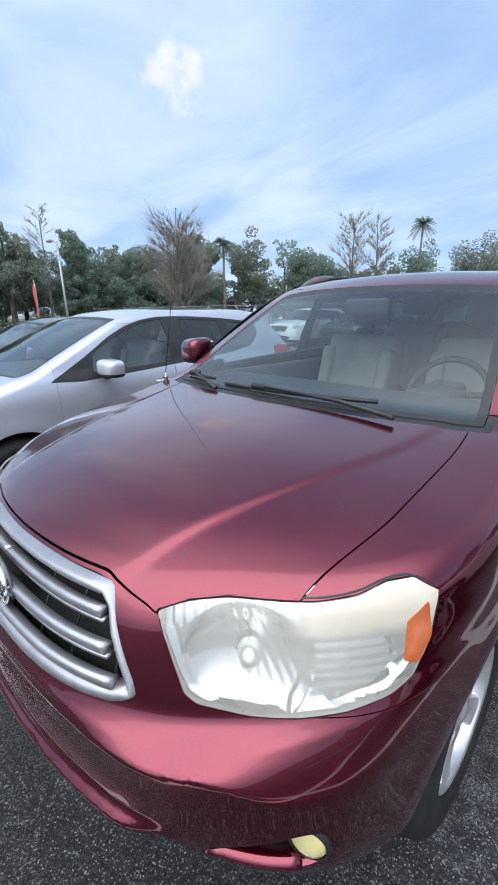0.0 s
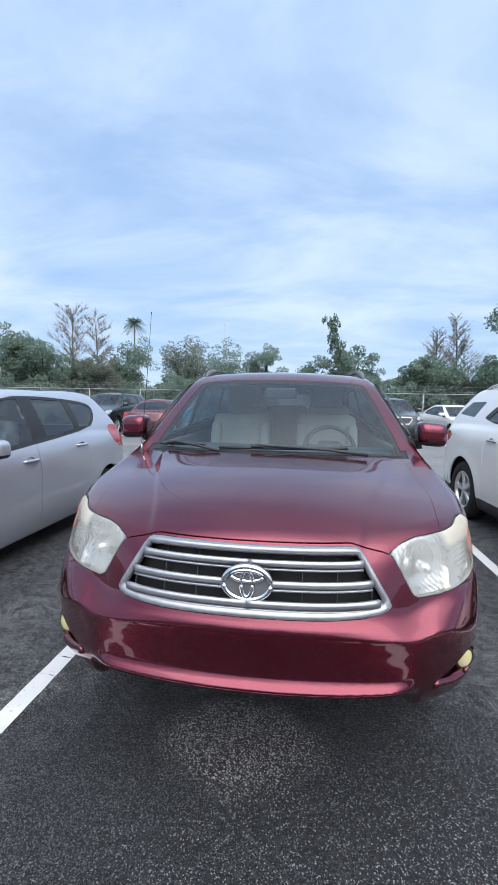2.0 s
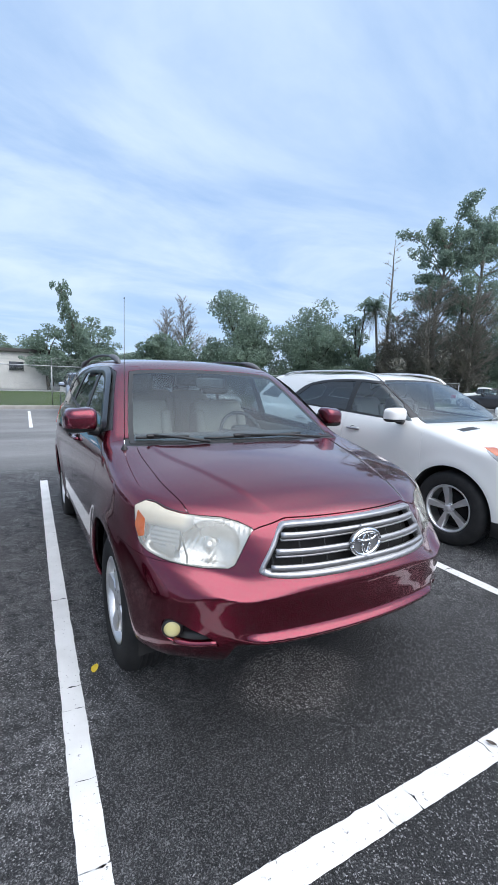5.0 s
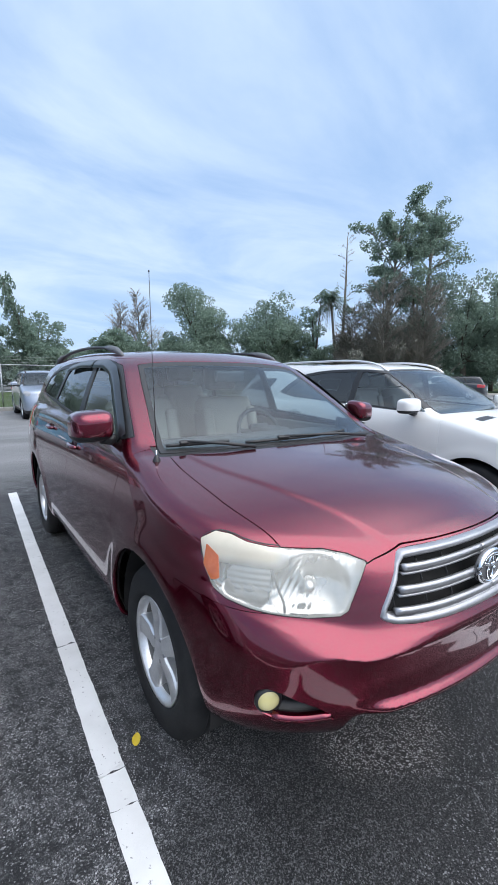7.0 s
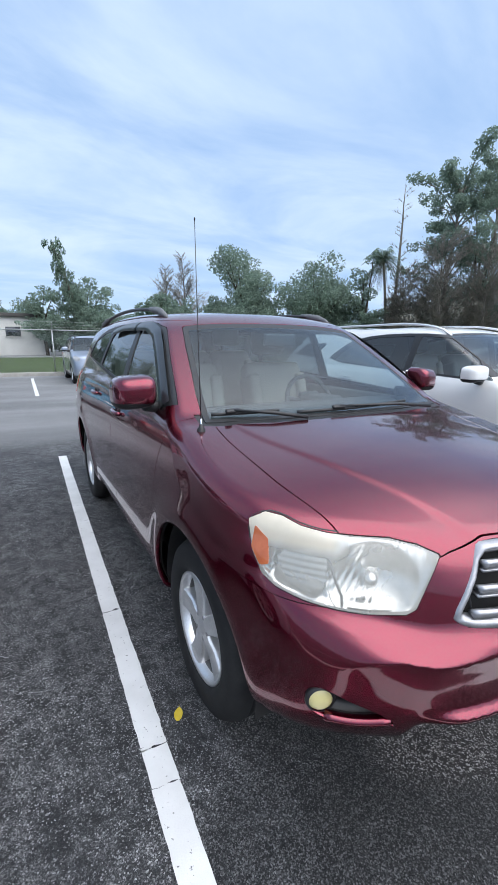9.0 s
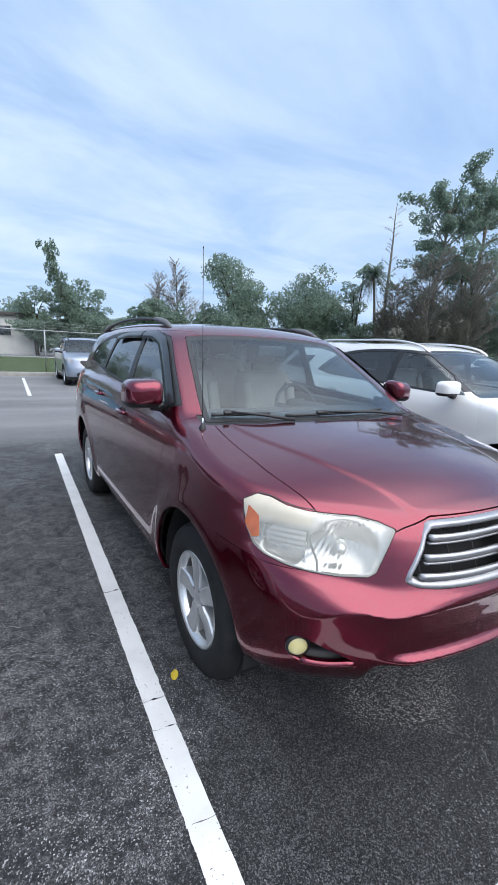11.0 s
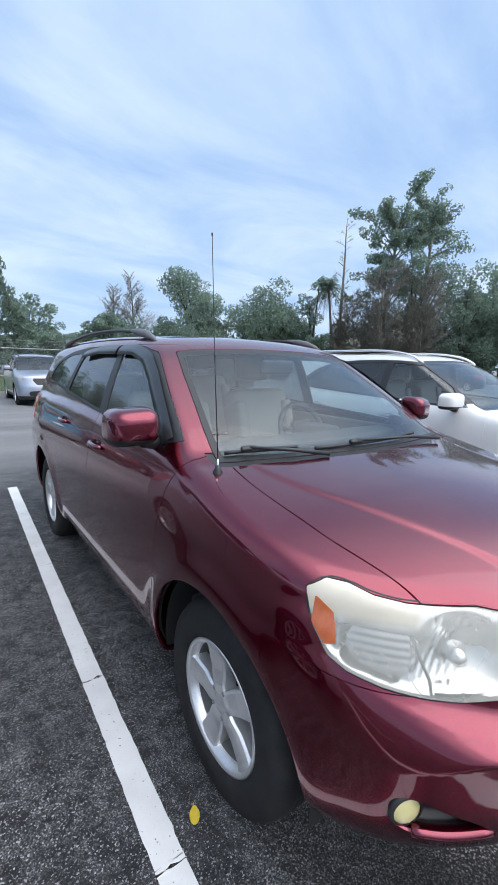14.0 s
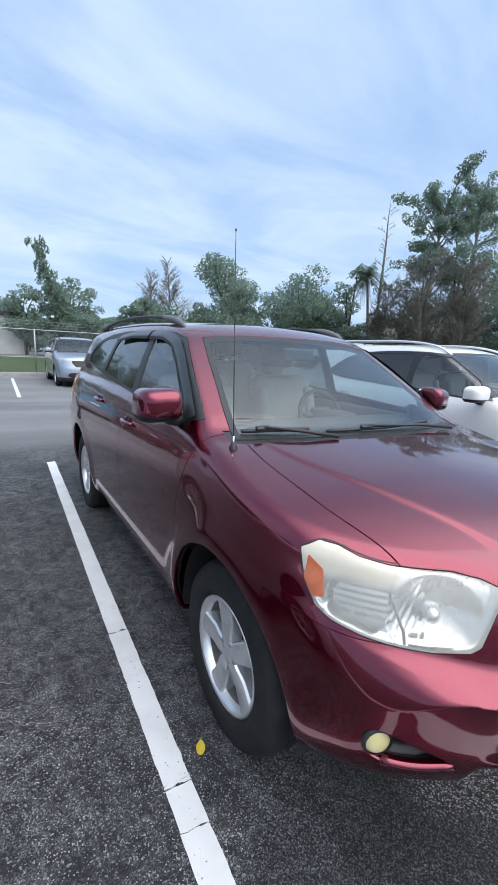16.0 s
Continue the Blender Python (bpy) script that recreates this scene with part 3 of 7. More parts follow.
def tube(path, radius, n=8, closed=False):
    """A round bar along a path; radius may vary from point to point."""
    p = np.array(path, float)
    r = np.broadcast_to(np.asarray(radius, float), (len(p),))
    d = np.roll(p, -1, 0) - np.roll(p, 1, 0) if closed else np.gradient(p, axis=0)
    d /= np.linalg.norm(d, axis=1)[:, None] + 1e-12
    up = np.array((0, 0, 1.0)) if abs(d[:, 2]).mean() < 0.8 else np.array((1.0, 0, 0))
    u = np.cross(d, up)
    u /= np.linalg.norm(u, axis=1)[:, None] + 1e-12
    w = np.cross(u, d)
    a = np.linspace(0, 2 * np.pi, n, endpoint=False)
    pts = (p[:, None] + r[:, None, None] * (u[:, None] * np.cos(a)[None, :, None] + w[:, None] * np.sin(a)[None, :, None])).reshape(-1, 3)
    k = len(p)
    faces = [(i * n + j, i * n + (j + 1) % n, ((i + 1) % k) * n + (j + 1) % n, ((i + 1) % k) * n + j) for i in range(k if closed else k - 1) for j in range(n)]
    if not closed:
        faces += [tuple(range(n))[::-1], tuple((k - 1) * n + j for j in range(n))]
    return pts, faces


def sweep(path, section, up=None, closed=False):
    """A flat section (along-side, along-up) carried along a path; up gives each point's outward direction."""
    p, sec = np.array(path, float), np.array(section, float)
    d = np.roll(p, -1, 0) - np.roll(p, 1, 0) if closed else np.gradient(p, axis=0)
    d /= np.linalg.norm(d, axis=1)[:, None] + 1e-12
    up = np.broadcast_to(np.asarray((0, 0, 1) if up is None else up, float), p.shape)
    side = np.cross(d, up)
    side /= np.linalg.norm(side, axis=1)[:, None] + 1e-12
    w = np.cross(side, d)
    pts = (p[:, None] + side[:, None] * sec[None, :, :1] + w[:, None] * sec[None, :, 1:]).reshape(-1, 3)
    n, k = len(sec), len(p)
    faces = [(i * n + j, i * n + (j + 1) % n, ((i + 1) % k) * n + (j + 1) % n, ((i + 1) % k) * n + j) for i in range(k if closed else k - 1) for j in range(n)]
    if not closed:
        faces += [tuple(range(n))[::-1], tuple((k - 1) * n + j for j in range(n))]
    return pts, faces


def box(size, at=(0, 0, 0), bevel=0.0, segments=2):
    bm = bmesh.new()
    bmesh.ops.create_cube(bm, size=1, matrix=Matrix.Translation(at) @ Matrix.Diagonal((*size, 1)))
    if bevel:
        bmesh.ops.bevel(bm, geom=bm.edges[:], offset=bevel, segments=segments, affect="EDGES", profile=0.6)
    return bm


def join(*solids):
    pts, faces, n = [], [], 0
    for s in solids:
        p = np.asarray(s[0], float)
        pts.append(p)
        faces += [tuple(int(i) + n for i in f) for f in s[1]]
        n += len(p)
    return np.concatenate(pts), faces


def turned(solid, m):
    p = np.asarray(solid[0], float)
    r = np.array(m.to_3x3())
    return (p @ r.T + np.array(m.translation), *solid[1:])

# ---- vehicles: a shape from smooth curves, cut into its panels ----
def car_surface(S):
    """The outer skin of a vehicle that faces -y, as a function that is negative inside."""
    yf, yr, hub = S["axles"]
    a, b = S["plan"]
    L = S["length"]

    def skin(x, y, z):
        ax = np.abs(x)
        w = S["width"](z) - S["nose"] * np.clip((0.95 - y) / 0.95, 0, 1) ** 2 - S["tail"] * np.clip((y - L + 1.1) / 1.1, 0, 1) ** 2
        for yw in (yf, yr):
            r = np.hypot(y - yw, z - hub)
            w = w + S["flare"] * np.exp(-(((r - S["arch"] - 0.02) / 0.07) ** 2))
        setback, face = a * ax**2 + b * ax**8, None
        if "plan_low" in S:
            soft = lambda q: np.clip(q, 0, 1) ** 2 * (3 - 2 * np.clip(q, 0, 1))
            zf = z - S["lift"](ax) * soft((z - 0.48) / 0.16) * (1 - soft((z - 0.82) / 0.14))
            outer = soft((ax - 0.62) / 0.28)
            span = 0.082 + 0.15 * outer
            rise = np.clip((zf - 0.785 + span) / span, 0, 1)
            rise = 1.12 * rise * rise / (rise + 0.12)
            up = (1 - (1 - rise) ** 2) * (1 - outer) + soft(rise) * outer
            setback = S["plan_low"](ax) + (S["plan_up"](ax) - S["plan_low"](ax)) * up
            face = S["face"](zf) + (S["face_side"](zf) - S["face"](zf)) * soft((ax - 0.48) / 0.12)
        slope = 2 * a * ax + 8 * b * ax**7
        low = smax(ax - w, (setback + (S["face"](z) if face is None else face) - y) / np.sqrt(1 + slope**2), S["corner"])
        low = smax(low, y - S["back"](z) + 0.10 * ax**2 + 0.2 * ax**8, 0.10)
        top = S["deck"](y) - S["crown"](y) * ax**2
        if "crease" in S:
            top = top + 0.006 / (1 + np.exp(np.clip((ax - S["crease"](y)) / 0.006, -40, 40))) - 0.004
        low = smax(low, (z - top) / np.sqrt(1 + (2 * S["crown"](y) * ax) ** 2), S["edge"])
        low = smax(low, S["sill"] - z, 0.04)
        if "bed" in S:
            y0, y1 = S["bed"]
            low = np.maximum(low, -np.maximum.reduce([ax - 0.72, y0 - y, y - y1, 0.62 - z]))
        cab = smax((ax - S["cabin"](z) + S["cabin_tail"] * np.clip(y - 2.2, 0, 3) ** 2) * 0.93, (S["screen"](z) + S["screen_bow"] * ax**2 - y) * 0.55, S["pillar"])
        cab = smax(cab, (y - S["tailgate"](z) + 0.10 * ax**2) * 0.8, 0.06)
        cab = smax(cab, z - S["roof"](y) + 0.085 * ax**2, 0.06)
        cab = np.maximum(cab, 0.8 - z)
        return smin(low, cab, S["blend"])

    return skin


def arch_cut(S, grow=0.0):
    yf, yr, hub = S["axles"]
    R = S["arch"] + grow

    def field(x, y, z):
        d = np.minimum(np.hypot(y - yf, z - hub), np.hypot(y - yr, z - hub)) - R
        return np.maximum(d, 0.45 - np.abs(x))

    return field


def side_outline(pts, ax_min=0.4, times=2):
    p = rounded(pts, times) if times else np.array(pts)
    return lambda x, y, z: np.maximum(outline_sdf(y, z, p), ax_min - np.abs(x))


def front_outline(pts, y_max=1.0, times=2):
    p = rounded(pts, times) if times else np.array(pts)
    return lambda x, y, z: np.maximum(outline_sdf(np.abs(x), z, p), y - y_max)


def corner_outline(pts, y_max=1.0, times=1):
    """Outlines seen along the diagonal: (|x| + y) / sqrt 2 against height."""
    p = rounded(pts, times) if times else np.array(pts)
    return lambda x, y, z: np.maximum(outline_sdf((np.abs(x) + y) * 0.70711, z, p), y - y_max)


def rear_outline(pts, y_min, times=2):
    p = rounded(pts, times) if times else np.array(pts)
    return lambda x, y, z: np.maximum(outline_sdf(np.abs(x), z, p), y_min - y)


def wheel(parent, at, S, side, spokes=5, rim_mat=None, detail=True):
    R, rim, w = S["tyre"], S["rim"], S["tyre_width"]
    hubx = at[0]
    wh = new("wheel")
    wh.parent = parent
    wh.matrix_basis = Matrix.Translation(at) @ (pose(0, 0, 0) if side > 0 else pose(0, 0, 0, 0, 0, 180))
    n = 56 if detail else 24
    # local x points outward
    shoulder = [(rim - 0.005, -0.02), (rim + 0.006, 0.008), (rim + 0.03, 0.020), (R - 0.05, 0.018), (R - 0.022, 0.004), (R - 0.008, -0.02), (R, -0.05)]
    groove = []
    for k in range(5):
        x0 = -0.05 - (w - 0.1) * (k + 0.15) / 5
        groove += [(R, x0 - 0.004), (R - 0.008, x0 - 0.007), (R - 0.008, x0 - 0.014), (R, x0 - 0.017)]
    inner = [(R, -w + 0.05), (R - 0.02, -w + 0.01), (rim + 0.02, -w), (rim - 0.01, -w + 0.02)]
    part("tyre", lathe(shoulder + groove + inner, n), RUBBER, wh)
    rm = rim_mat or ALLOY
    barrel = [(rim - 0.002, -0.002), (rim + 0.004, 0.006), (rim - 0.004, 0.010), (rim - 0.014, 0.004), (rim - 0.022, -0.03), (rim - 0.03, -0.08), (rim - 0.035, -w + 0.03)]
    rimob = part("rim", lathe(barrel[:5], n), rm, wh)
    # the deep part of the rim is coloured dark to read as shaded
    part("rim_well", lathe(barrel[4:], n), SHADED_ALLOY, wh, "inner rim, coloured dark for the shade between the spokes")
    # near-black disc, its colour standing in for shade behind the spokes
    part("brake_disc", lathe([(0.05, -0.10), (0.15, -0.10), (0.15, -0.115), (0.05, -0.115)], 32), UNDER, wh)
    part("wheel_backing", lathe([(0.0, -0.13), (rim - 0.03, -0.13)], 24), UNDER, wh)
    for k in range(spokes):
        a = 2 * math.pi * k / spokes + 0.56
        half0, half1 = S.get("spoke", (0.026, 0.042))
        rows = []
        for r, h, x in ((0.035, half0 * 0.9, -0.012), (0.07, half0, -0.010), (0.12, (half0 + half1) / 2, -0.016), (rim - 0.035, half1, -0.012), (rim - 0.006, half1 * 1.15, -0.002)):
            rows.append([(x - 0.05, r, -h * 1.05), (x - 0.006, r, -h), (x + 0.003, r, -h * 0.86), (x + 0.005, r, -h * 0.3), (x + 0.005, r, h * 0.3), (x + 0.003, r, h * 0.86), (x - 0.006, r, h), (x - 0.05, r, h * 1.05)])
        pts = np.array(rows).reshape(-1, 3)
        faces = [(i * 8 + j, i * 8 + j + 1, (i + 1) * 8 + j + 1, (i + 1) * 8 + j) for i in range(4) for j in range(7)]
        ca, sa = math.cos(a), math.sin(a)
        pts = np.stack([pts[:, 0], pts[:, 1] * ca - pts[:, 2] * sa, pts[:, 1] * sa + pts[:, 2] * ca], 1)
        part("spoke", (pts, faces), rm, rimob, smooth=False)
        if detail:
            b = a + math.pi / spokes
            nut = lathe([(0.0, 0.006), (0.008, 0.006), (0.011, 0.0), (0.011, -0.02)], 8)
            nut = (nut[0] + np.array((-0.012, 0.053 * math.cos(b), 0.053 * math.sin(b))), nut[1])
            part("lug_nut", nut, CHROME, rimob)
    part("centre_cap", lathe([(0.0, 0.002), (0.018, 0.002), (0.026, -0.002), (0.032, -0.006), (0.050, -0.012), (0.060, -0.03)], 28), rm, rimob)
    return wh


def wing_mirror(parent, S, side, paint_mat):
    """A mirror housing on a short arm, its glass facing back."""
    mx, my, mz, sx, sy, sz = S["mirror"]

    def f(x, y, z):
        u, v, w = (x - mx) / (sx / 2), (y - my) / (sy / 2), (z - mz) / (sz / 2)
        v = v - 0.25 * np.clip(u, -1, 1)
        body = (np.abs(u) ** 4.2 + np.abs(w + 0.10 * u) ** 3.6 + np.abs(np.minimum(v, 0)) ** 2.2 + np.abs(np.maximum(v, 0)) ** 8) - 1
        return body * 0.06

    mesh = net_of(f, (mx - sx * 0.7, my - sy, mz - sz * 0.75), (mx + sx * 0.7, my + sy, mz + sz * 0.75), S.get("mirror_step", 0.012))
    cap = clip(mesh, lambda x, y, z: z - (mz - 0.30 * sz))
    low = clip(mesh, lambda x, y, z: (mz - 0.30 * sz) - z)
    base = new("wing_mirror")
    base.parent = parent
    fix = (lambda s: s) if side > 0 else mirrored
    part("housing", fix(edged(cap, 0.004, False)), paint_mat, base)
    part("lower_shell", fix(edged(low, 0.004, False)), BLACK_PLASTIC, base, "black plastic lower shell")
    arm = tube([(mx - sx * 0.30, my + 0.02, mz - sz * 0.40), (mx - sx * 0.6, my + 0.03, mz - sz * 0.52), (mx - sx * 0.6 - 0.06, my + 0.05, mz - sz * 0.52)], [0.035, 0.03, 0.04], 10)
    arm = (arm[0] * (side, 1, 1), arm[1] if side > 0 else [f[::-1] for f in arm[1]])
    part("arm", arm, BLACK_PLASTIC, base)
    plate = net_of(lambda x, y, z: np.maximum.reduce([(np.abs((x - mx) / (sx * 0.44)) ** 4 + np.abs((z - mz) / (sz * 0.40)) ** 4 - 1) * 0.05, np.abs(y - my - sy * 0.52 - (x - mx) * 0.12) - 0.006]), (mx - sx / 2, my + sy * 0.3, mz - sz / 2), (mx + sx / 2, my + sy * 0.75, mz + sz / 2), S.get("mirror_step", 0.012))
    part("mirror_glass", fix(edged(plate, 0.0, False)), BRIGHT, base, "mirror glass")


def car_panels(root, S, cuts, skin_mat, step, skin_name="body_shell"):
    """Cuts the skin into named panels, in order; what is left is the shell."""
    mesh = net_of(car_surface(S), (-2 * step, S["front_y"], 0.1), (S["half"] + 0.06, S["length"] + 0.1, S["high"]), step)
    mesh = clip(mesh, lambda x, y, z: x)
    mesh[0][:, 0] = np.where(np.abs(mesh[0][:, 0]) < 1e-6, 0, mesh[0][:, 0])
    whole = mesh
    mesh = clip(mesh, arch_cut(S))
    made = {}
    for name, field, material, central, gap, depth, lift, label in cuts:
        piece = clip(mesh, lambda x, y, z: -field(x, y, z) - gap)
        mesh = clip(mesh, lambda x, y, z: field(x, y, z))
        if not len(piece[1]):
            continue
        made[name] = piece
        if material is None:
            continue
        solid = edged(moved(piece, lift) if lift else piece, depth, central)
        if central:
            part(name, both(solid), material, root, label)
        else:
            part(name, solid, material, root, label)
            part(name, mirrored(solid), material, root, label)
    part(skin_name, both(edged(mesh, 0.02)), skin_mat, root)
    # dark inner skin behind the gaps, below the windows
    inner = clip(moved(whole, -0.03), lambda x, y, z: S["liner_top"] - z)
    inner = clip(inner, arch_cut(S, 0.0))
    if "open" in S:
        for field in S["open"]:
            inner = clip(inner, field)
    part("inner_liner", both((inner[0][:, :3], inner[1], inner[0][:, 3:])), UNDER, root, "dark inner body shell")
    return made, whole


def wheel_wells(root, S):
    yf, yr, hub = S["axles"]
    R = S["arch"]
    for yw in (yf, yr):
        for side in (1, -1):
            a = np.linspace(-0.12, math.pi + 0.12, 26)
            x0, x1 = S["half"] - 0.075, S["half"] - 0.42
            ring = lambda x, r: np.stack([np.full(26, x * side), yw + r * np.cos(a), hub + r * np.sin(a)], 1)
            pts = np.concatenate([ring(x0, R + 0.006), ring(x1, R + 0.006), [[x1 * side, yw, hub]]])
            faces = [(i, i + 1, 26 + i + 1, 26 + i) for i in range(25)] + [(26 + i, 26 + i + 1, 52) for i in range(25)]
            part("wheel_well", (pts, faces), UNDER, root, "dark wheel well liner")


def seat(root, x, y, z, wide=0.50, high=0.62, rest=True, cover=BEIGE):
    """A leather front seat with cushion, backrest and headrest."""
    st = new("seat")
    st.parent = root

    def pad(name, size, at, m, mat=cover):
        bm = box(size, (0, 0, 0), min(size) * 0.42, 3)
        bmesh.ops.transform(bm, matrix=Matrix.Translation(at) @ m, verts=bm.verts[:])
        part(name, bm, mat, st)

    pad("cushion", (wide, 0.52, 0.16), (x, y, z), pose(0, 0, 0, 4))
    pad("backrest", (wide, 0.17, high), (x, y + 0.32, z + 0.38), pose(0, 0, 0, -16))
    for s in (-1, 1):
        pad("bolster", (0.09, 0.21, high * 0.8), (x + s * (wide / 2 - 0.04), y + 0.29, z + 0.34), pose(0, 0, 0, -16))
    if rest:
        pad("headrest", (0.27, 0.11, 0.19), (x, y + 0.44, z + 0.80), pose(0, 0, 0, -12), LINING if cover is BEIGE else cover)
    return st

# ---- the dark red SUV ----
SUV = dict(
    length=4.74, half=0.94, high=1.76, front_y=-0.12, axles=(0.893, 3.695, 0.345), arch=0.450, flare=0.014,
    tyre=0.368, rim=0.226, tyre_width=0.235, spoke=(0.038, 0.050), plan=(0.40, 0.55), nose=0.10, tail=0.08, corner=0.05, edge=0.055, pillar=0.05, blend=0.03, sill=0.27,
    width=spline_of((0.25, 0.85), (0.36, 0.895), (0.5, 0.915), (0.65, 0.925), (0.8, 0.932), (0.93, 0.925), (1.04, 0.905), (1.14, 0.875), (1.25, 0.83)),
    plan_up=spline_of((0.0, 0.0), (0.2, 0.011), (0.4, 0.055), (0.48, 0.092), (0.58, 0.156), (0.7, 0.240), (0.8, 0.352), (0.88, 0.490), (1.0, 0.80)),
    plan_low=spline_of((0.0, 0.0), (0.2, 0.008), (0.4, 0.036), (0.5, 0.062), (0.6, 0.108), (0.7, 0.170), (0.8, 0.262), (0.88, 0.390), (1.0, 0.66)),
    face=curve_of((0.24, 0.40), (0.33, 0.30), (0.40, 0.20), (0.45, 0.10), (0.475, 0.03), (0.492, -0.03), (0.503, -0.060), (0.513, -0.073), (0.524, -0.075), (0.534, -0.069), (0.545, -0.060), (0.56, -0.054), (0.60, -0.053), (0.66, -0.058), (0.695, -0.063), (0.712, -0.066), (0.726, -0.064), (0.745, -0.055), (0.765, -0.046), (0.867, -0.010), (0.94, 0.022), (0.97, 0.032), (1.05, 0.080)),
    face_side=curve_of((0.24, 0.34), (0.31, 0.18), (0.35, 0.09), (0.38, 0.035), (0.41, 0.0), (0.44, -0.022), (0.48, -0.040), (0.53, -0.050), (0.60, -0.057), (0.66, -0.063), (0.70, -0.066), (0.722, -0.064), (0.745, -0.055), (0.765, -0.046), (0.867, -0.010), (0.94, 0.022), (0.97, 0.032), (1.05, 0.080)),
    lift=spline_of((0.0, 0.0), (0.30, 0.0), (0.47, -0.012), (0.56, -0.016), (0.64, -0.002), (0.72, 0.022), (0.80, 0.050), (0.88, 0.078), (1.0, 0.09)),
    back=curve_of((0.3, 4.62), (0.5, 4.74), (0.75, 4.74), (0.85, 4.68), (1.2, 4.62)),
    deck=spline_of((-0.05, 0.975), (0.06, 0.992), (0.2, 1.042), (0.4, 1.093), (0.65, 1.132), (0.9, 1.158), (1.1, 1.178), (1.5, 1.20), (3.0, 1.24), (4.7, 1.22)),
    crown=spline_of((0.1, 0.20), (0.35, 0.145), (0.5, 0.125), (0.8, 0.095), (1.15, 0.035), (2.0, 0.03)),
    crease=curve_of((0.0, 0.36), (0.2, 0.40), (0.52, 0.50), (0.95, 0.625), (1.3, 0.68), (1.5, 3.0), (5.0, 3.0)),
    cabin=spline_of((0.9, 0.90), (1.1, 0.875), (1.25, 0.825), (1.42, 0.765), (1.56, 0.705), (1.7, 0.64)), cabin_tail=0.012,
    screen=lambda z: 1.01 + 1.545 * (z - 1.16) + 0.28 * (z - 1.16) ** 2, screen_bow=0.26,
    tailgate=spline_of((1.1, 4.66), (1.35, 4.55), (1.65, 4.33)),
    roof=spline_of((1.6, 1.60), (1.9, 1.664), (2.3, 1.70), (2.9, 1.712), (3.6, 1.70), (4.2, 1.66), (4.6, 1.60)),
    mirror=(0.970, 1.42, 1.270, 0.190, 0.17, 0.152), liner_top=1.02)

LAMP = [(0.420, 0.943), (0.485, 0.965), (0.560, 0.977), (0.723, 0.981), (0.800, 0.989), (0.860, 1.004), (0.915, 1.007), (0.966, 0.981), (0.945, 0.896), (0.906, 0.839), (0.858, 0.817), (0.774, 0.800), (0.690, 0.791), (0.597, 0.785), (0.500, 0.786), (0.474, 0.801)]
GRILLE = [(-0.2, 0.972), (0.2, 0.972), (0.352, 0.971), (0.380, 0.958), (0.430, 0.872), (0.480, 0.790), (0.474, 0.775), (0.430, 0.759), (0.2, 0.756), (-0.2, 0.756)]
FOG = [(0.500, 0.492), (0.550, 0.530), (0.620, 0.556), (0.680, 0.580), (0.722, 0.582), (0.752, 0.560), (0.750, 0.518), (0.720, 0.486), (0.640, 0.474), (0.520, 0.478)]


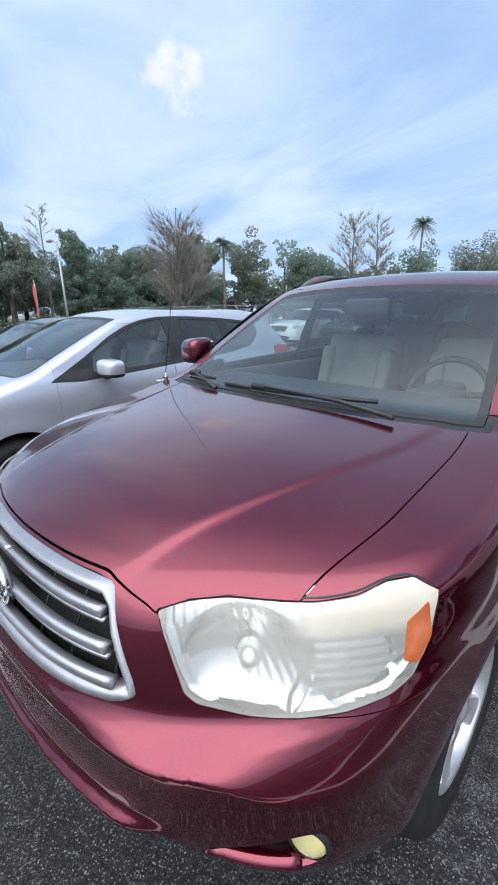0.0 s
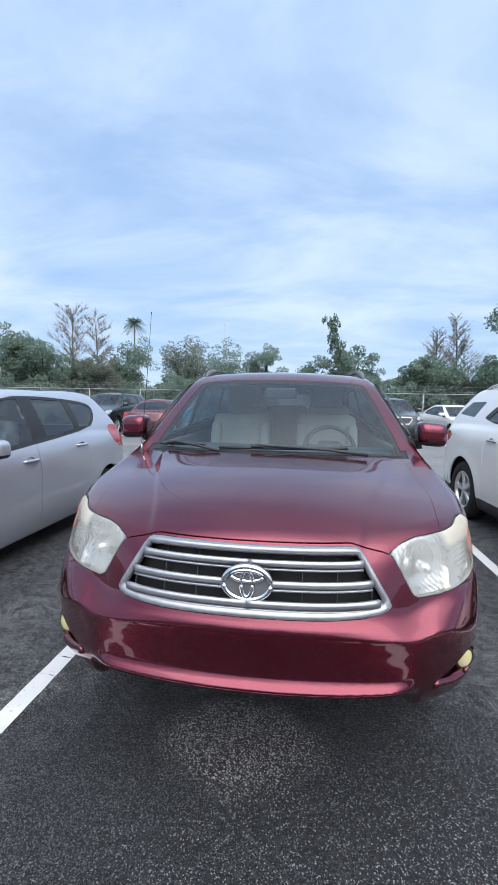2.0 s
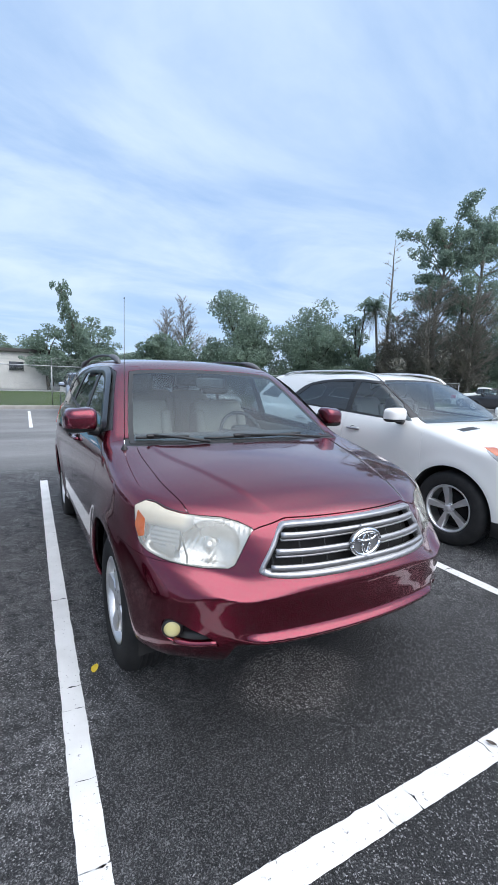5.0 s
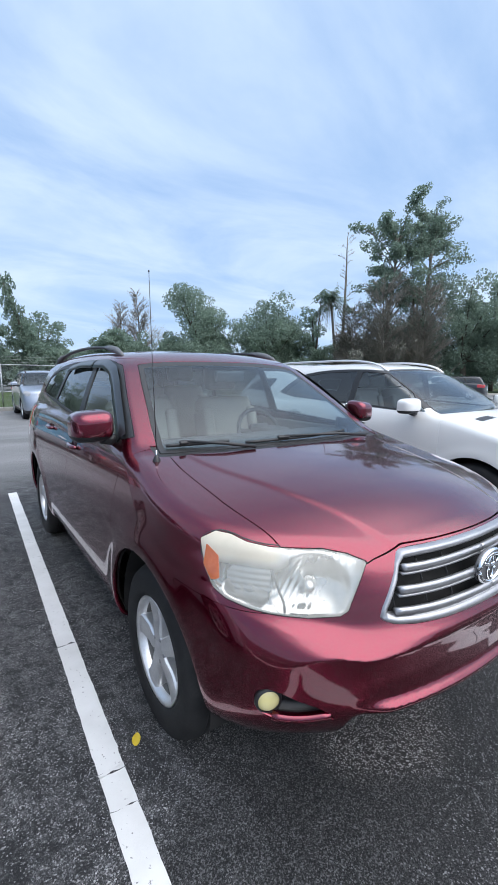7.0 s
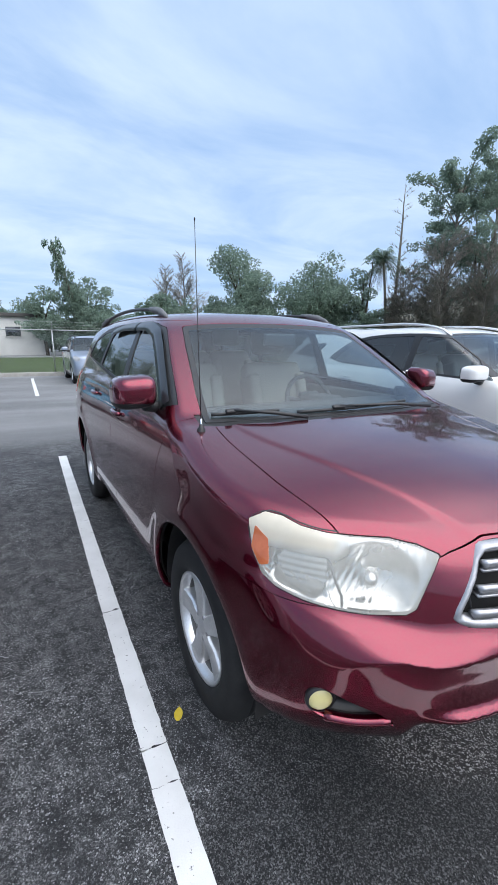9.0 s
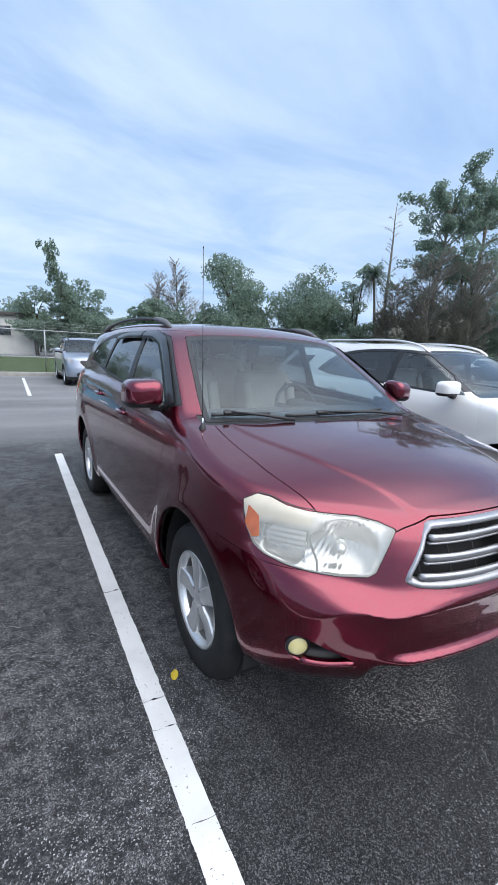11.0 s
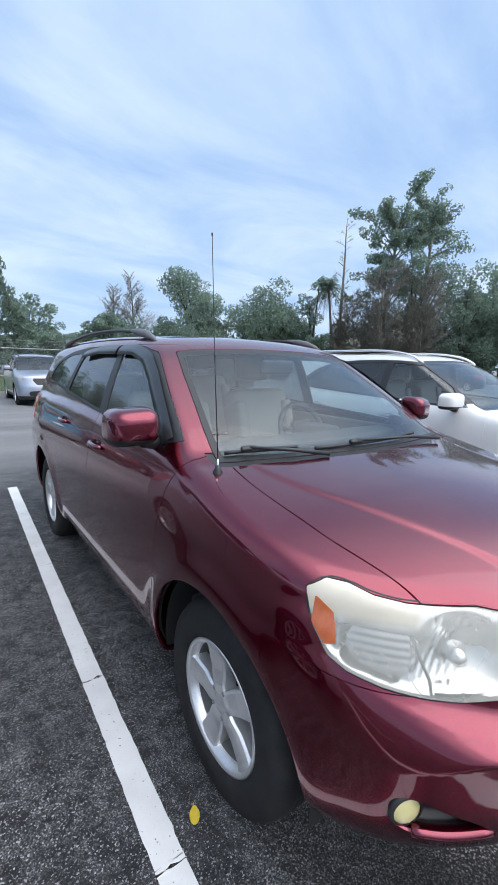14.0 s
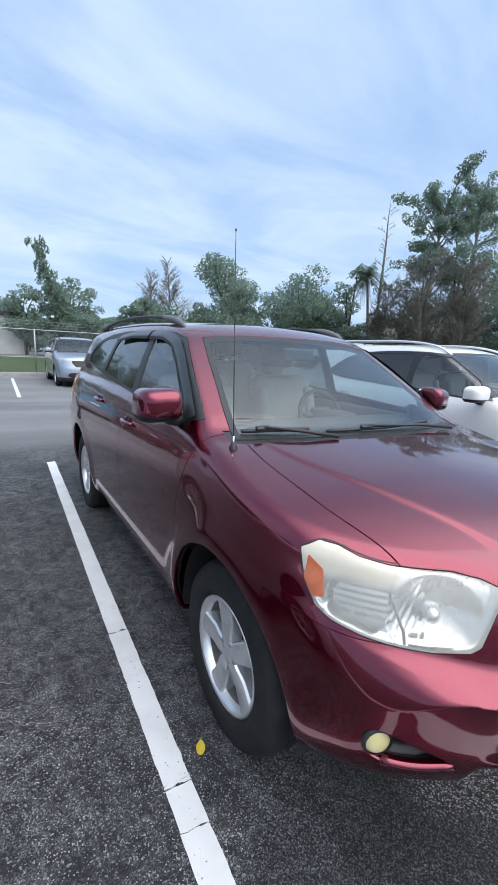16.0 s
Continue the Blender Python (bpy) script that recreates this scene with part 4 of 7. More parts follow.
def main_suv():
    car = thing("suv", "dark red metallic midsize SUV parked in the stall", "car", pose(0.021, 0.043, 0, 0, 0, 0.6))
    S = SUV
    lamp, grille, fog = corner_outline(LAMP, 0.9, 0), front_outline(GRILLE, 0.4, 1), corner_outline(FOG, 0.6, 2)
    screen = rounded([(-0.3, 1.02), (0.755, 1.02), (0.748, 1.16), (0.600, 1.575), (0.56, 1.592), (0.3, 1.612), (-0.3, 1.612)], 1)
    on_screen = lambda x, y, z: y - (S["screen"](z) + S["screen_bow"] * x**2) - 0.12

    def glass_field(x, y, z):
        base = S["screen"](1.155) - 0.01 + 0.24 * x**2
        return np.maximum.reduce([outline_sdf(np.abs(x), z, screen), on_screen(x, y, z), base - y])

    hood_edge = curve_of((0.0, 0.978), (0.33, 0.976), (0.40, 0.958), (0.455, 0.944), (0.475, 0.936), (0.52, 0.93), (0.8, 0.93))
    seam = curve_of((0.2, 0.68), (0.35, 0.70), (0.6, 0.728), (0.9, 0.728), (1.12, 0.71), (1.3, 0.66))
    rear_edge = lambda ax: 0.945 + 0.26 * ax**2

    def hood_field(x, y, z):
        ax = np.abs(x)
        return np.maximum.reduce([hood_edge(ax) - z, ax - seam(y), y - rear_edge(ax)])

    def cowl_field(x, y, z):
        ax = np.abs(x)
        return np.maximum.reduce([ax - 0.765, rear_edge(ax) - y, y - rear_edge(ax) - 0.10, 1.1 - z])

    front_door_line = curve_of((0.3, 1.36), (0.55, 1.345), (1.03, 1.25), (1.16, 1.18), (1.25, 1.16))

    def bumper_field(x, y, z):
        ax = np.abs(x)
        return np.maximum(y - 0.60, np.minimum(z - 0.795 - 0.06 * np.clip(y - 0.3, 0, 1), ax - 0.60))

    def belt(y):
        return 1.165 + 0.062 * (y - 1.2)

    def door_field(y0, y1):
        return lambda x, y, z: np.maximum.reduce([y0(z) - y, y - y1(z), 0.40 - z, z - 1.62, 0.5 - np.abs(x)])

    mid = curve_of((0.3, 2.30), (1.1, 2.30), (1.6, 2.36))
    aft = curve_of((0.4, 3.16), (0.62, 3.20), (0.8, 3.28), (1.05, 3.36), (1.6, 3.22))
    win_front = side_outline([(1.36, 1.185), (1.50, 1.32), (1.62, 1.42), (1.72, 1.495), (1.80, 1.541), (1.90, 1.573), (2.02, 1.592), (2.24, 1.595), (2.265, 1.57), (2.25, 1.42), (2.235, 1.235)], 0.4, 0)
    win_rear = side_outline([(2.335, 1.243), (2.345, 1.55), (2.37, 1.592), (2.85, 1.595), (3.06, 1.575), (3.13, 1.52), (3.225, 1.31), (3.20, 1.295)], 0.4, 0)
    win_quarter = side_outline([(3.305, 1.305), (3.19, 1.555), (3.22, 1.575), (3.55, 1.562), (3.85, 1.515), (3.98, 1.48), (4.12, 1.36), (4.10, 1.345)], 0.4, 0)
    trim_line = side_outline([(1.17, 1.165), (1.52, 1.405), (1.77, 1.565), (2.02, 1.618), (2.4, 1.622), (3.0, 1.620), (3.6, 1.590), (4.05, 1.50), (4.18, 1.345), (3.3, 1.285), (2.3, 1.222)], 0.4, 1)
    trim = lambda x, y, z: np.maximum(trim_line(x, y, z), S["cabin"](z) - S["cabin_tail"] * np.clip(y - 2.2, 0, 3) ** 2 - 0.030 - np.abs(x))
    cuts = [
        ("windscreen", lambda x, y, z: glass_field(x, y, z) + 0.028, GLASS, True, 0.0, 0.004, 0.0, "clear windscreen glass"),
        ("windscreen_border", glass_field, BLACK_PLASTIC, True, 0.003, 0.008, 0.0, "black band round the windscreen"),
        ("front_grille", grille, None, True, 0.0, 0, 0, ""),
        ("headlamp_opening", lamp, None, False, 0.0, 0, 0, ""),
        ("fog_opening", fog, None, False, 0.0, 0, 0, ""),
        ("front_door_glass", win_front, SIDE_GLASS, False, 0.002, 0.004, -0.006, ""),
        ("rear_door_glass", win_rear, DARK_GLASS, False, 0.002, 0.004, -0.006, ""),
        ("quarter_glass", win_quarter, DARK_GLASS, False, 0.002, 0.004, -0.004, ""),
        ("window_trim", trim, BLACK_PLASTIC, False, 0.002, 0.012, 0.0, "black window trim"),
        ("hood", hood_field, RED, True, 0.0035, 0.022, 0.002, ""),
        ("cowl", cowl_field, BLACK_PLASTIC, True, 0.001, 0.01, -0.004, "black plastic cowl below the windscreen"),
        ("front_bumper", bumper_field, RED, True, 0.0018, 0.014, 0.0, ""),
        ("front_door", door_field(front_door_line, mid), RED, False, 0.0028, 0.02, 0.0, ""),
        ("rear_door", door_field(mid, aft), RED, False, 0.0028, 0.02, 0.0, ""),
        ("fender", lambda x, y, z: np.maximum.reduce([y - front_door_line(z), 0.36 - z, z - 1.26, 0.6 - np.abs(x)]), RED, False, 0.0025, 0.02, 0.0, ""),
        ("rear_window", rear_outline([(-0.3, 1.25), (0.66, 1.25), (0.58, 1.56), (-0.3, 1.57)], 4.1, 1), DARK_GLASS, True, 0.003, 0.006, 0.0, ""),
        ("tail_lamp", rear_outline([(0.62, 0.98), (0.62, 1.18), (0.95, 1.22), (0.95, 0.95)], 4.2, 1), TAIL_RED, False, 0.003, 0.02, 0.003, "red tail lamp"),
        ("rocker_panel", lambda x, y, z: np.maximum.reduce([z - 0.40, 1.30 - y, y - 3.30]), RED, False, 0.002, 0.02, 0.0, ""),
    ]
    S["open"] = (lambda x, y, z: lamp(x, y, z) - 0.004, lambda x, y, z: fog(x, y, z), lambda x, y, z: grille(x, y, z))
    made, whole = car_panels(car, S, cuts, RED, STEP)
    wheel_wells(car, S)
    yf, yr, hub = S["axles"]
    for yw in (yf, yr):
        for side in (1, -1):
            wheel(car, (0.874 * side, yw, hub), S, side)
    for side in (1, -1):
        wing_mirror(car, S, side, RED)
    part("underbody", box((1.5, 3.9, 0.06), (0, 2.3, 0.33), 0.02), UNDER, car, "dark underbody pan")
    front_lights(car, S, made["headlamp_opening"])
    fog_lights(car, S, made["fog_opening"])
    radiator_grille(car, S, made["front_grille"])
    upper_fittings(car, S, whole)
    cabin_fittings(car, S)
    return car


def pair(name, solid, material, root, label="", smooth=True):
    p, f = np.asarray(solid[0], float), [tuple(int(i) for i in q) for q in solid[1]]
    part(name, (p, f), material, root, label, smooth)
    part(name, (p * (-1, 1, 1), [q[::-1] for q in f]), material, root, label, smooth)


def skin_at(S, u, z, y0=-0.1, y1=1.0):
    """The foremost y of the skin at |x| = u and height z."""
    f = car_surface(S)
    lo, hi = np.full(np.shape(u), y0, float), np.full(np.shape(u), y1, float)
    for _ in range(24):
        m = 0.5 * (lo + hi)
        out = f(np.asarray(u, float), m, np.asarray(z, float)) > 0
        lo, hi = np.where(out, m, lo), np.where(out, hi, m)
    return 0.5 * (lo + hi)


def skin_diag(S, s, z):
    """The place on the skin seen along the diagonal at (|x| + y) / sqrt 2 = s."""
    f = car_surface(S)
    s, z = np.broadcast_arrays(np.asarray(s, float), np.asarray(z, float))
    k = 0.70711
    lo, hi = np.full(s.shape, -0.9), np.full(s.shape, 0.2)
    for _ in range(26):
        m = 0.5 * (lo + hi)
        out = f((s - m) * k, (s + m) * k, z) > 0
        lo, hi = np.where(out, m, lo), np.where(out, hi, m)
    m = 0.5 * (lo + hi)
    return np.stack([(s - m) * k, (s + m) * k, z], -1)


def front_lights(car, S, piece):
    """Clouded headlamps: lens, silver bucket, bowl, ribs, amber side reflector."""
    for side in (1, -1):
        fix = (lambda q: q) if side > 0 else mirrored
        lampob = new("headlamp")
        lampob.parent = car
        lampob["label"] = "large clouded headlamp with amber corner"
        flip = np.array((side, 1, 1))
        face = lambda q: q if side > 0 else (q[0], [tuple(f)[::-1] for f in q[1]])
        lens = clip(piece, lambda x, y, z: -corner_outline(LAMP, 0.9, 0)(x, y, z) - 0.003)
        part("lens", fix(edged(moved(lens, 0.003), 0.010, False)), LENS, lampob, "hazy yellowed plastic lens")
        rim = sweep(skin_diag(S, *rounded(LAMP, 1).T) * flip, np.array([(-0.004, -0.010), (0.004, -0.010), (0.004, -0.001), (-0.004, -0.001)]), np.array((0.707 * side, -0.707, 0)), True)
        part("seal", rim, BLACK_PLASTIC, lampob, "dark rubber seal")
        n = np.array((0.707 * side, -0.707, 0.0))
        along = np.array((0.707 * side, 0.707, 0.0))
        turn = rounded([(0.715, 0.930), (0.760, 0.935), (0.868, 0.915), (0.858, 0.845), (0.775, 0.818), (0.712, 0.826)], 1)

        def relief(name, outline, gap, fall, material, label=""):
            """A sheet that follows the lens at a depth of its own."""
            lo, hi = outline.min(0) - 0.012, outline.max(0) + 0.012
            gs, gz = np.meshgrid(np.arange(lo[0], hi[0], 0.0042), np.arange(lo[1], hi[1], 0.0042), indexing="ij")
            d = outline_sdf(gs, gz, outline)
            keep = d < gap
            pts = skin_diag(S, gs.ravel(), gz.ravel()) * flip - n * fall(gs, gz, d).ravel()[:, None]
            a, b = gs.shape
            quads = [(i * b + j, (i + 1) * b + j, (i + 1) * b + j + 1, i * b + j + 1) for i in range(a - 1) for j in range(b - 1) if keep[i, j] and keep[i + 1, j] and keep[i + 1, j + 1] and keep[i, j + 1]]
            part(name, (pts, quads if side > 0 else [q[::-1] for q in quads]), material, lampob, label)

        def bucket(s, z, d):
            bowl = lambda s0, z0, rs, rz: np.clip(1 - ((s - s0) / rs) ** 2 - ((z - z0) / rz) ** 2, 0, 1)
            main, side_bowl = bowl(0.595, 0.855, 0.125, 0.10), bowl(0.795, 0.865, 0.085, 0.085)
            flute = 0.0016 * np.sin(s * 2 * np.pi / 0.022) * (z > 0.905) * (s < 0.60) + 0.0010 * np.sin((z * 0.5 + s) * 2 * np.pi / 0.022) * np.clip(main * 3, 0, 1) * (s > 0.57) + 0.0008 * np.sin(z * 2 * np.pi / 0.024) * (s > 0.70)
            return 0.018 + 0.010 * np.clip(-d / 0.012, 0, 1) + 0.050 * main**0.8 + 0.035 * side_bowl + flute

        relief("reflector", rounded(LAMP, 1), 0.010, bucket, REFLECTOR, "faceted silver reflector")
        relief("turn_signal_lens", turn, 0.0, lambda s, z, d: 0.010 + 0.0016 * np.sin(z * 2 * np.pi / 0.0168), TURN_LENS, "ribbed clear turn lamp lens")
        at = skin_diag(S, 0.60, 0.858) * flip - n * 0.05
        q = lathe([(0.0, 0.030), (0.018, 0.026), (0.024, 0.0), (0.024, -0.02)], 16)
        part("bulb", (at + q[0][:, :1] * n + q[0][:, 1:2] * along + q[0][:, 2:] * np.array((0, 0, 1)), q[1]), REFLECTOR, lampob)
        div = skin_diag(S, np.array([0.700, 0.712, 0.690, 0.672, 0.668]), np.array([0.965, 0.91, 0.86, 0.825, 0.796])) * flip - n * 0.006
        part("divider", tube(div, [0.0042] * 5, 6), GREY_PLASTIC, lampob)
        part("divider", tube(skin_diag(S, np.array([0.70, 0.745, 0.80, 0.868]), np.array([0.945, 0.947, 0.94, 0.915])) * flip - n * 0.006, 0.003, 6), GREY_PLASTIC, lampob)
        mark = clip(lens, lambda x, y, z: -outline_sdf((np.abs(x) + y) * 0.70711, z, np.array([(0.938, 0.968), (0.893, 0.938), (0.884, 0.872), (0.912, 0.862), (0.945, 0.905)])))
        part("side_marker", fix(edged(moved(mark, 0.0045), 0.004, False)), AMBER, lampob, "amber side reflector")


def fog_lights(car, S, piece):
    """Fog lamps in dark pockets, with a red blade below each."""
    n = np.array((0.42, -0.907, 0.0))
    along = np.array((0.907, 0.42, 0.0))
    for side in (1, -1):
        fix = (lambda q: q) if side > 0 else mirrored
        fl = np.array((side, 1, 1))
        fogob = new("fog_lamp")
        fogob.parent = car
        gs, gz = np.meshgrid(np.linspace(0.48, 0.78, 34), np.linspace(0.455, 0.602, 18), indexing="ij")
        deep = np.clip(0.010 - outline_sdf(gs, gz, rounded(FOG, 2)), 0, 0.03) / 0.03
        dish = skin_diag(S, gs.ravel(), gz.ravel()) - n * (0.016 + 0.045 * (deep**0.7).ravel())[:, None]
        quads = [(i * 18 + j, (i + 1) * 18 + j, (i + 1) * 18 + j + 1, i * 18 + j + 1) for i in range(33) for j in range(17)]
        part("pocket", (dish * fl, quads if side > 0 else [q[::-1] for q in quads]), BLACK_PLASTIC, fogob, "black pocket")
        at = skin_diag(S, 0.702, 0.528) - n * 0.016
        q = lathe([(0.0, 0.012), (0.018, 0.0105), (0.029, 0.006), (0.035, 0.0)], 28)
        lens = at + q[0][:, :1] * n + q[0][:, 1:2] * along + q[0][:, 2:] * np.array((0, 0, 1))
        fcs = q[1] if side < 0 else [f[::-1] for f in q[1]]
        part("lens", (lens * fl, fcs), FOG_LENS, fogob, "round yellowed fog lamp lens")
        r = lathe([(0.034, 0.004), (0.041, 0.002), (0.044, -0.006), (0.041, -0.05)], 28)
        part("bezel", ((at + r[0][:, :1] * n + r[0][:, 1:2] * along + r[0][:, 2:] * np.array((0, 0, 1))) * fl, r[1] if side < 0 else [f[::-1] for f in r[1]]), BLACK_PLASTIC, fogob)
        d = lathe([(0.0, -0.012), (0.026, -0.008), (0.033, 0.002)], 24)
        part("reflector", ((at + d[0][:, :1] * n + d[0][:, 1:2] * along + d[0][:, 2:] * np.array((0, 0, 1))) * fl, d[1]), REFLECTOR, fogob)
        blade = skin_diag(S, np.linspace(0.515, 0.69, 9), np.linspace(0.500, 0.484, 9) - 0.008 * np.sin(np.linspace(0, np.pi, 9))) - n * 0.014
        b = sweep(blade * fl, [(-0.020, -0.014), (0.014, -0.016), (0.020, 0.004), (0.0, 0.014), (-0.020, 0.010)], np.array((0, 0, 1)))
        part("blade", b, RED, fogob, "dark red painted blade")


def radiator_grille(car, S, piece):
    """Chrome frame, three double bars, dark mesh behind and a plain oval badge."""
    gr = new("grille")
    gr.parent = car
    gr["label"] = "silver chrome grille with three bars and an oval badge"
    full = [(u, z) for u, z in GRILLE if u > 0]
    half = rounded([(-full[0][0], full[0][1])] + full + [(-full[-1][0], full[-1][1])], 1)
    ring = np.array([(u, z) for u, z in half if u > 0.001])
    ring = np.concatenate([ring, ring[::-1] * (-1, 1)])
    dense = []
    for p, q in zip(ring, np.roll(ring, -1, 0)):
        k = max(int(np.hypot(*(q - p)) / 0.03), 1)
        dense += [p + (q - p) * i / k for i in range(k)]
    ring = np.array(dense)
    centre = np.array((0, 0.85))
    along = np.roll(ring, -1, 0) - np.roll(ring, 1, 0)
    inward = np.stack([-along[:, 1], along[:, 0]], 1)
    inward *= np.sign((inward * (centre - ring)).sum(1))[:, None]
    inward /= np.linalg.norm(inward, axis=1)[:, None]
    y = skin_at(S, np.abs(ring[:, 0]), np.clip(ring[:, 1], 0.775, 0.945))
    path = np.stack([ring[:, 0], y, ring[:, 1]], 1)
    tall = np.clip(np.abs(inward[:, 1]), 0.35, 1)
    wid = np.where(ring[:, 1] < 0.80, 0.026, 0.025)
    rows = []
    for dx, dy in ((0.0, 0.02), (0.0, -0.004), (0.18, -0.012), (0.6, -0.010), (0.95, -0.004), (1.0, 0.03)):
        q = path.copy()
        q[:, 0] += inward[:, 0] * dx * wid
        q[:, 2] += inward[:, 1] * dx * wid
        q[:, 1] += dy
        rows.append(q)
    n, k = len(ring), len(rows)
    pts = np.concatenate(rows)
    faces = [(a * n + i, a * n + (i + 1) % n, (a + 1) * n + (i + 1) % n, (a + 1) * n + i) for a in range(k - 1) for i in range(n)]
    part("frame", (pts, faces), CHROME, gr)
    # dark backing and fine uprights
    back = edged(moved(piece, -0.06), 0.0)
    part("backing", both(back), UNDER, gr, "black backing")
    for z0, u0 in ((0.922, 0.375), (0.862, 0.405), (0.802, 0.43)):
        for side in (1, -1):
            u = np.linspace(0.0, u0, 22)
            yy = skin_at(S, u, np.full(22, z0))
            path = np.stack([u * side, yy + 0.006, np.full(22, z0)], 1)
            grow = np.clip((u - (u0 - 0.055)) / 0.05, 0, 1)
            sec = np.array([(0.020, -0.010), (-0.008, -0.010), (-0.012, -0.006), (-0.007, 0.001), (0.006, 0.009), (0.020, 0.010)])
            p, f = sweep(path, sec if side > 0 else sec * (-1, 1), np.array((0, 0, 1)))
            p = p.reshape(22, 6, 3)
            p[:, :, 2] += (p[:, :, 2] - z0) * (0.12 * grow)[:, None]
            part("bar", (p.reshape(-1, 3), f), CHROME, gr)
            low = np.stack([u * side, yy + 0.010, np.full(22, z0 - 0.022)], 1)
            thin = np.array([(0.020, -0.003), (-0.008, -0.003), (-0.010, 0.002), (0.020, 0.004)])
            part("fin", sweep(low, thin if side > 0 else thin * (-1, 1), np.array((0, 0, 1))), CHROME, gr)
    for k in range(-3, 4):
        u = 0.062 + abs(k) * 0.117 if k else 0.0
        if not k:
            continue
        uu = u * (1 if k > 0 else -1)
        zz = np.linspace(0.752, 0.945, 6)
        up = np.stack([np.full(6, uu), skin_at(S, np.full(6, abs(uu)), np.maximum(zz, 0.78)) + 0.024, zz], 1)
        part("upright", tube(up, 0.003, 6), BLACK_PLASTIC, gr)
    lowbar = np.stack([np.linspace(-0.44, 0.44, 30), skin_at(S, np.abs(np.linspace(-0.44, 0.44, 30)), np.full(30, 0.79)) + 0.012, np.full(30, 0.765)], 1)
    part("lower_shelf", sweep(lowbar, [(0.02, -0.006), (-0.012, -0.008), (-0.016, 0.0), (0.02, 0.006)]), BLACK_PLASTIC, gr)
    badge = new("badge")
    badge.parent = gr
    yb = float(skin_at(S, np.array([0.0]), np.array([0.866]))[0]) - 0.023
    a = np.linspace(0, 2 * np.pi, 48, endpoint=False)
    oval = lambda w, h, dz=0.0, dy=0.0: np.stack([w * np.cos(a), np.full(48, yb + dy), 0.866 + dz + h * np.sin(a)], 1)
    part("badge_plate", join(sweep(oval(0.078, 0.057, 0, 0.010), [(-0.02, -0.004), (0.006, -0.004), (0.006, 0.004), (-0.02, 0.004)], (0, -1, 0), True), (np.concatenate([oval(0.078, 0.057, 0, 0.004), [[0, yb + 0.002, 0.866]]]), [(i, (i + 1) % 48, 48) for i in range(48)])), GREY_PLASTIC, badge, "grey badge plate")
    part("badge_ring", tube(oval(0.078, 0.056), 0.0095, 10, True), BRIGHT, badge, "bright oval badge ring")
    part("badge_oval", tube(oval(0.019, 0.045, 0, -0.002), 0.0072, 8, True), BRIGHT, badge)
    part("badge_oval", tube(oval(0.052, 0.018, 0.026, -0.002), 0.0072, 8, True), BRIGHT, badge)


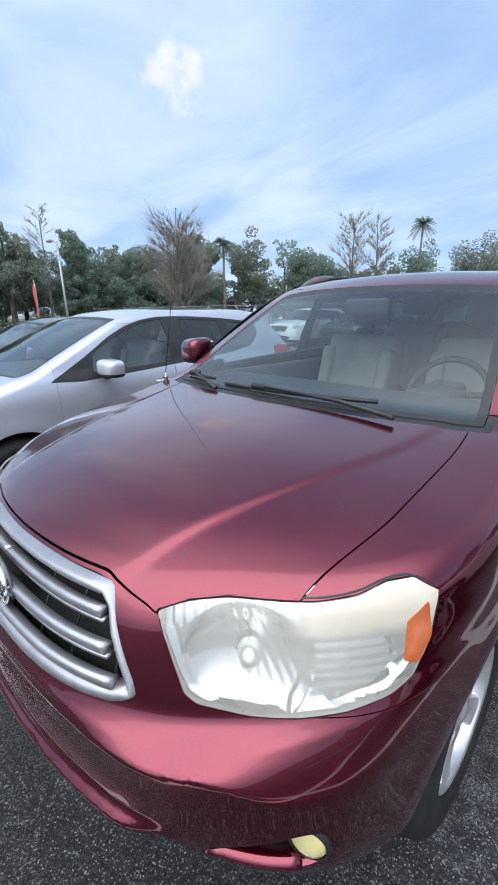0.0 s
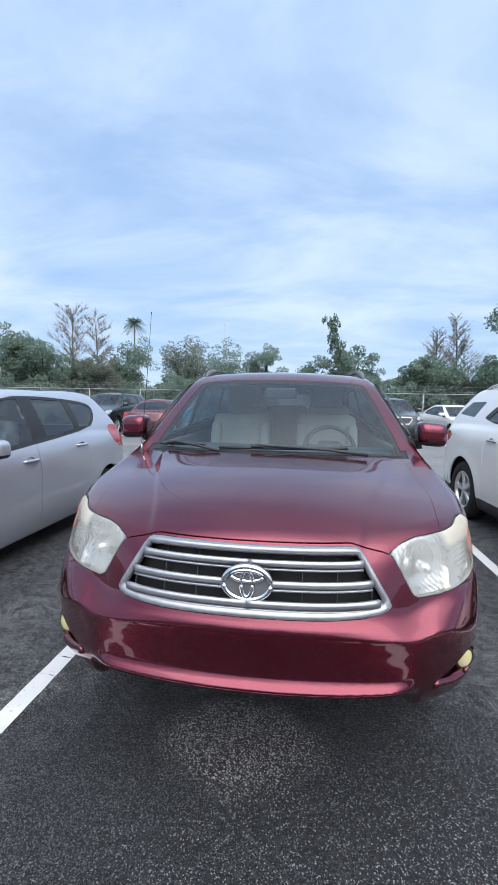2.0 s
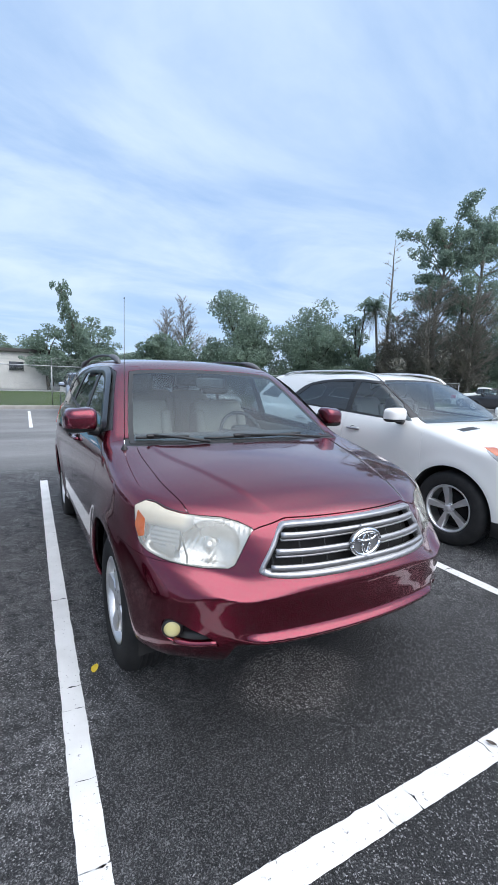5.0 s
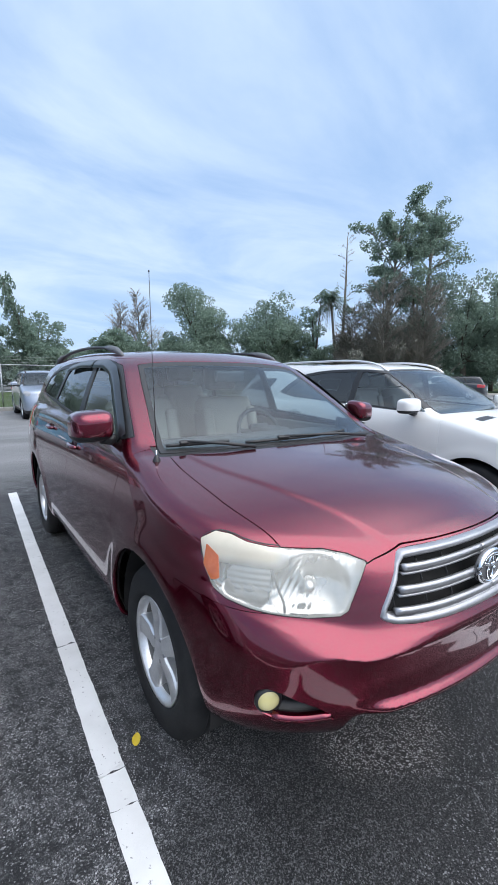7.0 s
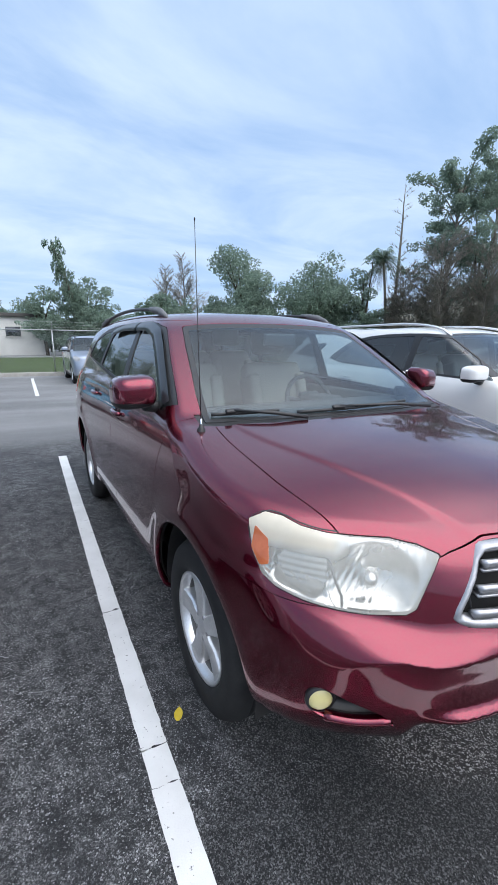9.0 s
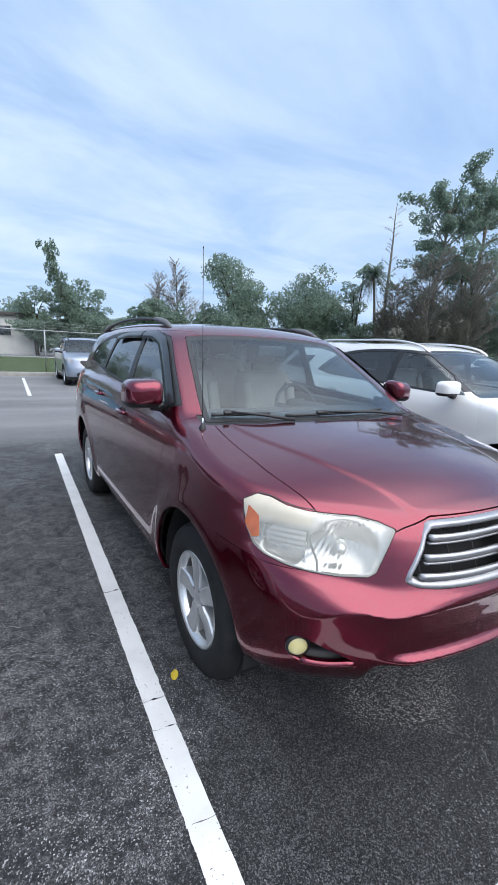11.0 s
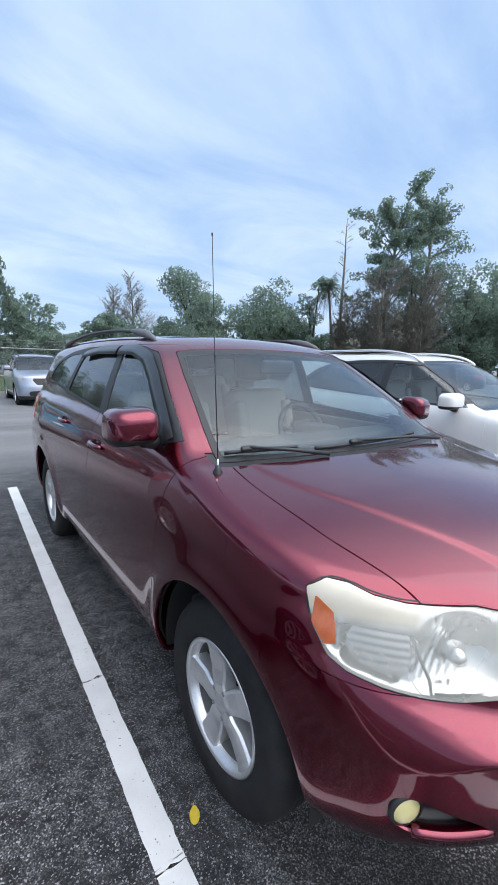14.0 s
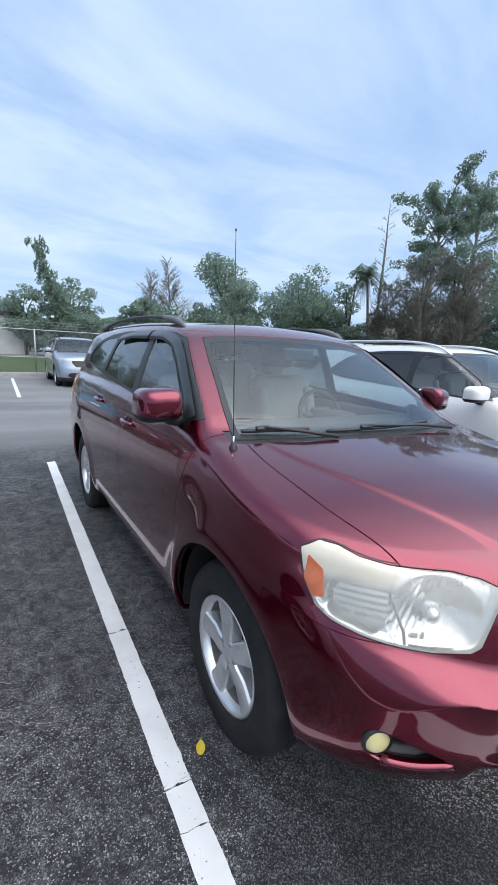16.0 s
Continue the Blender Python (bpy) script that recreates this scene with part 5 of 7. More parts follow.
def upper_fittings(car, S, whole):
    f = car_surface(S)

    def drop(x, y):
        lo, hi = np.full(np.shape(x), 0.9), np.full(np.shape(x), 1.9)
        for _ in range(24):
            m = 0.5 * (lo + hi)
            ins = f(np.asarray(x, float), np.asarray(y, float), m) < 0
            lo, hi = np.where(ins, m, lo), np.where(ins, hi, m)
        return 0.5 * (lo + hi)

    for side in (1, -1):
        rail = new("roof_rail")
        rail.parent = car
        y = np.linspace(2.05, 4.0, 26)
        x = 0.615 - 0.02 * ((y - 2.9) / 1.0) ** 2
        z0 = drop(x, y)
        rise = 0.050 * np.clip(np.sin(np.pi * (y - 2.06) / 1.94) ** 0.45, 0, 1)
        p = np.stack([x * side, y, z0 + rise], 1)
        part("rail_bar", sweep(p, [(-0.013, -0.009), (0.013, -0.009), (0.015, 0.002), (0.008, 0.010), (-0.008, 0.010), (-0.015, 0.002)]), BLACK_PLASTIC, rail)
        for y0, ln in ((2.14, 0.24), (3.92, 0.20)):
            sgn = 1 if y0 < 3 else -1
            fy = y0 + sgn * np.array((-0.16, -0.10, -0.02, 0.08, 0.20))
            fz = drop(np.full(5, 0.612), fy) + np.array((-0.004, 0.008, 0.022, 0.030, 0.040))
            part("rail_foot", tube(np.stack([np.full(5, 0.612 * side), fy, fz], 1), [0.006, 0.016, 0.023, 0.023, 0.013], 12), GREY_PLASTIC, rail)
        # door handles
        for yh, zh in ((2.16, 1.065), (2.98, 1.105)):
            xs = np.linspace(0.5, 1.0, 400)
            hx = xs[np.argmax(f(xs, np.full(400, yh), np.full(400, zh)) > 0)]
            hy = np.linspace(yh - 0.10, yh + 0.10, 11)
            bow = 0.022 * np.sin(np.pi * np.linspace(0, 1, 11)) ** 0.6 + 0.006
            h = new("door_handle")
            h.parent = car
            part("grip", tube(np.stack([(hx + bow) * side, hy, zh + 0.01 * (hy - yh)], 1), [0.010, 0.014] + [0.015] * 7 + [0.014, 0.010], 10), RED, h)
            cup = lathe([(0.034, 0.002), (0.03, -0.006), (0.0, -0.012)], 20)
            part("cup", ((cup[0] * (1, 1.5, 0.9) + np.array((hx + 0.001, yh, zh))) * (side, 1, 1), cup[1]), BLACK_PLASTIC, h)
        # smoked rain guards over the door glass
        for pts in ([(1.33, 1.225), (1.50, 1.352), (1.68, 1.477), (1.84, 1.562), (2.05, 1.606), (2.30, 1.610)], [(2.34, 1.610), (2.7, 1.612), (3.06, 1.585)]):
            q = np.array(pts)
            yy = np.interp(np.linspace(0, 1, 18), np.linspace(0, 1, len(q)), q[:, 0])
            zz = np.interp(np.linspace(0, 1, 18), np.linspace(0, 1, len(q)), q[:, 1])
            rows = []
            for dz, out in ((0.012, 0.004), (-0.008, 0.022), (-0.042, 0.026), (-0.044, 0.021), (-0.010, 0.016)):
                sl = np.gradient(zz) / np.gradient(yy)
                yo, zo = yy - dz * sl / np.sqrt(1 + sl**2), zz + dz / np.sqrt(1 + sl**2)
                xs = S["cabin"](zo) - S["cabin_tail"] * np.clip(yo - 2.2, 0, 3) ** 2
                rows.append(np.stack([(xs + out) * side, yo, zo], 1))
            pts3 = np.concatenate(rows)
            fcs = [(a * 18 + i, a * 18 + i + 1, (a + 1) * 18 + i + 1, (a + 1) * 18 + i) for a in range(4) for i in range(17)]
            part("rain_guard", (pts3, fcs), VISOR_SOLID, car, "smoked rain guard over the window")
    # aerial on the passenger fender
    za = float(drop(np.array([0.785]), np.array([1.06]))[0])
    aerial = new("aerial")
    aerial.parent = car
    q = lathe([(0.019, -0.01), (0.018, 0.003), (0.011, 0.014), (0.008, 0.026), (0.0, 0.028)], 20, "z")
    part("aerial_base", (q[0] + np.array((-0.785, 1.06, za)), q[1]), BLACK_PLASTIC, aerial)
    q = lathe([(0.004, 0.02), (0.004, 0.048), (0.0, 0.05)], 12, "z")
    part("ferrule", (q[0] + np.array((-0.785, 1.06, za)), q[1]), BRIGHT, aerial)
    part("mast", tube([(-0.785, 1.06, za + 0.05), (-0.772, 1.11, za + 0.40), (-0.758, 1.16, za + 0.83)], [0.0022, 0.0018, 0.0014], 8), BLACK_PLASTIC, aerial)
    q = lathe([(0.0, 0.008), (0.003, 0.005), (0.003, -0.003), (0.0, -0.005)], 10, "z")
    part("mast_tip", (q[0] + np.array((-0.758, 1.16, za + 0.83)), q[1]), BLACK_PLASTIC, aerial)
    # wipers lie along the foot of the windscreen
    for x0, x1 in ((-0.42, 0.31), (0.40, 0.70)):
        w = new("wiper")
        w.parent = car
        xs = np.linspace(x0, x1, 14) * -1
        zz = np.full(14, 1.176)
        yy = S["screen"](zz) + S["screen_bow"] * xs**2
        zz = zz + 0.022 - 0.012 * np.linspace(0, 1, 14)
        part("blade", sweep(np.stack([xs, yy - 0.012, zz], 1), [(-0.004, -0.007), (0.004, -0.007), (0.007, 0.003), (0.0, 0.008), (-0.007, 0.003)]), BLACK_PLASTIC, w)
        k = 9
        part("wiper_arm", tube([(xs[0] + 0.10, yy[0] - 0.10, 1.175), (xs[2], yy[2] - 0.055, 1.195), (xs[k], yy[k] - 0.02, zz[k] + 0.016)], [0.010, 0.008, 0.005], 8), BLACK_PLASTIC, w)
        bm = box((0.075, 0.022, 0.017), (0, 0, 0), 0.007)
        bmesh.ops.transform(bm, matrix=Matrix.Translation((xs[k], yy[k] - 0.016, zz[k] + 0.012)) @ pose(0, 0, 0, 35), verts=bm.verts[:])
        part("wiper_clip", bm, BLACK_PLASTIC, w)


def cabin_fittings(car, S):
    dash = net_of(lambda x, y, z: smax(smax(np.abs(x) - 0.74, np.maximum(1.26 + 0.22 * x**2 - y, y - 1.78), 0.06), np.maximum(z - 1.165 + 0.25 * np.clip(y - 1.5, 0, 1), 0.7 - z), 0.05), (-0.8, 1.2, 0.65), (0.8, 1.85, 1.22), 0.035)
    part("dashboard", (dash[0][:, :3], dash[1], dash[0][:, 3:]), DASH, car, "grey dashboard")
    # the wheel stands before the driver, on the side away from the aerial
    a = np.linspace(0, 2 * np.pi, 40, endpoint=False)
    m = Matrix.Translation((0.37, 1.86, 1.10)) @ pose(0, 0, 0, 65)
    ring = np.array([m @ Vector((0.185 * math.cos(t), 0.185 * math.sin(t), 0)) for t in a])
    sw = new("steering_wheel")
    sw.parent = car
    part("rim_ring", tube(ring, 0.016, 10, True), DASH, sw)
    for t in (math.pi * 0.05, math.pi * 0.95, -math.pi / 2):
        part("wheel_spoke", tube([m @ Vector((0.05 * math.cos(t), 0.05 * math.sin(t), -0.01)), m @ Vector((0.18 * math.cos(t), 0.18 * math.sin(t), 0))], 0.017, 8), DASH, sw)
    bm = box((0.16, 0.14, 0.06), (0, 0, 0), 0.025, 3)
    bmesh.ops.transform(bm, matrix=m, verts=bm.verts[:])
    part("horn_pad", bm, DASH, sw)
    bm = box((0.22, 0.24, 0.12), (0.37, 1.72, 1.10), 0.05, 3)
    part("instrument_hood", bm, DASH, car)
    for x in (-0.37, 0.37):
        seat(car, x, 2.02, 0.70, 0.50, 0.54)
    for x in (-0.44, 0.0, 0.44):
        seat(car, x, 2.95, 0.76, 0.43, 0.56, x != 0)
    bm = box((0.22, 0.03, 0.075), (0, 0, 0), 0.013, 2)
    bmesh.ops.transform(bm, matrix=Matrix.Translation((0, 1.70, 1.515)) @ pose(0, 0, 0, 8), verts=bm.verts[:])
    part("rear_view_mirror", bm, DASH, car)
    part("headlining", box((1.20, 2.3, 0.02), (0, 3.15, 1.625), 0.006), LINING, car, "pale headlining")
    for s in (-1, 1):
        part("door_card", box((0.05, 1.9, 0.42), (0.80 * s, 2.35, 0.95), 0.02), LINING, car, "grey door lining")
    part("cabin_floor", box((1.5, 3.2, 0.04), (0, 2.9, 0.50), 0.01), DASH, car)

# ---- other vehicles ----
def make_spec(L, W, H, hood, cowl, top, belt, gate_low, gate_top, axles, tyre, rim, rear_deck=None, plan=(0.28, 0.30), bed=None):
    """Curves for an ordinary car from its main measures."""
    S = dict(length=L, half=W, high=H + 0.06, front_y=-0.12, axles=axles, arch=tyre + 0.055, flare=0.012, tyre=tyre, rim=rim, tyre_width=0.21,
             plan=plan, nose=0.09, tail=0.07, corner=0.06, edge=0.07, pillar=0.05, blend=0.03, sill=0.20)
    S["width"] = spline_of((0.18, W - 0.10), (0.35, W - 0.035), (0.55, W - 0.012), (0.75, W - 0.008), (belt - 0.08, W - 0.03), (belt + 0.03, W - 0.07), (belt + 0.15, W - 0.12))
    S["face"] = curve_of((0.18, 0.10), (0.3, 0.02), (0.45, -0.01), (0.6, 0.0), (0.75, 0.04), (hood, 0.13), (hood + 0.1, 0.22))
    S["back"] = curve_of((0.2, L - 0.12), (0.4, L - 0.01), (0.6, L), (0.75, L - 0.03), (belt, L - 0.08), (belt + 0.1, L - 0.1))
    S["deck"] = spline_of((0.0, hood - 0.06), (0.25, hood + 0.01), (0.6, hood + 0.06), (cowl, belt + 0.03), (cowl + 0.5, belt + 0.05), (L - 1.2, belt + 0.06), (L - 0.8, rear_deck or belt + 0.06), (L, (rear_deck or belt + 0.06) - 0.03))
    S["crown"] = spline_of((0.0, 0.16), (cowl, 0.06), (L, 0.05))
    S["cabin"] = spline_of((belt - 0.25, W - 0.04), (belt, W - 0.07), (belt + 0.2, W - 0.135), (H - 0.10, W - 0.25), (H + 0.05, W - 0.34))
    S["cabin_tail"] = 0.010
    S["screen"] = lambda z: cowl + (top - cowl) * ((z - belt) / (H - 0.06 - belt)) * (1 + 0.10 * ((z - belt) / (H - 0.06 - belt) - 1))
    S["screen_bow"] = 0.22
    S["tailgate"] = spline_of((belt - 0.1, gate_low + 0.05), (belt, gate_low), (H - 0.08, gate_top))
    S["roof"] = spline_of((top - 0.1, H - 0.07), (top + 0.3, H - 0.01), ((top + gate_top) / 2, H), (gate_top, H - 0.04), (gate_top + 0.3, H - 0.12))
    S["mirror"] = (W + 0.10, cowl + 0.30, belt + 0.085, 0.21, 0.15, 0.15)
    S["liner_top"] = belt - 0.08
    S["spoke"] = (0.02, 0.032)
    if bed:
        S["bed"] = bed
    S["belt"], S["cowl"], S["H"], S["W"] = belt, cowl, H, W
    return S


def glass_cuts(S, windows, trim, tint=DARK_GLASS, front=SIDE_GLASS):
    belt, H, W = S["belt"], S["H"], S["W"]
    shape = rounded([(-0.3, belt - 0.02), (W - 0.15, belt - 0.02), (W - 0.165, belt + 0.05), (W - 0.285, H - 0.11), (W - 0.34, H - 0.085), (-0.3, H - 0.065)], 1)

    def screen(x, y, z):
        f = S["screen"](z) + S["screen_bow"] * x**2
        return np.maximum.reduce([outline_sdf(np.abs(x), z, shape), y - f - 0.12, S["screen"](np.full_like(z, belt)) - 0.02 + 0.2 * x**2 - y])

    back = rear_outline([(-0.3, belt + 0.08), (W - 0.22, belt + 0.08), (W - 0.30, H - 0.12), (-0.3, H - 0.11)], S["length"] * 0.6, 1)
    cuts = [("windscreen", lambda x, y, z: screen(x, y, z) + 0.02, GLASS, True, 0.0, 0.004, 0.0, ""),
            ("windscreen_border", screen, BLACK_PLASTIC, True, 0.002, 0.008, 0.0, "black band round the windscreen"),
            ("rear_window", back, tint, True, 0.002, 0.006, 0.0, "")]
    for n, w in enumerate(windows):
        cuts.append(("side_window", side_outline(w, 0.35, 0), front if n == 0 else tint, False, 0.002, 0.004, -0.005, ""))
    cuts.append(("window_trim", side_outline(trim, 0.35, 1), BLACK_PLASTIC, False, 0.002, 0.012, 0.0, "black window trim"))
    return cuts


def seam_cuts(paint_mat, S, y0, y1, y2, z0=0.34):
    slot = lambda a, b: lambda x, y, z: np.maximum.reduce([a - y, y - b, z0 - z, z - S["H"] + 0.13, 0.45 - np.abs(x)])
    bonnet = lambda x, y, z: np.maximum.reduce([S["deck"](y) - 0.09 - z, np.abs(x) - S["W"] + 0.19, y - S["cowl"] + 0.06 - 0.2 * x**2, 0.14 - y])
    return [("hood", bonnet, paint_mat, True, 0.003, 0.02, 0.001, ""), ("front_door", slot(y0, y1), paint_mat, False, 0.0028, 0.02, 0, ""), ("rear_door", slot(y1, y2), paint_mat, False, 0.0028, 0.02, 0, "")]


def finish_car(car, S, cuts, paint_mat, step, detail=True, handles=(), spokes=5):
    S["mirror_step"] = 0.016 if detail else 0.03
    made, whole = car_panels(car, S, cuts, paint_mat, step)
    wheel_wells(car, S)
    yf, yr, hub = S["axles"]
    for yw in (yf, yr):
        for side in (1, -1):
            wheel(car, ((S["half"] - 0.045) * side, yw, hub), S, side, spokes, detail=detail)
    for side in (1, -1):
        wing_mirror(car, S, side, paint_mat)
    part("underbody", box((S["half"] * 1.5, S["length"] * 0.84, 0.06), (0, S["length"] * 0.5, 0.27), 0.02), UNDER, car, "dark underbody pan")
    part("dashboard", box((S["half"] * 1.5, 0.5, 0.24), (0, S["cowl"] + 0.50, S["belt"] - 0.10), 0.06, 3), DASH, car)
    part("cabin_floor", box((S["half"] * 1.6, S["length"] * 0.5, 0.04), (0, S["length"] * 0.52, 0.44), 0.01), DASH, car)
    for x in (-0.36, 0.36):
        seat(car, x, S["cowl"] + 1.02, S["belt"] - 0.46, cover=GREY_PLASTIC)
    if detail:
        f = car_surface(S)
        xs = np.linspace(0.4, 1.1, 600)
        for yh, zh in handles:
            hx = xs[np.argmax(f(xs, np.full(600, yh), np.full(600, zh)) > 0)]
            hy = np.linspace(yh - 0.10, yh + 0.10, 9)
            bow = 0.022 * np.sin(np.pi * np.linspace(0, 1, 9)) ** 0.6 + 0.005
            for side in (1, -1):
                h = new("door_handle")
                h.parent = car
                part("grip", tube(np.stack([(hx + bow) * side, hy, np.full(9, zh)], 1), 0.013, 8), CHROME if paint_mat is WHITE_PAINT else paint_mat, h)
                cup = lathe([(0.034, 0.002), (0.03, -0.006), (0.0, -0.012)], 16)
                part("cup", ((cup[0] * (1, 1.5, 0.9) + np.array((hx + 0.002, yh, zh))) * (side, 1, 1), cup[1]), GREY_PLASTIC, h)
    return whole


def rails_on(car, S, y0, y1, x, material, rise=0.05):
    f = car_surface(S)
    y = np.linspace(y0, y1, 22)
    lo, hi = np.full(22, S["belt"]), np.full(22, S["H"] + 0.1)
    for _ in range(24):
        m = 0.5 * (lo + hi)
        ins = f(np.full(22, x), y, m) < 0
        lo, hi = np.where(ins, m, lo), np.where(ins, hi, m)
    z = lo + rise * np.sin(np.pi * np.linspace(0, 1, 22)) ** 0.35
    for side in (1, -1):
        part("roof_rail", sweep(np.stack([np.full(22, x * side), y, z], 1), [(-0.016, -0.012), (0.016, -0.012), (0.018, 0.004), (0.0, 0.014), (-0.018, 0.004)]), material, car)


def white_suv():
    S = make_spec(4.92, 0.935, 1.70, 1.03, 1.18, 2.06, 1.155, 4.86, 4.42, (0.88, 3.98, 0.365), 0.375, 0.235)
    car = thing("suv", "white SUV with silver roof rails and dark tinted windows", "car", pose(3.325, 0.50, 0, 0, 0, 3.0))
    windows = [[(1.40, 1.175), (1.72, 1.42), (2.00, 1.565), (2.34, 1.585), (2.34, 1.225)], [(2.42, 1.228), (2.42, 1.588), (2.95, 1.572), (3.28, 1.52), (3.50, 1.37), (3.60, 1.275)]]
    trim = [(1.30, 1.155), (1.66, 1.42), (1.97, 1.595), (2.4, 1.62), (3.0, 1.605), (3.38, 1.54), (3.60, 1.40), (3.76, 1.265), (2.4, 1.20)]
    lamp = corner_outline([(0.64, 0.80), (0.66, 0.90), (0.76, 0.985), (0.90, 1.02), (1.04, 1.015), (0.98, 0.93), (0.86, 0.85)], 1.0, 1)
    vent = corner_outline([(0.58, 0.50), (0.60, 0.58), (0.74, 0.60), (0.80, 0.56), (0.76, 0.50)], 0.8, 1)
    cuts = glass_cuts(S, windows, trim)
    cuts += [("quarter_window", side_outline([(4.02, 1.30), (3.86, 1.50), (4.30, 1.49), (4.55, 1.33)], 0.35, 0), DARK_GLASS, False, 0.002, 0.004, -0.003, ""),
             ("headlamp_marker", corner_outline([(0.95, 0.95), (1.0, 0.99), (1.04, 1.015), (0.92, 1.02), (0.93, 0.99)], 1.0, 0), AMBER, False, 0.001, 0.01, 0.001, "amber lamp corner"),
             ("headlamp", lamp, CLEAR_LENS, False, 0.003, 0.02, 0.0, "clear headlamp"),
             ("bumper_vent", vent, BLACK_PLASTIC, False, 0.002, 0.03, -0.02, "black bumper vent"),
             ("hood_vent", lambda x, y, z: np.maximum.reduce([np.abs(y - 0.98) - 0.05, np.abs(np.abs(x) - 0.52) - 0.15, 0.9 - z]), BLACK_PLASTIC, False, 0.001, 0.015, -0.008, "black hood vent"),
             ("tail_lamp", side_outline([(4.55, 0.93), (4.40, 1.08), (4.95, 1.12), (4.95, 0.92)], 0.5, 1), TAIL_RED, False, 0.002, 0.02, 0.002, "red tail lamp"),
             ("front_grille", front_outline([(-0.3, 0.60), (0.44, 0.62), (0.48, 0.72), (0.44, 0.90), (-0.3, 0.93)], 0.5, 1), CHROME, True, 0.003, 0.03, -0.01, "silver grille"),
             ("fuel_flap", lambda x, y, z: np.maximum(np.hypot((y - 4.3) / 1.1, z - 0.98) - 0.09, 0.4 - x), WHITE_PAINT, False, 0.002, 0.01, 0, "")]
    cuts += seam_cuts(WHITE_PAINT, S, 1.22, 2.38, 3.42, 0.42)
    cuts += [("sill_cladding", lambda x, y, z: z - 0.36, BLACK_PLASTIC, True, 0.002, 0.02, 0.003, "black lower cladding")]
    S["spoke"] = (0.022, 0.034)
    finish_car(car, S, cuts, WHITE_PAINT, 0.024, True, ((2.20, 1.02), (3.26, 1.06)), 5)
    rails_on(car, S, 2.05, 4.10, 0.60, ALLOY, 0.055)
    return car


def silver_hatch():
    S = make_spec(4.22, 0.845, 1.535, 0.93, 0.80, 1.80, 1.015, 4.12, 3.72, (0.80, 3.56, 0.30), 0.305, 0.20)
    car = thing("hatchback", "silver compact hatchback with dark windows parked beside the empty stall", "car", pose(-3.0, -0.05, 0))
    S["mirror"] = (0.945, 1.50, 1.07, 0.20, 0.15, 0.14)
    windows = [[(1.44, 1.03), (1.46, 1.17), (1.80, 1.34), (2.05, 1.42), (2.24, 1.435), (2.235, 1.055)], [(2.44, 1.07), (2.43, 1.435), (2.93, 1.415), (2.98, 1.125)], [(3.06, 1.14), (3.05, 1.40), (3.38, 1.375), (3.46, 1.34), (3.42, 1.24), (3.27, 1.14)]]
    trim = [(1.0, 0.95), (1.30, 1.10), (1.75, 1.36), (2.1, 1.455), (2.5, 1.462), (2.95, 1.44), (3.40, 1.40), (3.52, 1.34), (3.46, 1.22), (3.28, 1.11), (2.3, 1.03)]
    cuts = glass_cuts(S, windows, trim)
    cuts += [("headlamp", corner_outline([(0.60, 0.68), (0.62, 0.80), (0.78, 0.90), (0.98, 0.93), (0.92, 0.82), (0.78, 0.70)], 1.0, 1), CLEAR_LENS, False, 0.003, 0.02, 0.0, "clear headlamp"),
             ("tail_lamp", side_outline([(3.82, 0.86), (3.68, 1.10), (3.84, 1.14), (4.2, 1.05), (4.2, 0.84)], 0.45, 1), TAIL_RED, False, 0.002, 0.02, 0.004, "red tail lamp"),
             ("front_grille", front_outline([(-0.3, 0.60), (0.40, 0.62), (0.46, 0.74), (0.30, 0.80), (-0.3, 0.81)], 0.5, 1), BLACK_PLASTIC, True, 0.003, 0.03, -0.01, "dark grille")]
    cuts += seam_cuts(SILVER_PAINT, S, 1.12, 2.24, 3.10, 0.32)
    S["spoke"] = (0.012, 0.016)
    finish_car(car, S, cuts, SILVER_PAINT, 0.022, True, ((2.10, 0.90), (2.97, 0.955)), 9)
    return car


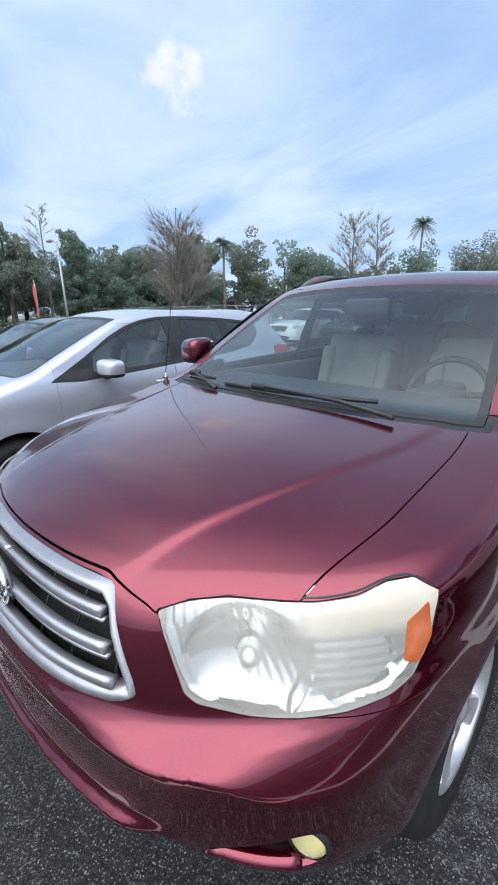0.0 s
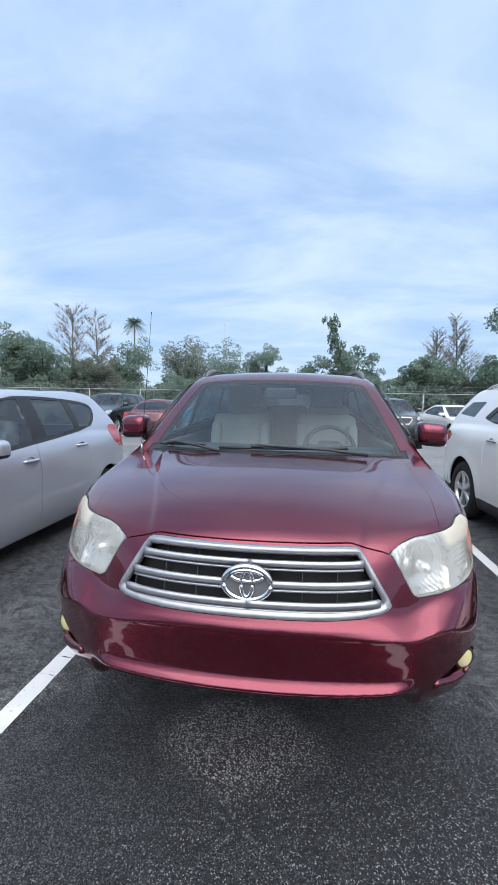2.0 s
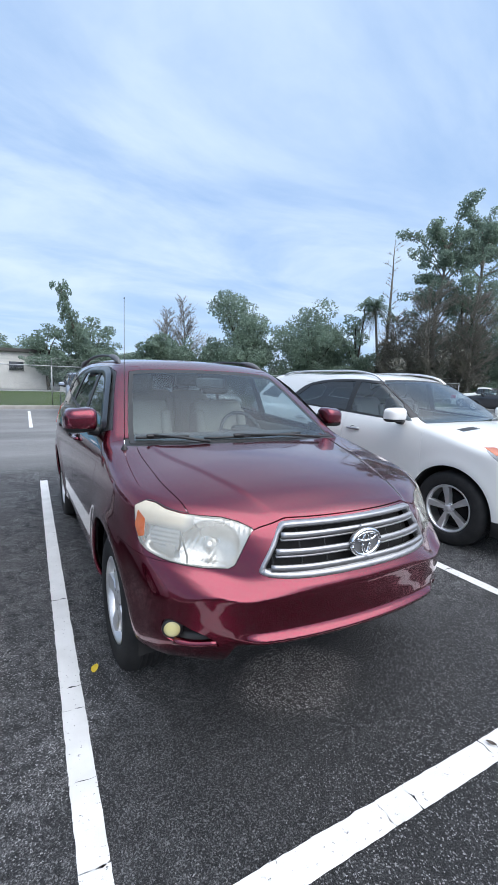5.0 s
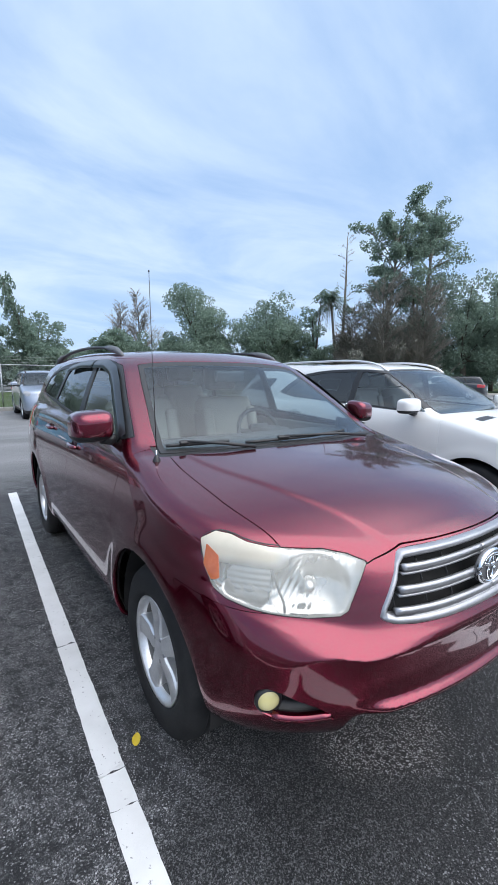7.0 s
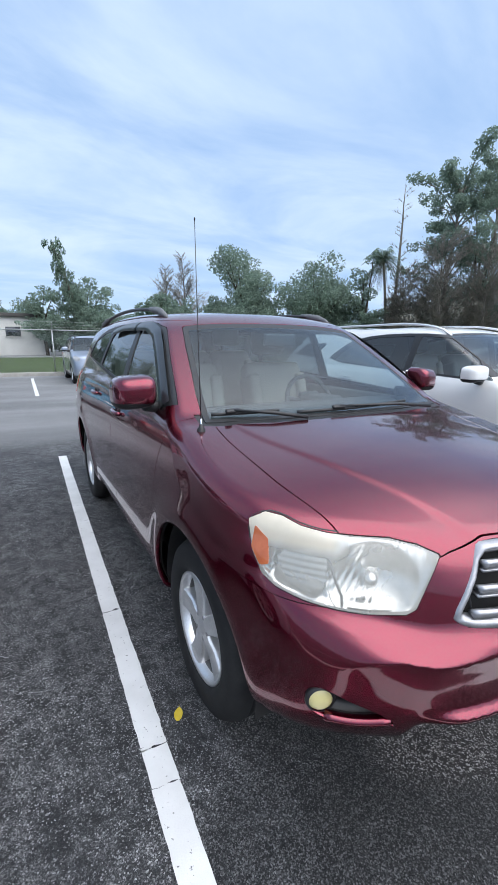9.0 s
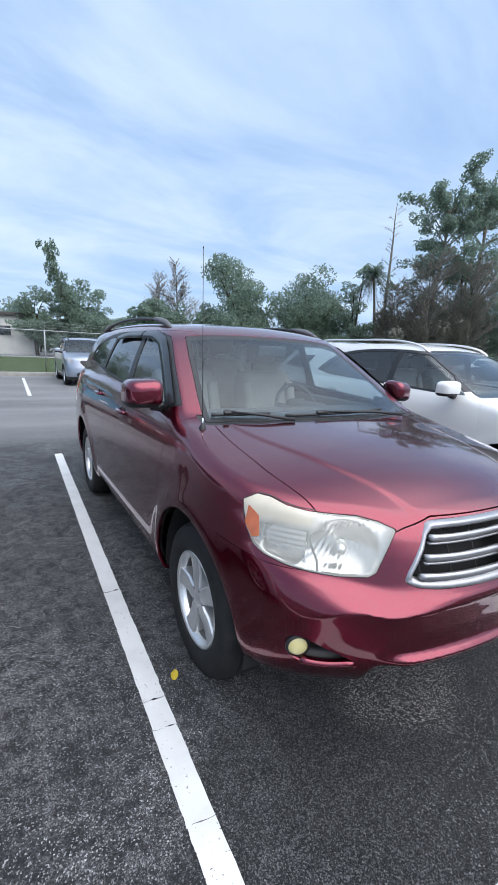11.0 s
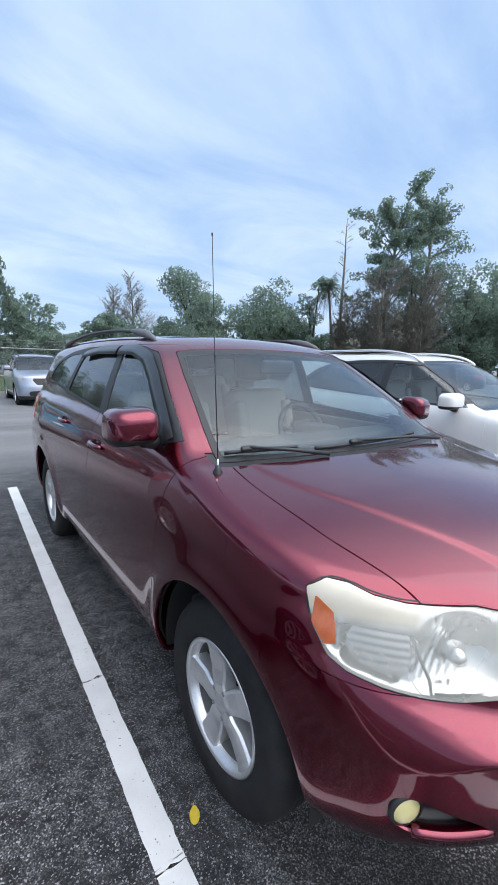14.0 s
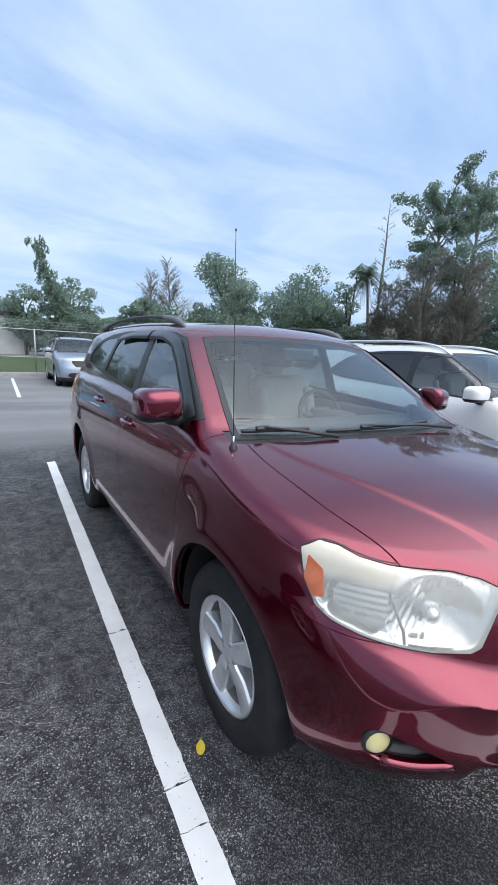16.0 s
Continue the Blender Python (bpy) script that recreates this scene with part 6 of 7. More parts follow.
def far_car(name, label, m, paint_mat, kind, group="far parked cars", chrome=CHROME):
    if kind == "suv":
        S = make_spec(4.65, 0.93, 1.68, 1.02, 1.12, 1.95, 1.12, 4.55, 4.22, (0.90, 3.62, 0.345), 0.355, 0.225)
        windows = [[(1.35, 1.15), (1.66, 1.40), (1.95, 1.545), (2.28, 1.56), (2.28, 1.18)], [(2.36, 1.18), (2.36, 1.56), (3.1, 1.54), (3.3, 1.22)], [(3.4, 1.23), (3.25, 1.53), (3.8, 1.48), (3.95, 1.28)]]
        trim = [(1.22, 1.12), (1.62, 1.43), (1.95, 1.58), (2.4, 1.595), (3.2, 1.575), (3.85, 1.51), (4.05, 1.27), (2.4, 1.15)]
    elif kind == "sedan":
        S = make_spec(4.75, 0.90, 1.44, 0.86, 1.18, 2.08, 0.95, 4.02, 3.30, (0.92, 3.65, 0.32), 0.325, 0.21, rear_deck=1.0)
        windows = [[(1.55, 0.97), (1.9, 1.18), (2.2, 1.32), (2.45, 1.34), (2.45, 1.0)], [(2.53, 1.0), (2.53, 1.34), (3.0, 1.31), (3.35, 1.17), (3.5, 1.03)]]
        trim = [(1.45, 0.945), (1.9, 1.21), (2.2, 1.355), (2.5, 1.37), (3.05, 1.34), (3.45, 1.19), (3.7, 1.02), (2.5, 0.975)]
    else:
        S = make_spec(5.2, 0.93, 1.75, 1.05, 1.35, 2.05, 1.13, 3.25, 3.10, (0.95, 4.15, 0.36), 0.365, 0.225, rear_deck=1.10, bed=(3.42, 5.08))
        windows = [[(1.55, 1.15), (1.85, 1.42), (2.1, 1.58), (2.5, 1.60), (2.5, 1.18)], [(2.6, 1.18), (2.6, 1.60), (3.0, 1.58), (3.1, 1.2)]]
        trim = [(1.42, 1.12), (1.8, 1.43), (2.1, 1.61), (2.5, 1.63), (3.05, 1.61), (3.18, 1.16), (2.5, 1.14)]
    car = thing(name, label, "truck" if kind == "pickup" else "car", m, group)
    W, h = S["W"], S["deck"](np.array([0.25]))[0]
    lamp = corner_outline([(0.62, h - 0.22), (0.64, h - 0.10), (0.78, h - 0.05), (0.98, h - 0.03), (0.92, h - 0.14), (0.78, h - 0.23)], 1.0, 1)
    tail = rear_outline([(W - 0.30, S["belt"] - 0.22), (W - 0.30, S["belt"] - 0.03), (W + 0.1, S["belt"]), (W + 0.1, S["belt"] - 0.24)] if kind != "pickup" else [(W - 0.13, 0.72), (W - 0.13, 1.06), (W + 0.1, 1.06), (W + 0.1, 0.72)], S["length"] - 0.6, 1)
    cuts = glass_cuts(S, windows, trim)
    grille = [(-0.3, h - 0.38), (0.36, h - 0.38), (0.50, h - 0.20), (0.46, h - 0.10), (-0.3, h - 0.09)]
    cuts += [("headlamp", lamp, CLEAR_LENS, False, 0.003, 0.02, 0.0, "clear headlamp"),
             ("front_grille", lambda x, y, z: front_outline(grille, 0.6, 0)(x, y, z) + 0.035, BLACK_PLASTIC, True, 0.0, 0.02, -0.008, "black grille"),
             ("grille_frame", front_outline(grille, 0.6, 0), chrome, True, 0.0, 0.02, 0.006, "chrome grille frame"),
             ("lower_intake", front_outline([(-0.3, 0.30), (0.55, 0.32), (0.60, 0.44), (0.50, 0.50), (-0.3, 0.50)], 0.6, 1), BLACK_PLASTIC, True, 0.002, 0.02, -0.008, "black lower intake"),
             ("tail_lamp", tail, TAIL_RED, False, 0.002, 0.02, 0.004, "red tail lamp"),
             ("number_plate", rear_outline([(-0.2, 0.70), (0.15, 0.70), (0.15, 0.79), (-0.2, 0.79)], S["length"] - 0.5, 0), PLATE, True, 0.002, 0.01, 0.004, "plain pale plate")]
    if kind == "pickup":
        cuts += [("rear_bumper", lambda x, y, z: np.maximum(S["length"] - 0.25 - y, z - 0.60), CHROME, True, 0.004, 0.02, 0.01, "chrome rear bumper"),
                 ("tailgate", lambda x, y, z: np.maximum.reduce([S["length"] - 0.2 - y, 0.63 - z, np.abs(x) - W + 0.15]), paint_mat, True, 0.004, 0.02, 0.0, "")]
    else:
        cuts += [("sill_cladding", lambda x, y, z: z - 0.33, BLACK_PLASTIC, True, 0.002, 0.02, 0.002, "black lower trim")]
    finish_car(car, S, cuts, paint_mat, 0.045, False)
    if kind == "suv":
        rails_on(car, S, 2.0, 3.9, 0.58, BLACK_PLASTIC, 0.04)
    return car

# ---- ground ----
def slab(name, x0, x1, y0, y1, z, material, label, category, nx=1, ny=1):
    xs, ys = np.linspace(x0, x1, nx + 1), np.linspace(y0, y1, ny + 1)
    pts = [(x, y, z) for y in ys for x in xs]
    faces = [(j * (nx + 1) + i, j * (nx + 1) + i + 1, (j + 1) * (nx + 1) + i + 1, (j + 1) * (nx + 1) + i) for j in range(ny) for i in range(nx)]
    ob = part(name, (pts, faces), material, None)
    return tagged(ob, label, category, kind="structure")


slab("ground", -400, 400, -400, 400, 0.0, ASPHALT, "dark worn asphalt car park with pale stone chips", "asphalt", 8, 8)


def stripe(x0, y0, x1, y1, wide=0.098, seed=1, z=0.004):
    """A painted stall line with ragged edges and fine cross cracks, a few millimetres proud."""
    rnd = np.random.RandomState(seed)
    a, b = np.array((x0, y0)), np.array((x1, y1))
    ln = np.linalg.norm(b - a)
    d = (b - a) / ln
    s = np.array((-d[1], d[0]))
    cracks = np.sort(rnd.uniform(0.2, ln - 0.2, max(int(ln / 0.6), 1)))
    ends = np.r_[0, cracks, ln]
    pts, faces = [], []
    for u0, u1 in zip(ends[:-1], ends[1:]):
        k = max(int((u1 - u0) / 0.03), 2)
        us = np.linspace(u0 + 0.0015, u1 - 0.0015, k)
        base = len(pts)
        for n, u in enumerate(us):
            for m in range(5):
                w = (m / 4 - 0.5) * wide
                edge = rnd.normal(0, 0.0012) if m in (0, 4) else 0
                skew = (rnd.normal(0, 0.004) if n in (0, k - 1) else 0)
                q = a + d * (u + skew) + s * (w + edge)
                pts.append((q[0], q[1], z))
        faces += [(base + i * 5 + j, base + i * 5 + j + 1, base + (i + 1) * 5 + j + 1, base + (i + 1) * 5 + j) for i in range(k - 1) for j in range(4)]
    faces = [f[::-1] for f in faces]
    ob = part("stall_line", (pts, faces), LINE, None)
    return tagged(ob, "white painted stall line with cracks on the asphalt", "parking line", "stall lines", "structure")


stripe(-1.16, -2.6, -1.04, 5.43, seed=1)
stripe(1.89, -2.6, 1.91, 5.41, seed=2)
stripe(-4.2, -0.378, 4.9, -0.378, 0.105, seed=3, z=0.008)

# ---- kerb, grass, fence ----
slab("grass_strip", -140, 140, 20.0, 42.0, 0.06, GRASS, "mown green grass strip beyond the kerb", "grass", 4, 2)
for x0 in range(-60, 61, 12):
    kb = part("kerb", box((11.98, 0.16, 0.22), (x0, 19.88, 0.05), 0.02), CONCRETE, None)
    tagged(kb, "pale concrete kerb along the car park edge", "kerb", "kerb stones", "structure")
for x0, y0, y1 in ((-9.85, 13.0, 18.6), (-6.9, 12.7, 18.6), (-4.0, 12.4, 18.6), (-1.08, 12.4, 18.6), (1.90, 12.6, 18.6), (5.1, 12.6, 18.6), (8.2, 12.6, 18.6), (4.85, -2.5, 5.4), (-4.05, -2.5, 5.4)):
    stripe(x0, y0, x0 + 0.03, y1, seed=int(abs(x0) * 10))


def fence():
    """Galvanised chain-link with posts, rails and three strands of wire on top."""
    root = thing("fence", "galvanised chain-link fence topped with strands of wire", "fence", pose(0, 21.2, 0))
    x0, x1, high = -66.0, 30.0, 1.95
    for n in range(int((x1 - x0) / 3) + 1):
        x = x0 + 3 * n
        part("post", tube([(x, 0, -0.05), (x, 0, high + 0.05)], 0.032, 10), GALVANISED, root)
        part("wire_arm", tube([(x, 0, high), (x, -0.22, high + 0.36)], 0.016, 6), GALVANISED, root)
    part("top_rail", tube([(x0, 0, high), (x1, 0, high)], 0.022, 8), GALVANISED, root)
    part("mid_rail", tube([(x0, 0, 0.75), (x1, 0, 0.75)], 0.018, 8), GALVANISED, root)
    for k in range(3):
        f = (k + 1) / 3
        part("strand", tube([(x, -0.22 * f, high + 0.36 * f - 0.01 * math.sin(x)) for x in np.arange(x0, x1, 1.5)], 0.004, 5), GALVANISED, root)
    pts, faces = [], []
    for lean in (1, -1):
        for x in np.arange(x0, x1 - high, 0.065):
            a, b = (x, x + high) if lean > 0 else (x + high, x)
            i = len(pts)
            for dx, dy in ((-0.0022, 0.001), (0.0022, 0.001), (0, -0.002)):
                pts += [(a + dx, dy, 0.05), (b + dx, dy, high)]
            faces += [(i, i + 2, i + 3, i + 1), (i + 2, i + 4, i + 5, i + 3), (i + 4, i, i + 1, i + 5)]
    tagged(part("chain_link", (pts, faces), GALVANISED, root, smooth=False), kind="stuff")


fence()


# ---- trees ----
def leaf_cloud(centres, radii, count, size, rnd, squash=0.8, droop=0.0):
    """Many small folded leaf sprays, thick near the skin of each clump."""
    n = len(centres)
    pick = rnd.choice(n, count, p=np.array(radii) ** 2 / np.sum(np.array(radii) ** 2))
    d = rnd.normal(size=(count, 3))
    d /= np.linalg.norm(d, axis=1)[:, None]
    r = np.array(radii)[pick] * rnd.uniform(0.35, 1.08, count) ** 0.5
    c = np.array(centres)[pick] + d * r[:, None] * (1, 1, squash)
    a, b = rnd.normal(size=(count, 3)), rnd.normal(size=(count, 3))
    a /= np.linalg.norm(a, axis=1)[:, None]
    a[:, 2] -= droop
    b -= (a * b).sum(1)[:, None] * a / (a * a).sum(1)[:, None]
    b /= np.linalg.norm(b, axis=1)[:, None]
    s = size * rnd.uniform(0.5, 1.4, count)[:, None]
    fold = np.cross(a, b) * s * 0.22
    quad = np.stack([c - a * s, c + b * s * 0.45 + fold, c + a * s, c - b * s * 0.45 + fold], 1).reshape(-1, 3)
    idx = np.arange(count)[:, None] * 4
    return quad, np.concatenate([idx + (0, 1, 2), idx + (0, 2, 3)])


def limb(p0, p1, r0, r1, rnd, bends=5, wander=0.06):
    t = np.linspace(0, 1, bends + 1)
    p0, p1 = np.array(p0, float), np.array(p1, float)
    ln = np.linalg.norm(p1 - p0)
    path = p0 + (p1 - p0) * t[:, None] + np.cumsum(rnd.normal(0, wander * ln / bends, (bends + 1, 3)), 0) * t[:, None]
    path[:, 2] += 0.06 * ln * np.sin(np.pi * t)
    return path, r0 + (r1 - r0) * t


def broadleaf(x, y, h, r, seed, leaf=LEAF, density=1.0, low=0.25, bark=BARK, clump=0.30, label="broad green tree with a dense uneven crown", size=0.22, group="trees beyond the fence", gaps=0.8):
    rnd = np.random.RandomState(seed)
    tree = thing("tree", label, "tree", pose(x, y, 0), group)
    fork = h * rnd.uniform(0.22, 0.34)
    trunk, tr = limb((0, 0, -0.1), (rnd.normal(0, 0.3), rnd.normal(0, 0.3), fork), 0.028 * h, 0.02 * h, rnd, 5, 0.05)
    part("trunk", tube(trunk, tr, 9), bark, tree)
    ends, radii = [], []
    count = int(9 + 6 * density)
    for k in range(count):
        a = 2 * math.pi * (k / count) + rnd.uniform(-0.4, 0.4)
        e = rnd.uniform(0.0, 1.0)
        rr = r * (0.85 - 0.55 * e**1.5) * rnd.uniform(0.65, 1.1)
        top = (rr * math.cos(a), rr * math.sin(a), h * (low + (0.93 - low) * (0.04 + 0.96 * e)) * rnd.uniform(0.92, 1.0))
        path, rad = limb(trunk[-1 - (k % 2)], top, 0.012 * h, 0.003 * h, rnd, 5, 0.10)
        part("limb", tube(path, rad, 6), bark, tree)
        for q in (0.55, 0.8, 1.0):
            p = path[min(int(q * 5), 5)] + rnd.normal(0, 0.07 * r, 3)
            ends.append(p)
            radii.append(clump * r * rnd.uniform(0.55, 1.15) * (0.7 + 0.3 * q))
            for _ in range(2):
                o = rnd.normal(0, 0.35 * r * clump * 2, 3)
                ends.append(p + o * (1, 1, 0.7))
                radii.append(clump * r * rnd.uniform(0.3, 0.7))
    n = int(16000 * density * gaps)
    size = size * 0.66
    part("crown", leaf_cloud(ends, radii, n, size, rnd), leaf, tree, smooth=False)
    return tree


def tall_tree(x, y, h, seed, spread=4.0, lean=(0, 0), first=0.42, leaves=15000):
    """A tall open tree: a winding trunk, rising limbs that fork twice, and leaf sprays along the twigs."""
    rnd = np.random.RandomState(seed)
    tree = thing("tree", "tall open tree with long bare limbs and leafy tufts", "tree", pose(x, y, 0), "trees beyond the fence")
    trunk, tr = limb((0, 0, -0.1), (lean[0], lean[1], h * 0.93), 0.016 * h, 0.004 * h, rnd, 10, 0.10)
    part("trunk", tube(trunk, tr, 9), PALE_BARK, tree)
    ends, sizes, twigs = [], [], []
    for k in range(20):
        f = first + (0.97 - first) * (k + rnd.uniform(-1.5, 1.5)) / 20
        base = np.array([np.interp(f * h, trunk[:, 2], trunk[:, i]) for i in range(3)])
        a = k * 2.4 + rnd.uniform(-0.5, 0.5)
        ln = spread * rnd.uniform(0.55, 1.1) * (1.05 - 0.55 * (f - first) / (1 - first))
        path, rad = limb(base, base + np.array((math.cos(a), math.sin(a), rnd.uniform(0.10, 1.3))) * ln, 0.0045 * h, 0.0014 * h, rnd, 6, 0.16)
        part("limb", tube(path, rad, 6), PALE_BARK, tree)
        for q in range(2, 7):
            for _ in range(2):
                d = rnd.normal(0, 1, 3) * (1, 1, 0.6) + np.array((math.cos(a), math.sin(a), 0.5))
                tip = path[q] + d / np.linalg.norm(d) * ln * rnd.uniform(0.15, 0.38)
                twigs.append(tube(limb(path[q], tip, 0.02, 0.008, rnd, 3, 0.1)[0], 0.018, 4))
                for u in (0.55, 1.0):
                    ends.append(path[q] + (tip - path[q]) * u + rnd.normal(0, 0.12, 3))
                    sizes.append(rnd.uniform(0.25, 0.70))
    part("twigs", join(*twigs), PALE_BARK, tree, smooth=False)
    part("crown", leaf_cloud(ends, sizes, leaves, 0.15, rnd, 0.8), LEAF, tree, smooth=False)
    return tree


def bare_tree(x, y, h, r, seed, label="leafless grey-brown tree with fine upright twigs", conical=True, twigs=1.0, bark=PALE_BARK):
    rnd = np.random.RandomState(seed)
    tree = thing("tree", label, "tree", pose(x, y, 0), "trees beyond the fence")
    trunk, tr = limb((0, 0, -0.1), (rnd.normal(0, 0.1 * r), 0, h * 0.97), 0.014 * h, 0.002 * h, rnd, 9, 0.02)
    part("trunk", tube(trunk, tr, 8), bark, tree)
    sticks = []
    n = int(46 * twigs)
    for k in range(n):
        f = 0.14 + 0.84 * (k / n)
        base = np.array([np.interp(f * h, trunk[:, 2], trunk[:, i]) for i in range(3)])
        a = rnd.uniform(0, 2 * math.pi)
        ln = r * (1.15 - f if conical else 0.9 - 0.4 * f) * rnd.uniform(0.6, 1.15)
        tip = base + np.array((math.cos(a) * ln, math.sin(a) * ln, ln * rnd.uniform(0.7, 1.35) if conical else ln * rnd.uniform(0.4, 0.9)))
        path, rad = limb(base, tip, 0.0034 * h * (1.1 - f), 0.009, rnd, 4, 0.08)
        part("limb", tube(path, rad, 5), bark, tree)
        for _ in range(int(24 * twigs)):
            q = rnd.uniform(0.25, 1.0)
            b = path[int(q * 4)]
            d = np.array((math.cos(a), math.sin(a), 0.8)) + rnd.normal(0, 0.55, 3)
            sticks.append((b, b + d * ln * rnd.uniform(0.12, 0.32)))
    s = np.array(sticks)
    w = 0.015
    o = np.array(((w, 0, 0), (-w / 2, w, 0), (-w / 2, -w, 0)))
    pts = np.concatenate([s[:, :1] + o, s[:, 1:] + o * 0.4], 1).reshape(-1, 3)
    i = np.arange(len(s))[:, None] * 6
    faces = np.concatenate([i + f for f in ((0, 1, 4), (0, 4, 3), (1, 2, 5), (1, 5, 4), (2, 0, 3), (2, 3, 5))])
    part("crown", (pts, faces), TWIG, tree, "mass of bare twigs", smooth=False)
    return tree


def palm(x, y, h, r, seed, lean=0.0, skirt=False):
    rnd = np.random.RandomState(seed)
    tree = thing("palm_tree", "palm with a slim bare trunk and a round head of fronds", "tree", pose(x, y, 0), "trees beyond the fence")
    t = np.linspace(0, 1, 9)
    part("trunk", tube(np.stack([lean * t**1.5, 0 * t, (h - r) * t], 1), 0.17 - 0.05 * t, 9), PALE_BARK, tree)
    head = np.array((lean, 0, h - r))
    for k in range(58 if not skirt else 60):
        a, e = rnd.uniform(0, 2 * math.pi), rnd.uniform(-0.75 if not skirt else -1.3, 1.25)
        out = np.array((math.cos(a), math.sin(a), 0))
        u = np.linspace(0, 1, 9)
        ln = r * rnd.uniform(0.85, 1.15)
        spine = head + out * (ln * u * math.cos(e))[:, None] + np.array((0, 0, 1.0)) * (ln * (u * math.sin(e) - 0.50 * u * u))[:, None]
        side = np.cross(out, (0, 0, 1))
        pts, faces = [], []
        for i in range(1, 9):
            for s in (-1, 1):
                for q in (0.0, 0.5):
                    b = spine[i] + (spine[i - 1] - spine[i]) * q
                    tip = b + side * s * 0.40 * r * math.sin(math.pi * (0.15 + 0.8 * u[i])) + np.array((0, 0, -0.12 * r)) + out * 0.12 * r
                    m = len(pts)
                    pts += [b - out * 0.02, b + out * 0.05, tip]
                    faces.append((m, m + 1, m + 2))
        fr = join((np.array(pts), faces), tube(spine, np.linspace(0.025, 0.006, 9), 4))
        part("frond", fr, LEAF if e > -0.5 else LEAF_GREY, tree, smooth=False)
    return tree

# ---- the planting, from the flag side round to the tall trees ----
for n, (x, y, h, r) in enumerate(((-42, 13.5, 10.4, 3.4), (-46, 9, 10, 4.0), (-44, 20.5, 10, 2.6), (-50, 30, 10.6, 3.6), (-45, 27, 9.0, 3.2), (-42, 36, 10.2, 3.8), (-39, 40.5, 10.2, 4.2), (-35, 43.5, 9.8, 4.6), (-32, 46, 9.4, 4.2), (-48, 16.5, 9.4, 3.8), (-50, 22, 9.0, 4.2), (-48, 25.5, 8.6, 4.0), (-47, 31.5, 9.0, 4.2), (-44, 33.5, 8.8, 4.2), (-52, 12, 11, 4.4), (-27.5, 50.5, 8.2, 3.8))):
    broadleaf(x, y, h, r, 10 + n, LEAF if n % 3 else LEAF_PALE, 1.15, 0.12, size=0.24)
bare_tree(-43.5, 17.5, 11.0, 2.6, 31, conical=False)
bare_tree(-36.5, 28.0, 9.4, 5.0, 32, "tall brown leafless tree with a haze of fine twigs", False, 2.3, PALE_BARK)
bare_tree(-39, 30.5, 9.2, 4.6, 33, "tall brown leafless tree with a haze of fine twigs", False, 2.0, PALE_BARK)
for x, y, h in ((-40.5, 33.5, 10.8), (-38, 35.6, 10.4)):
    palm(x, y, h, 1.3, int(h * 10))
bare_tree(-30.4, 51, 12.6, 4.0, 34, conical=False, twigs=1.9)
bare_tree(-27.4, 52.5, 12.0, 3.2, 35, conical=False, twigs=1.8)
broadleaf(-25.0, 55.8, 9.6, 4.6, 41, LEAF, 1.3, 0.10)
palm(-29.2, 68.2, 16.0, 1.9, 42)
broadleaf(-19.6, 66.4, 12.4, 5.4, 43, LEAF_PALE, 1.0, 0.35, gaps=0.75)
broadleaf(-13.5, 66, 9.4, 5.6, 44, LEAF, 1.2, 0.12)
broadleaf(-6.4, 64.8, 10.6, 4.0, 45, LEAF, 1.2, 0.15)
broadleaf(-0.5, 66, 6.4, 5.0, 46, LEAF, 1.0, 0.1)


def mossy_snag(x, y, h, seed):
    """A leaning old tree: a bare twisted top hung with moss above a green crown."""
    tree = broadleaf(x + 1.4, y, h * 0.76, 3.6, seed, LEAF, 1.2, 0.15, label="old tree with a mossy broken top above its green crown")
    rnd = np.random.RandomState(seed)
    path, rad = limb((-0.6, 0, h * 0.25), (-2.5, 0, h * 0.98), 0.26, 0.05, rnd, 7, 0.10)
    part("snag", tube(path, rad, 7), PALE_BARK, tree)
    ends, sizes = [], []
    for p, t in ((np.array([np.interp(t, np.linspace(0, 1, len(path)), path[:, i]) for i in range(3)]), t) for t in np.linspace(0.15, 1, 34)):
        for _ in range(3):
            ends.append(p + rnd.normal(0, 0.55 - 0.35 * t, 3) * (1.3, 1, 0.5) - np.array((0, 0, 0.15)))
            sizes.append((0.55 - 0.33 * t) * rnd.uniform(0.4, 1.2))
    for dx, dz in ((0.7, -0.2), (-0.6, -0.1), (0.9, -0.7), (0.4, 0.2)):
        ends.append(path[-1] + np.array((dx, 0, dz)))
        sizes.append(0.26)
    part("moss", leaf_cloud(ends, sizes, 3200, 0.13, rnd, 1.2, 0.8), LEAF, tree, "grey-green hanging moss", smooth=False)


mossy_snag(3.6, 46.8, 10.8, 51)
broadleaf(1.2, 47.5, 6.8, 2.6, 52, LEAF, 0.7, 0.3, gaps=0.6)
bare_tree(14.8, 51.4, 10.2, 3.0, 53, twigs=2.0)
bare_tree(17.4, 50.8, 11.6, 3.4, 54, twigs=2.0)
for x, y, h, r in ((10.8, 43, 6.3, 3.0), (14.2, 46.4, 6.6, 3.6), (18.4, 47, 6.6, 3.4), (7.6, 50, 4.6, 2.6)):
    broadleaf(x, y, h, r, int(x * 7), LEAF, 1.0, 0.08, size=0.28)
broadleaf(21.5, 43.2, 11.9, 5.0, 61, LEAF, 2.0, 0.15)
broadleaf(28.2, 39.2, 10.8, 5.4, 62, LEAF, 2.2, 0.08)
broadleaf(33.2, 36.8, 11.6, 3.0, 63, LEAF, 1.0, 0.15, gaps=0.7)
broadleaf(31.4, 40.5, 8.6, 3.6, 64, LEAF, 1.2, 0.08)
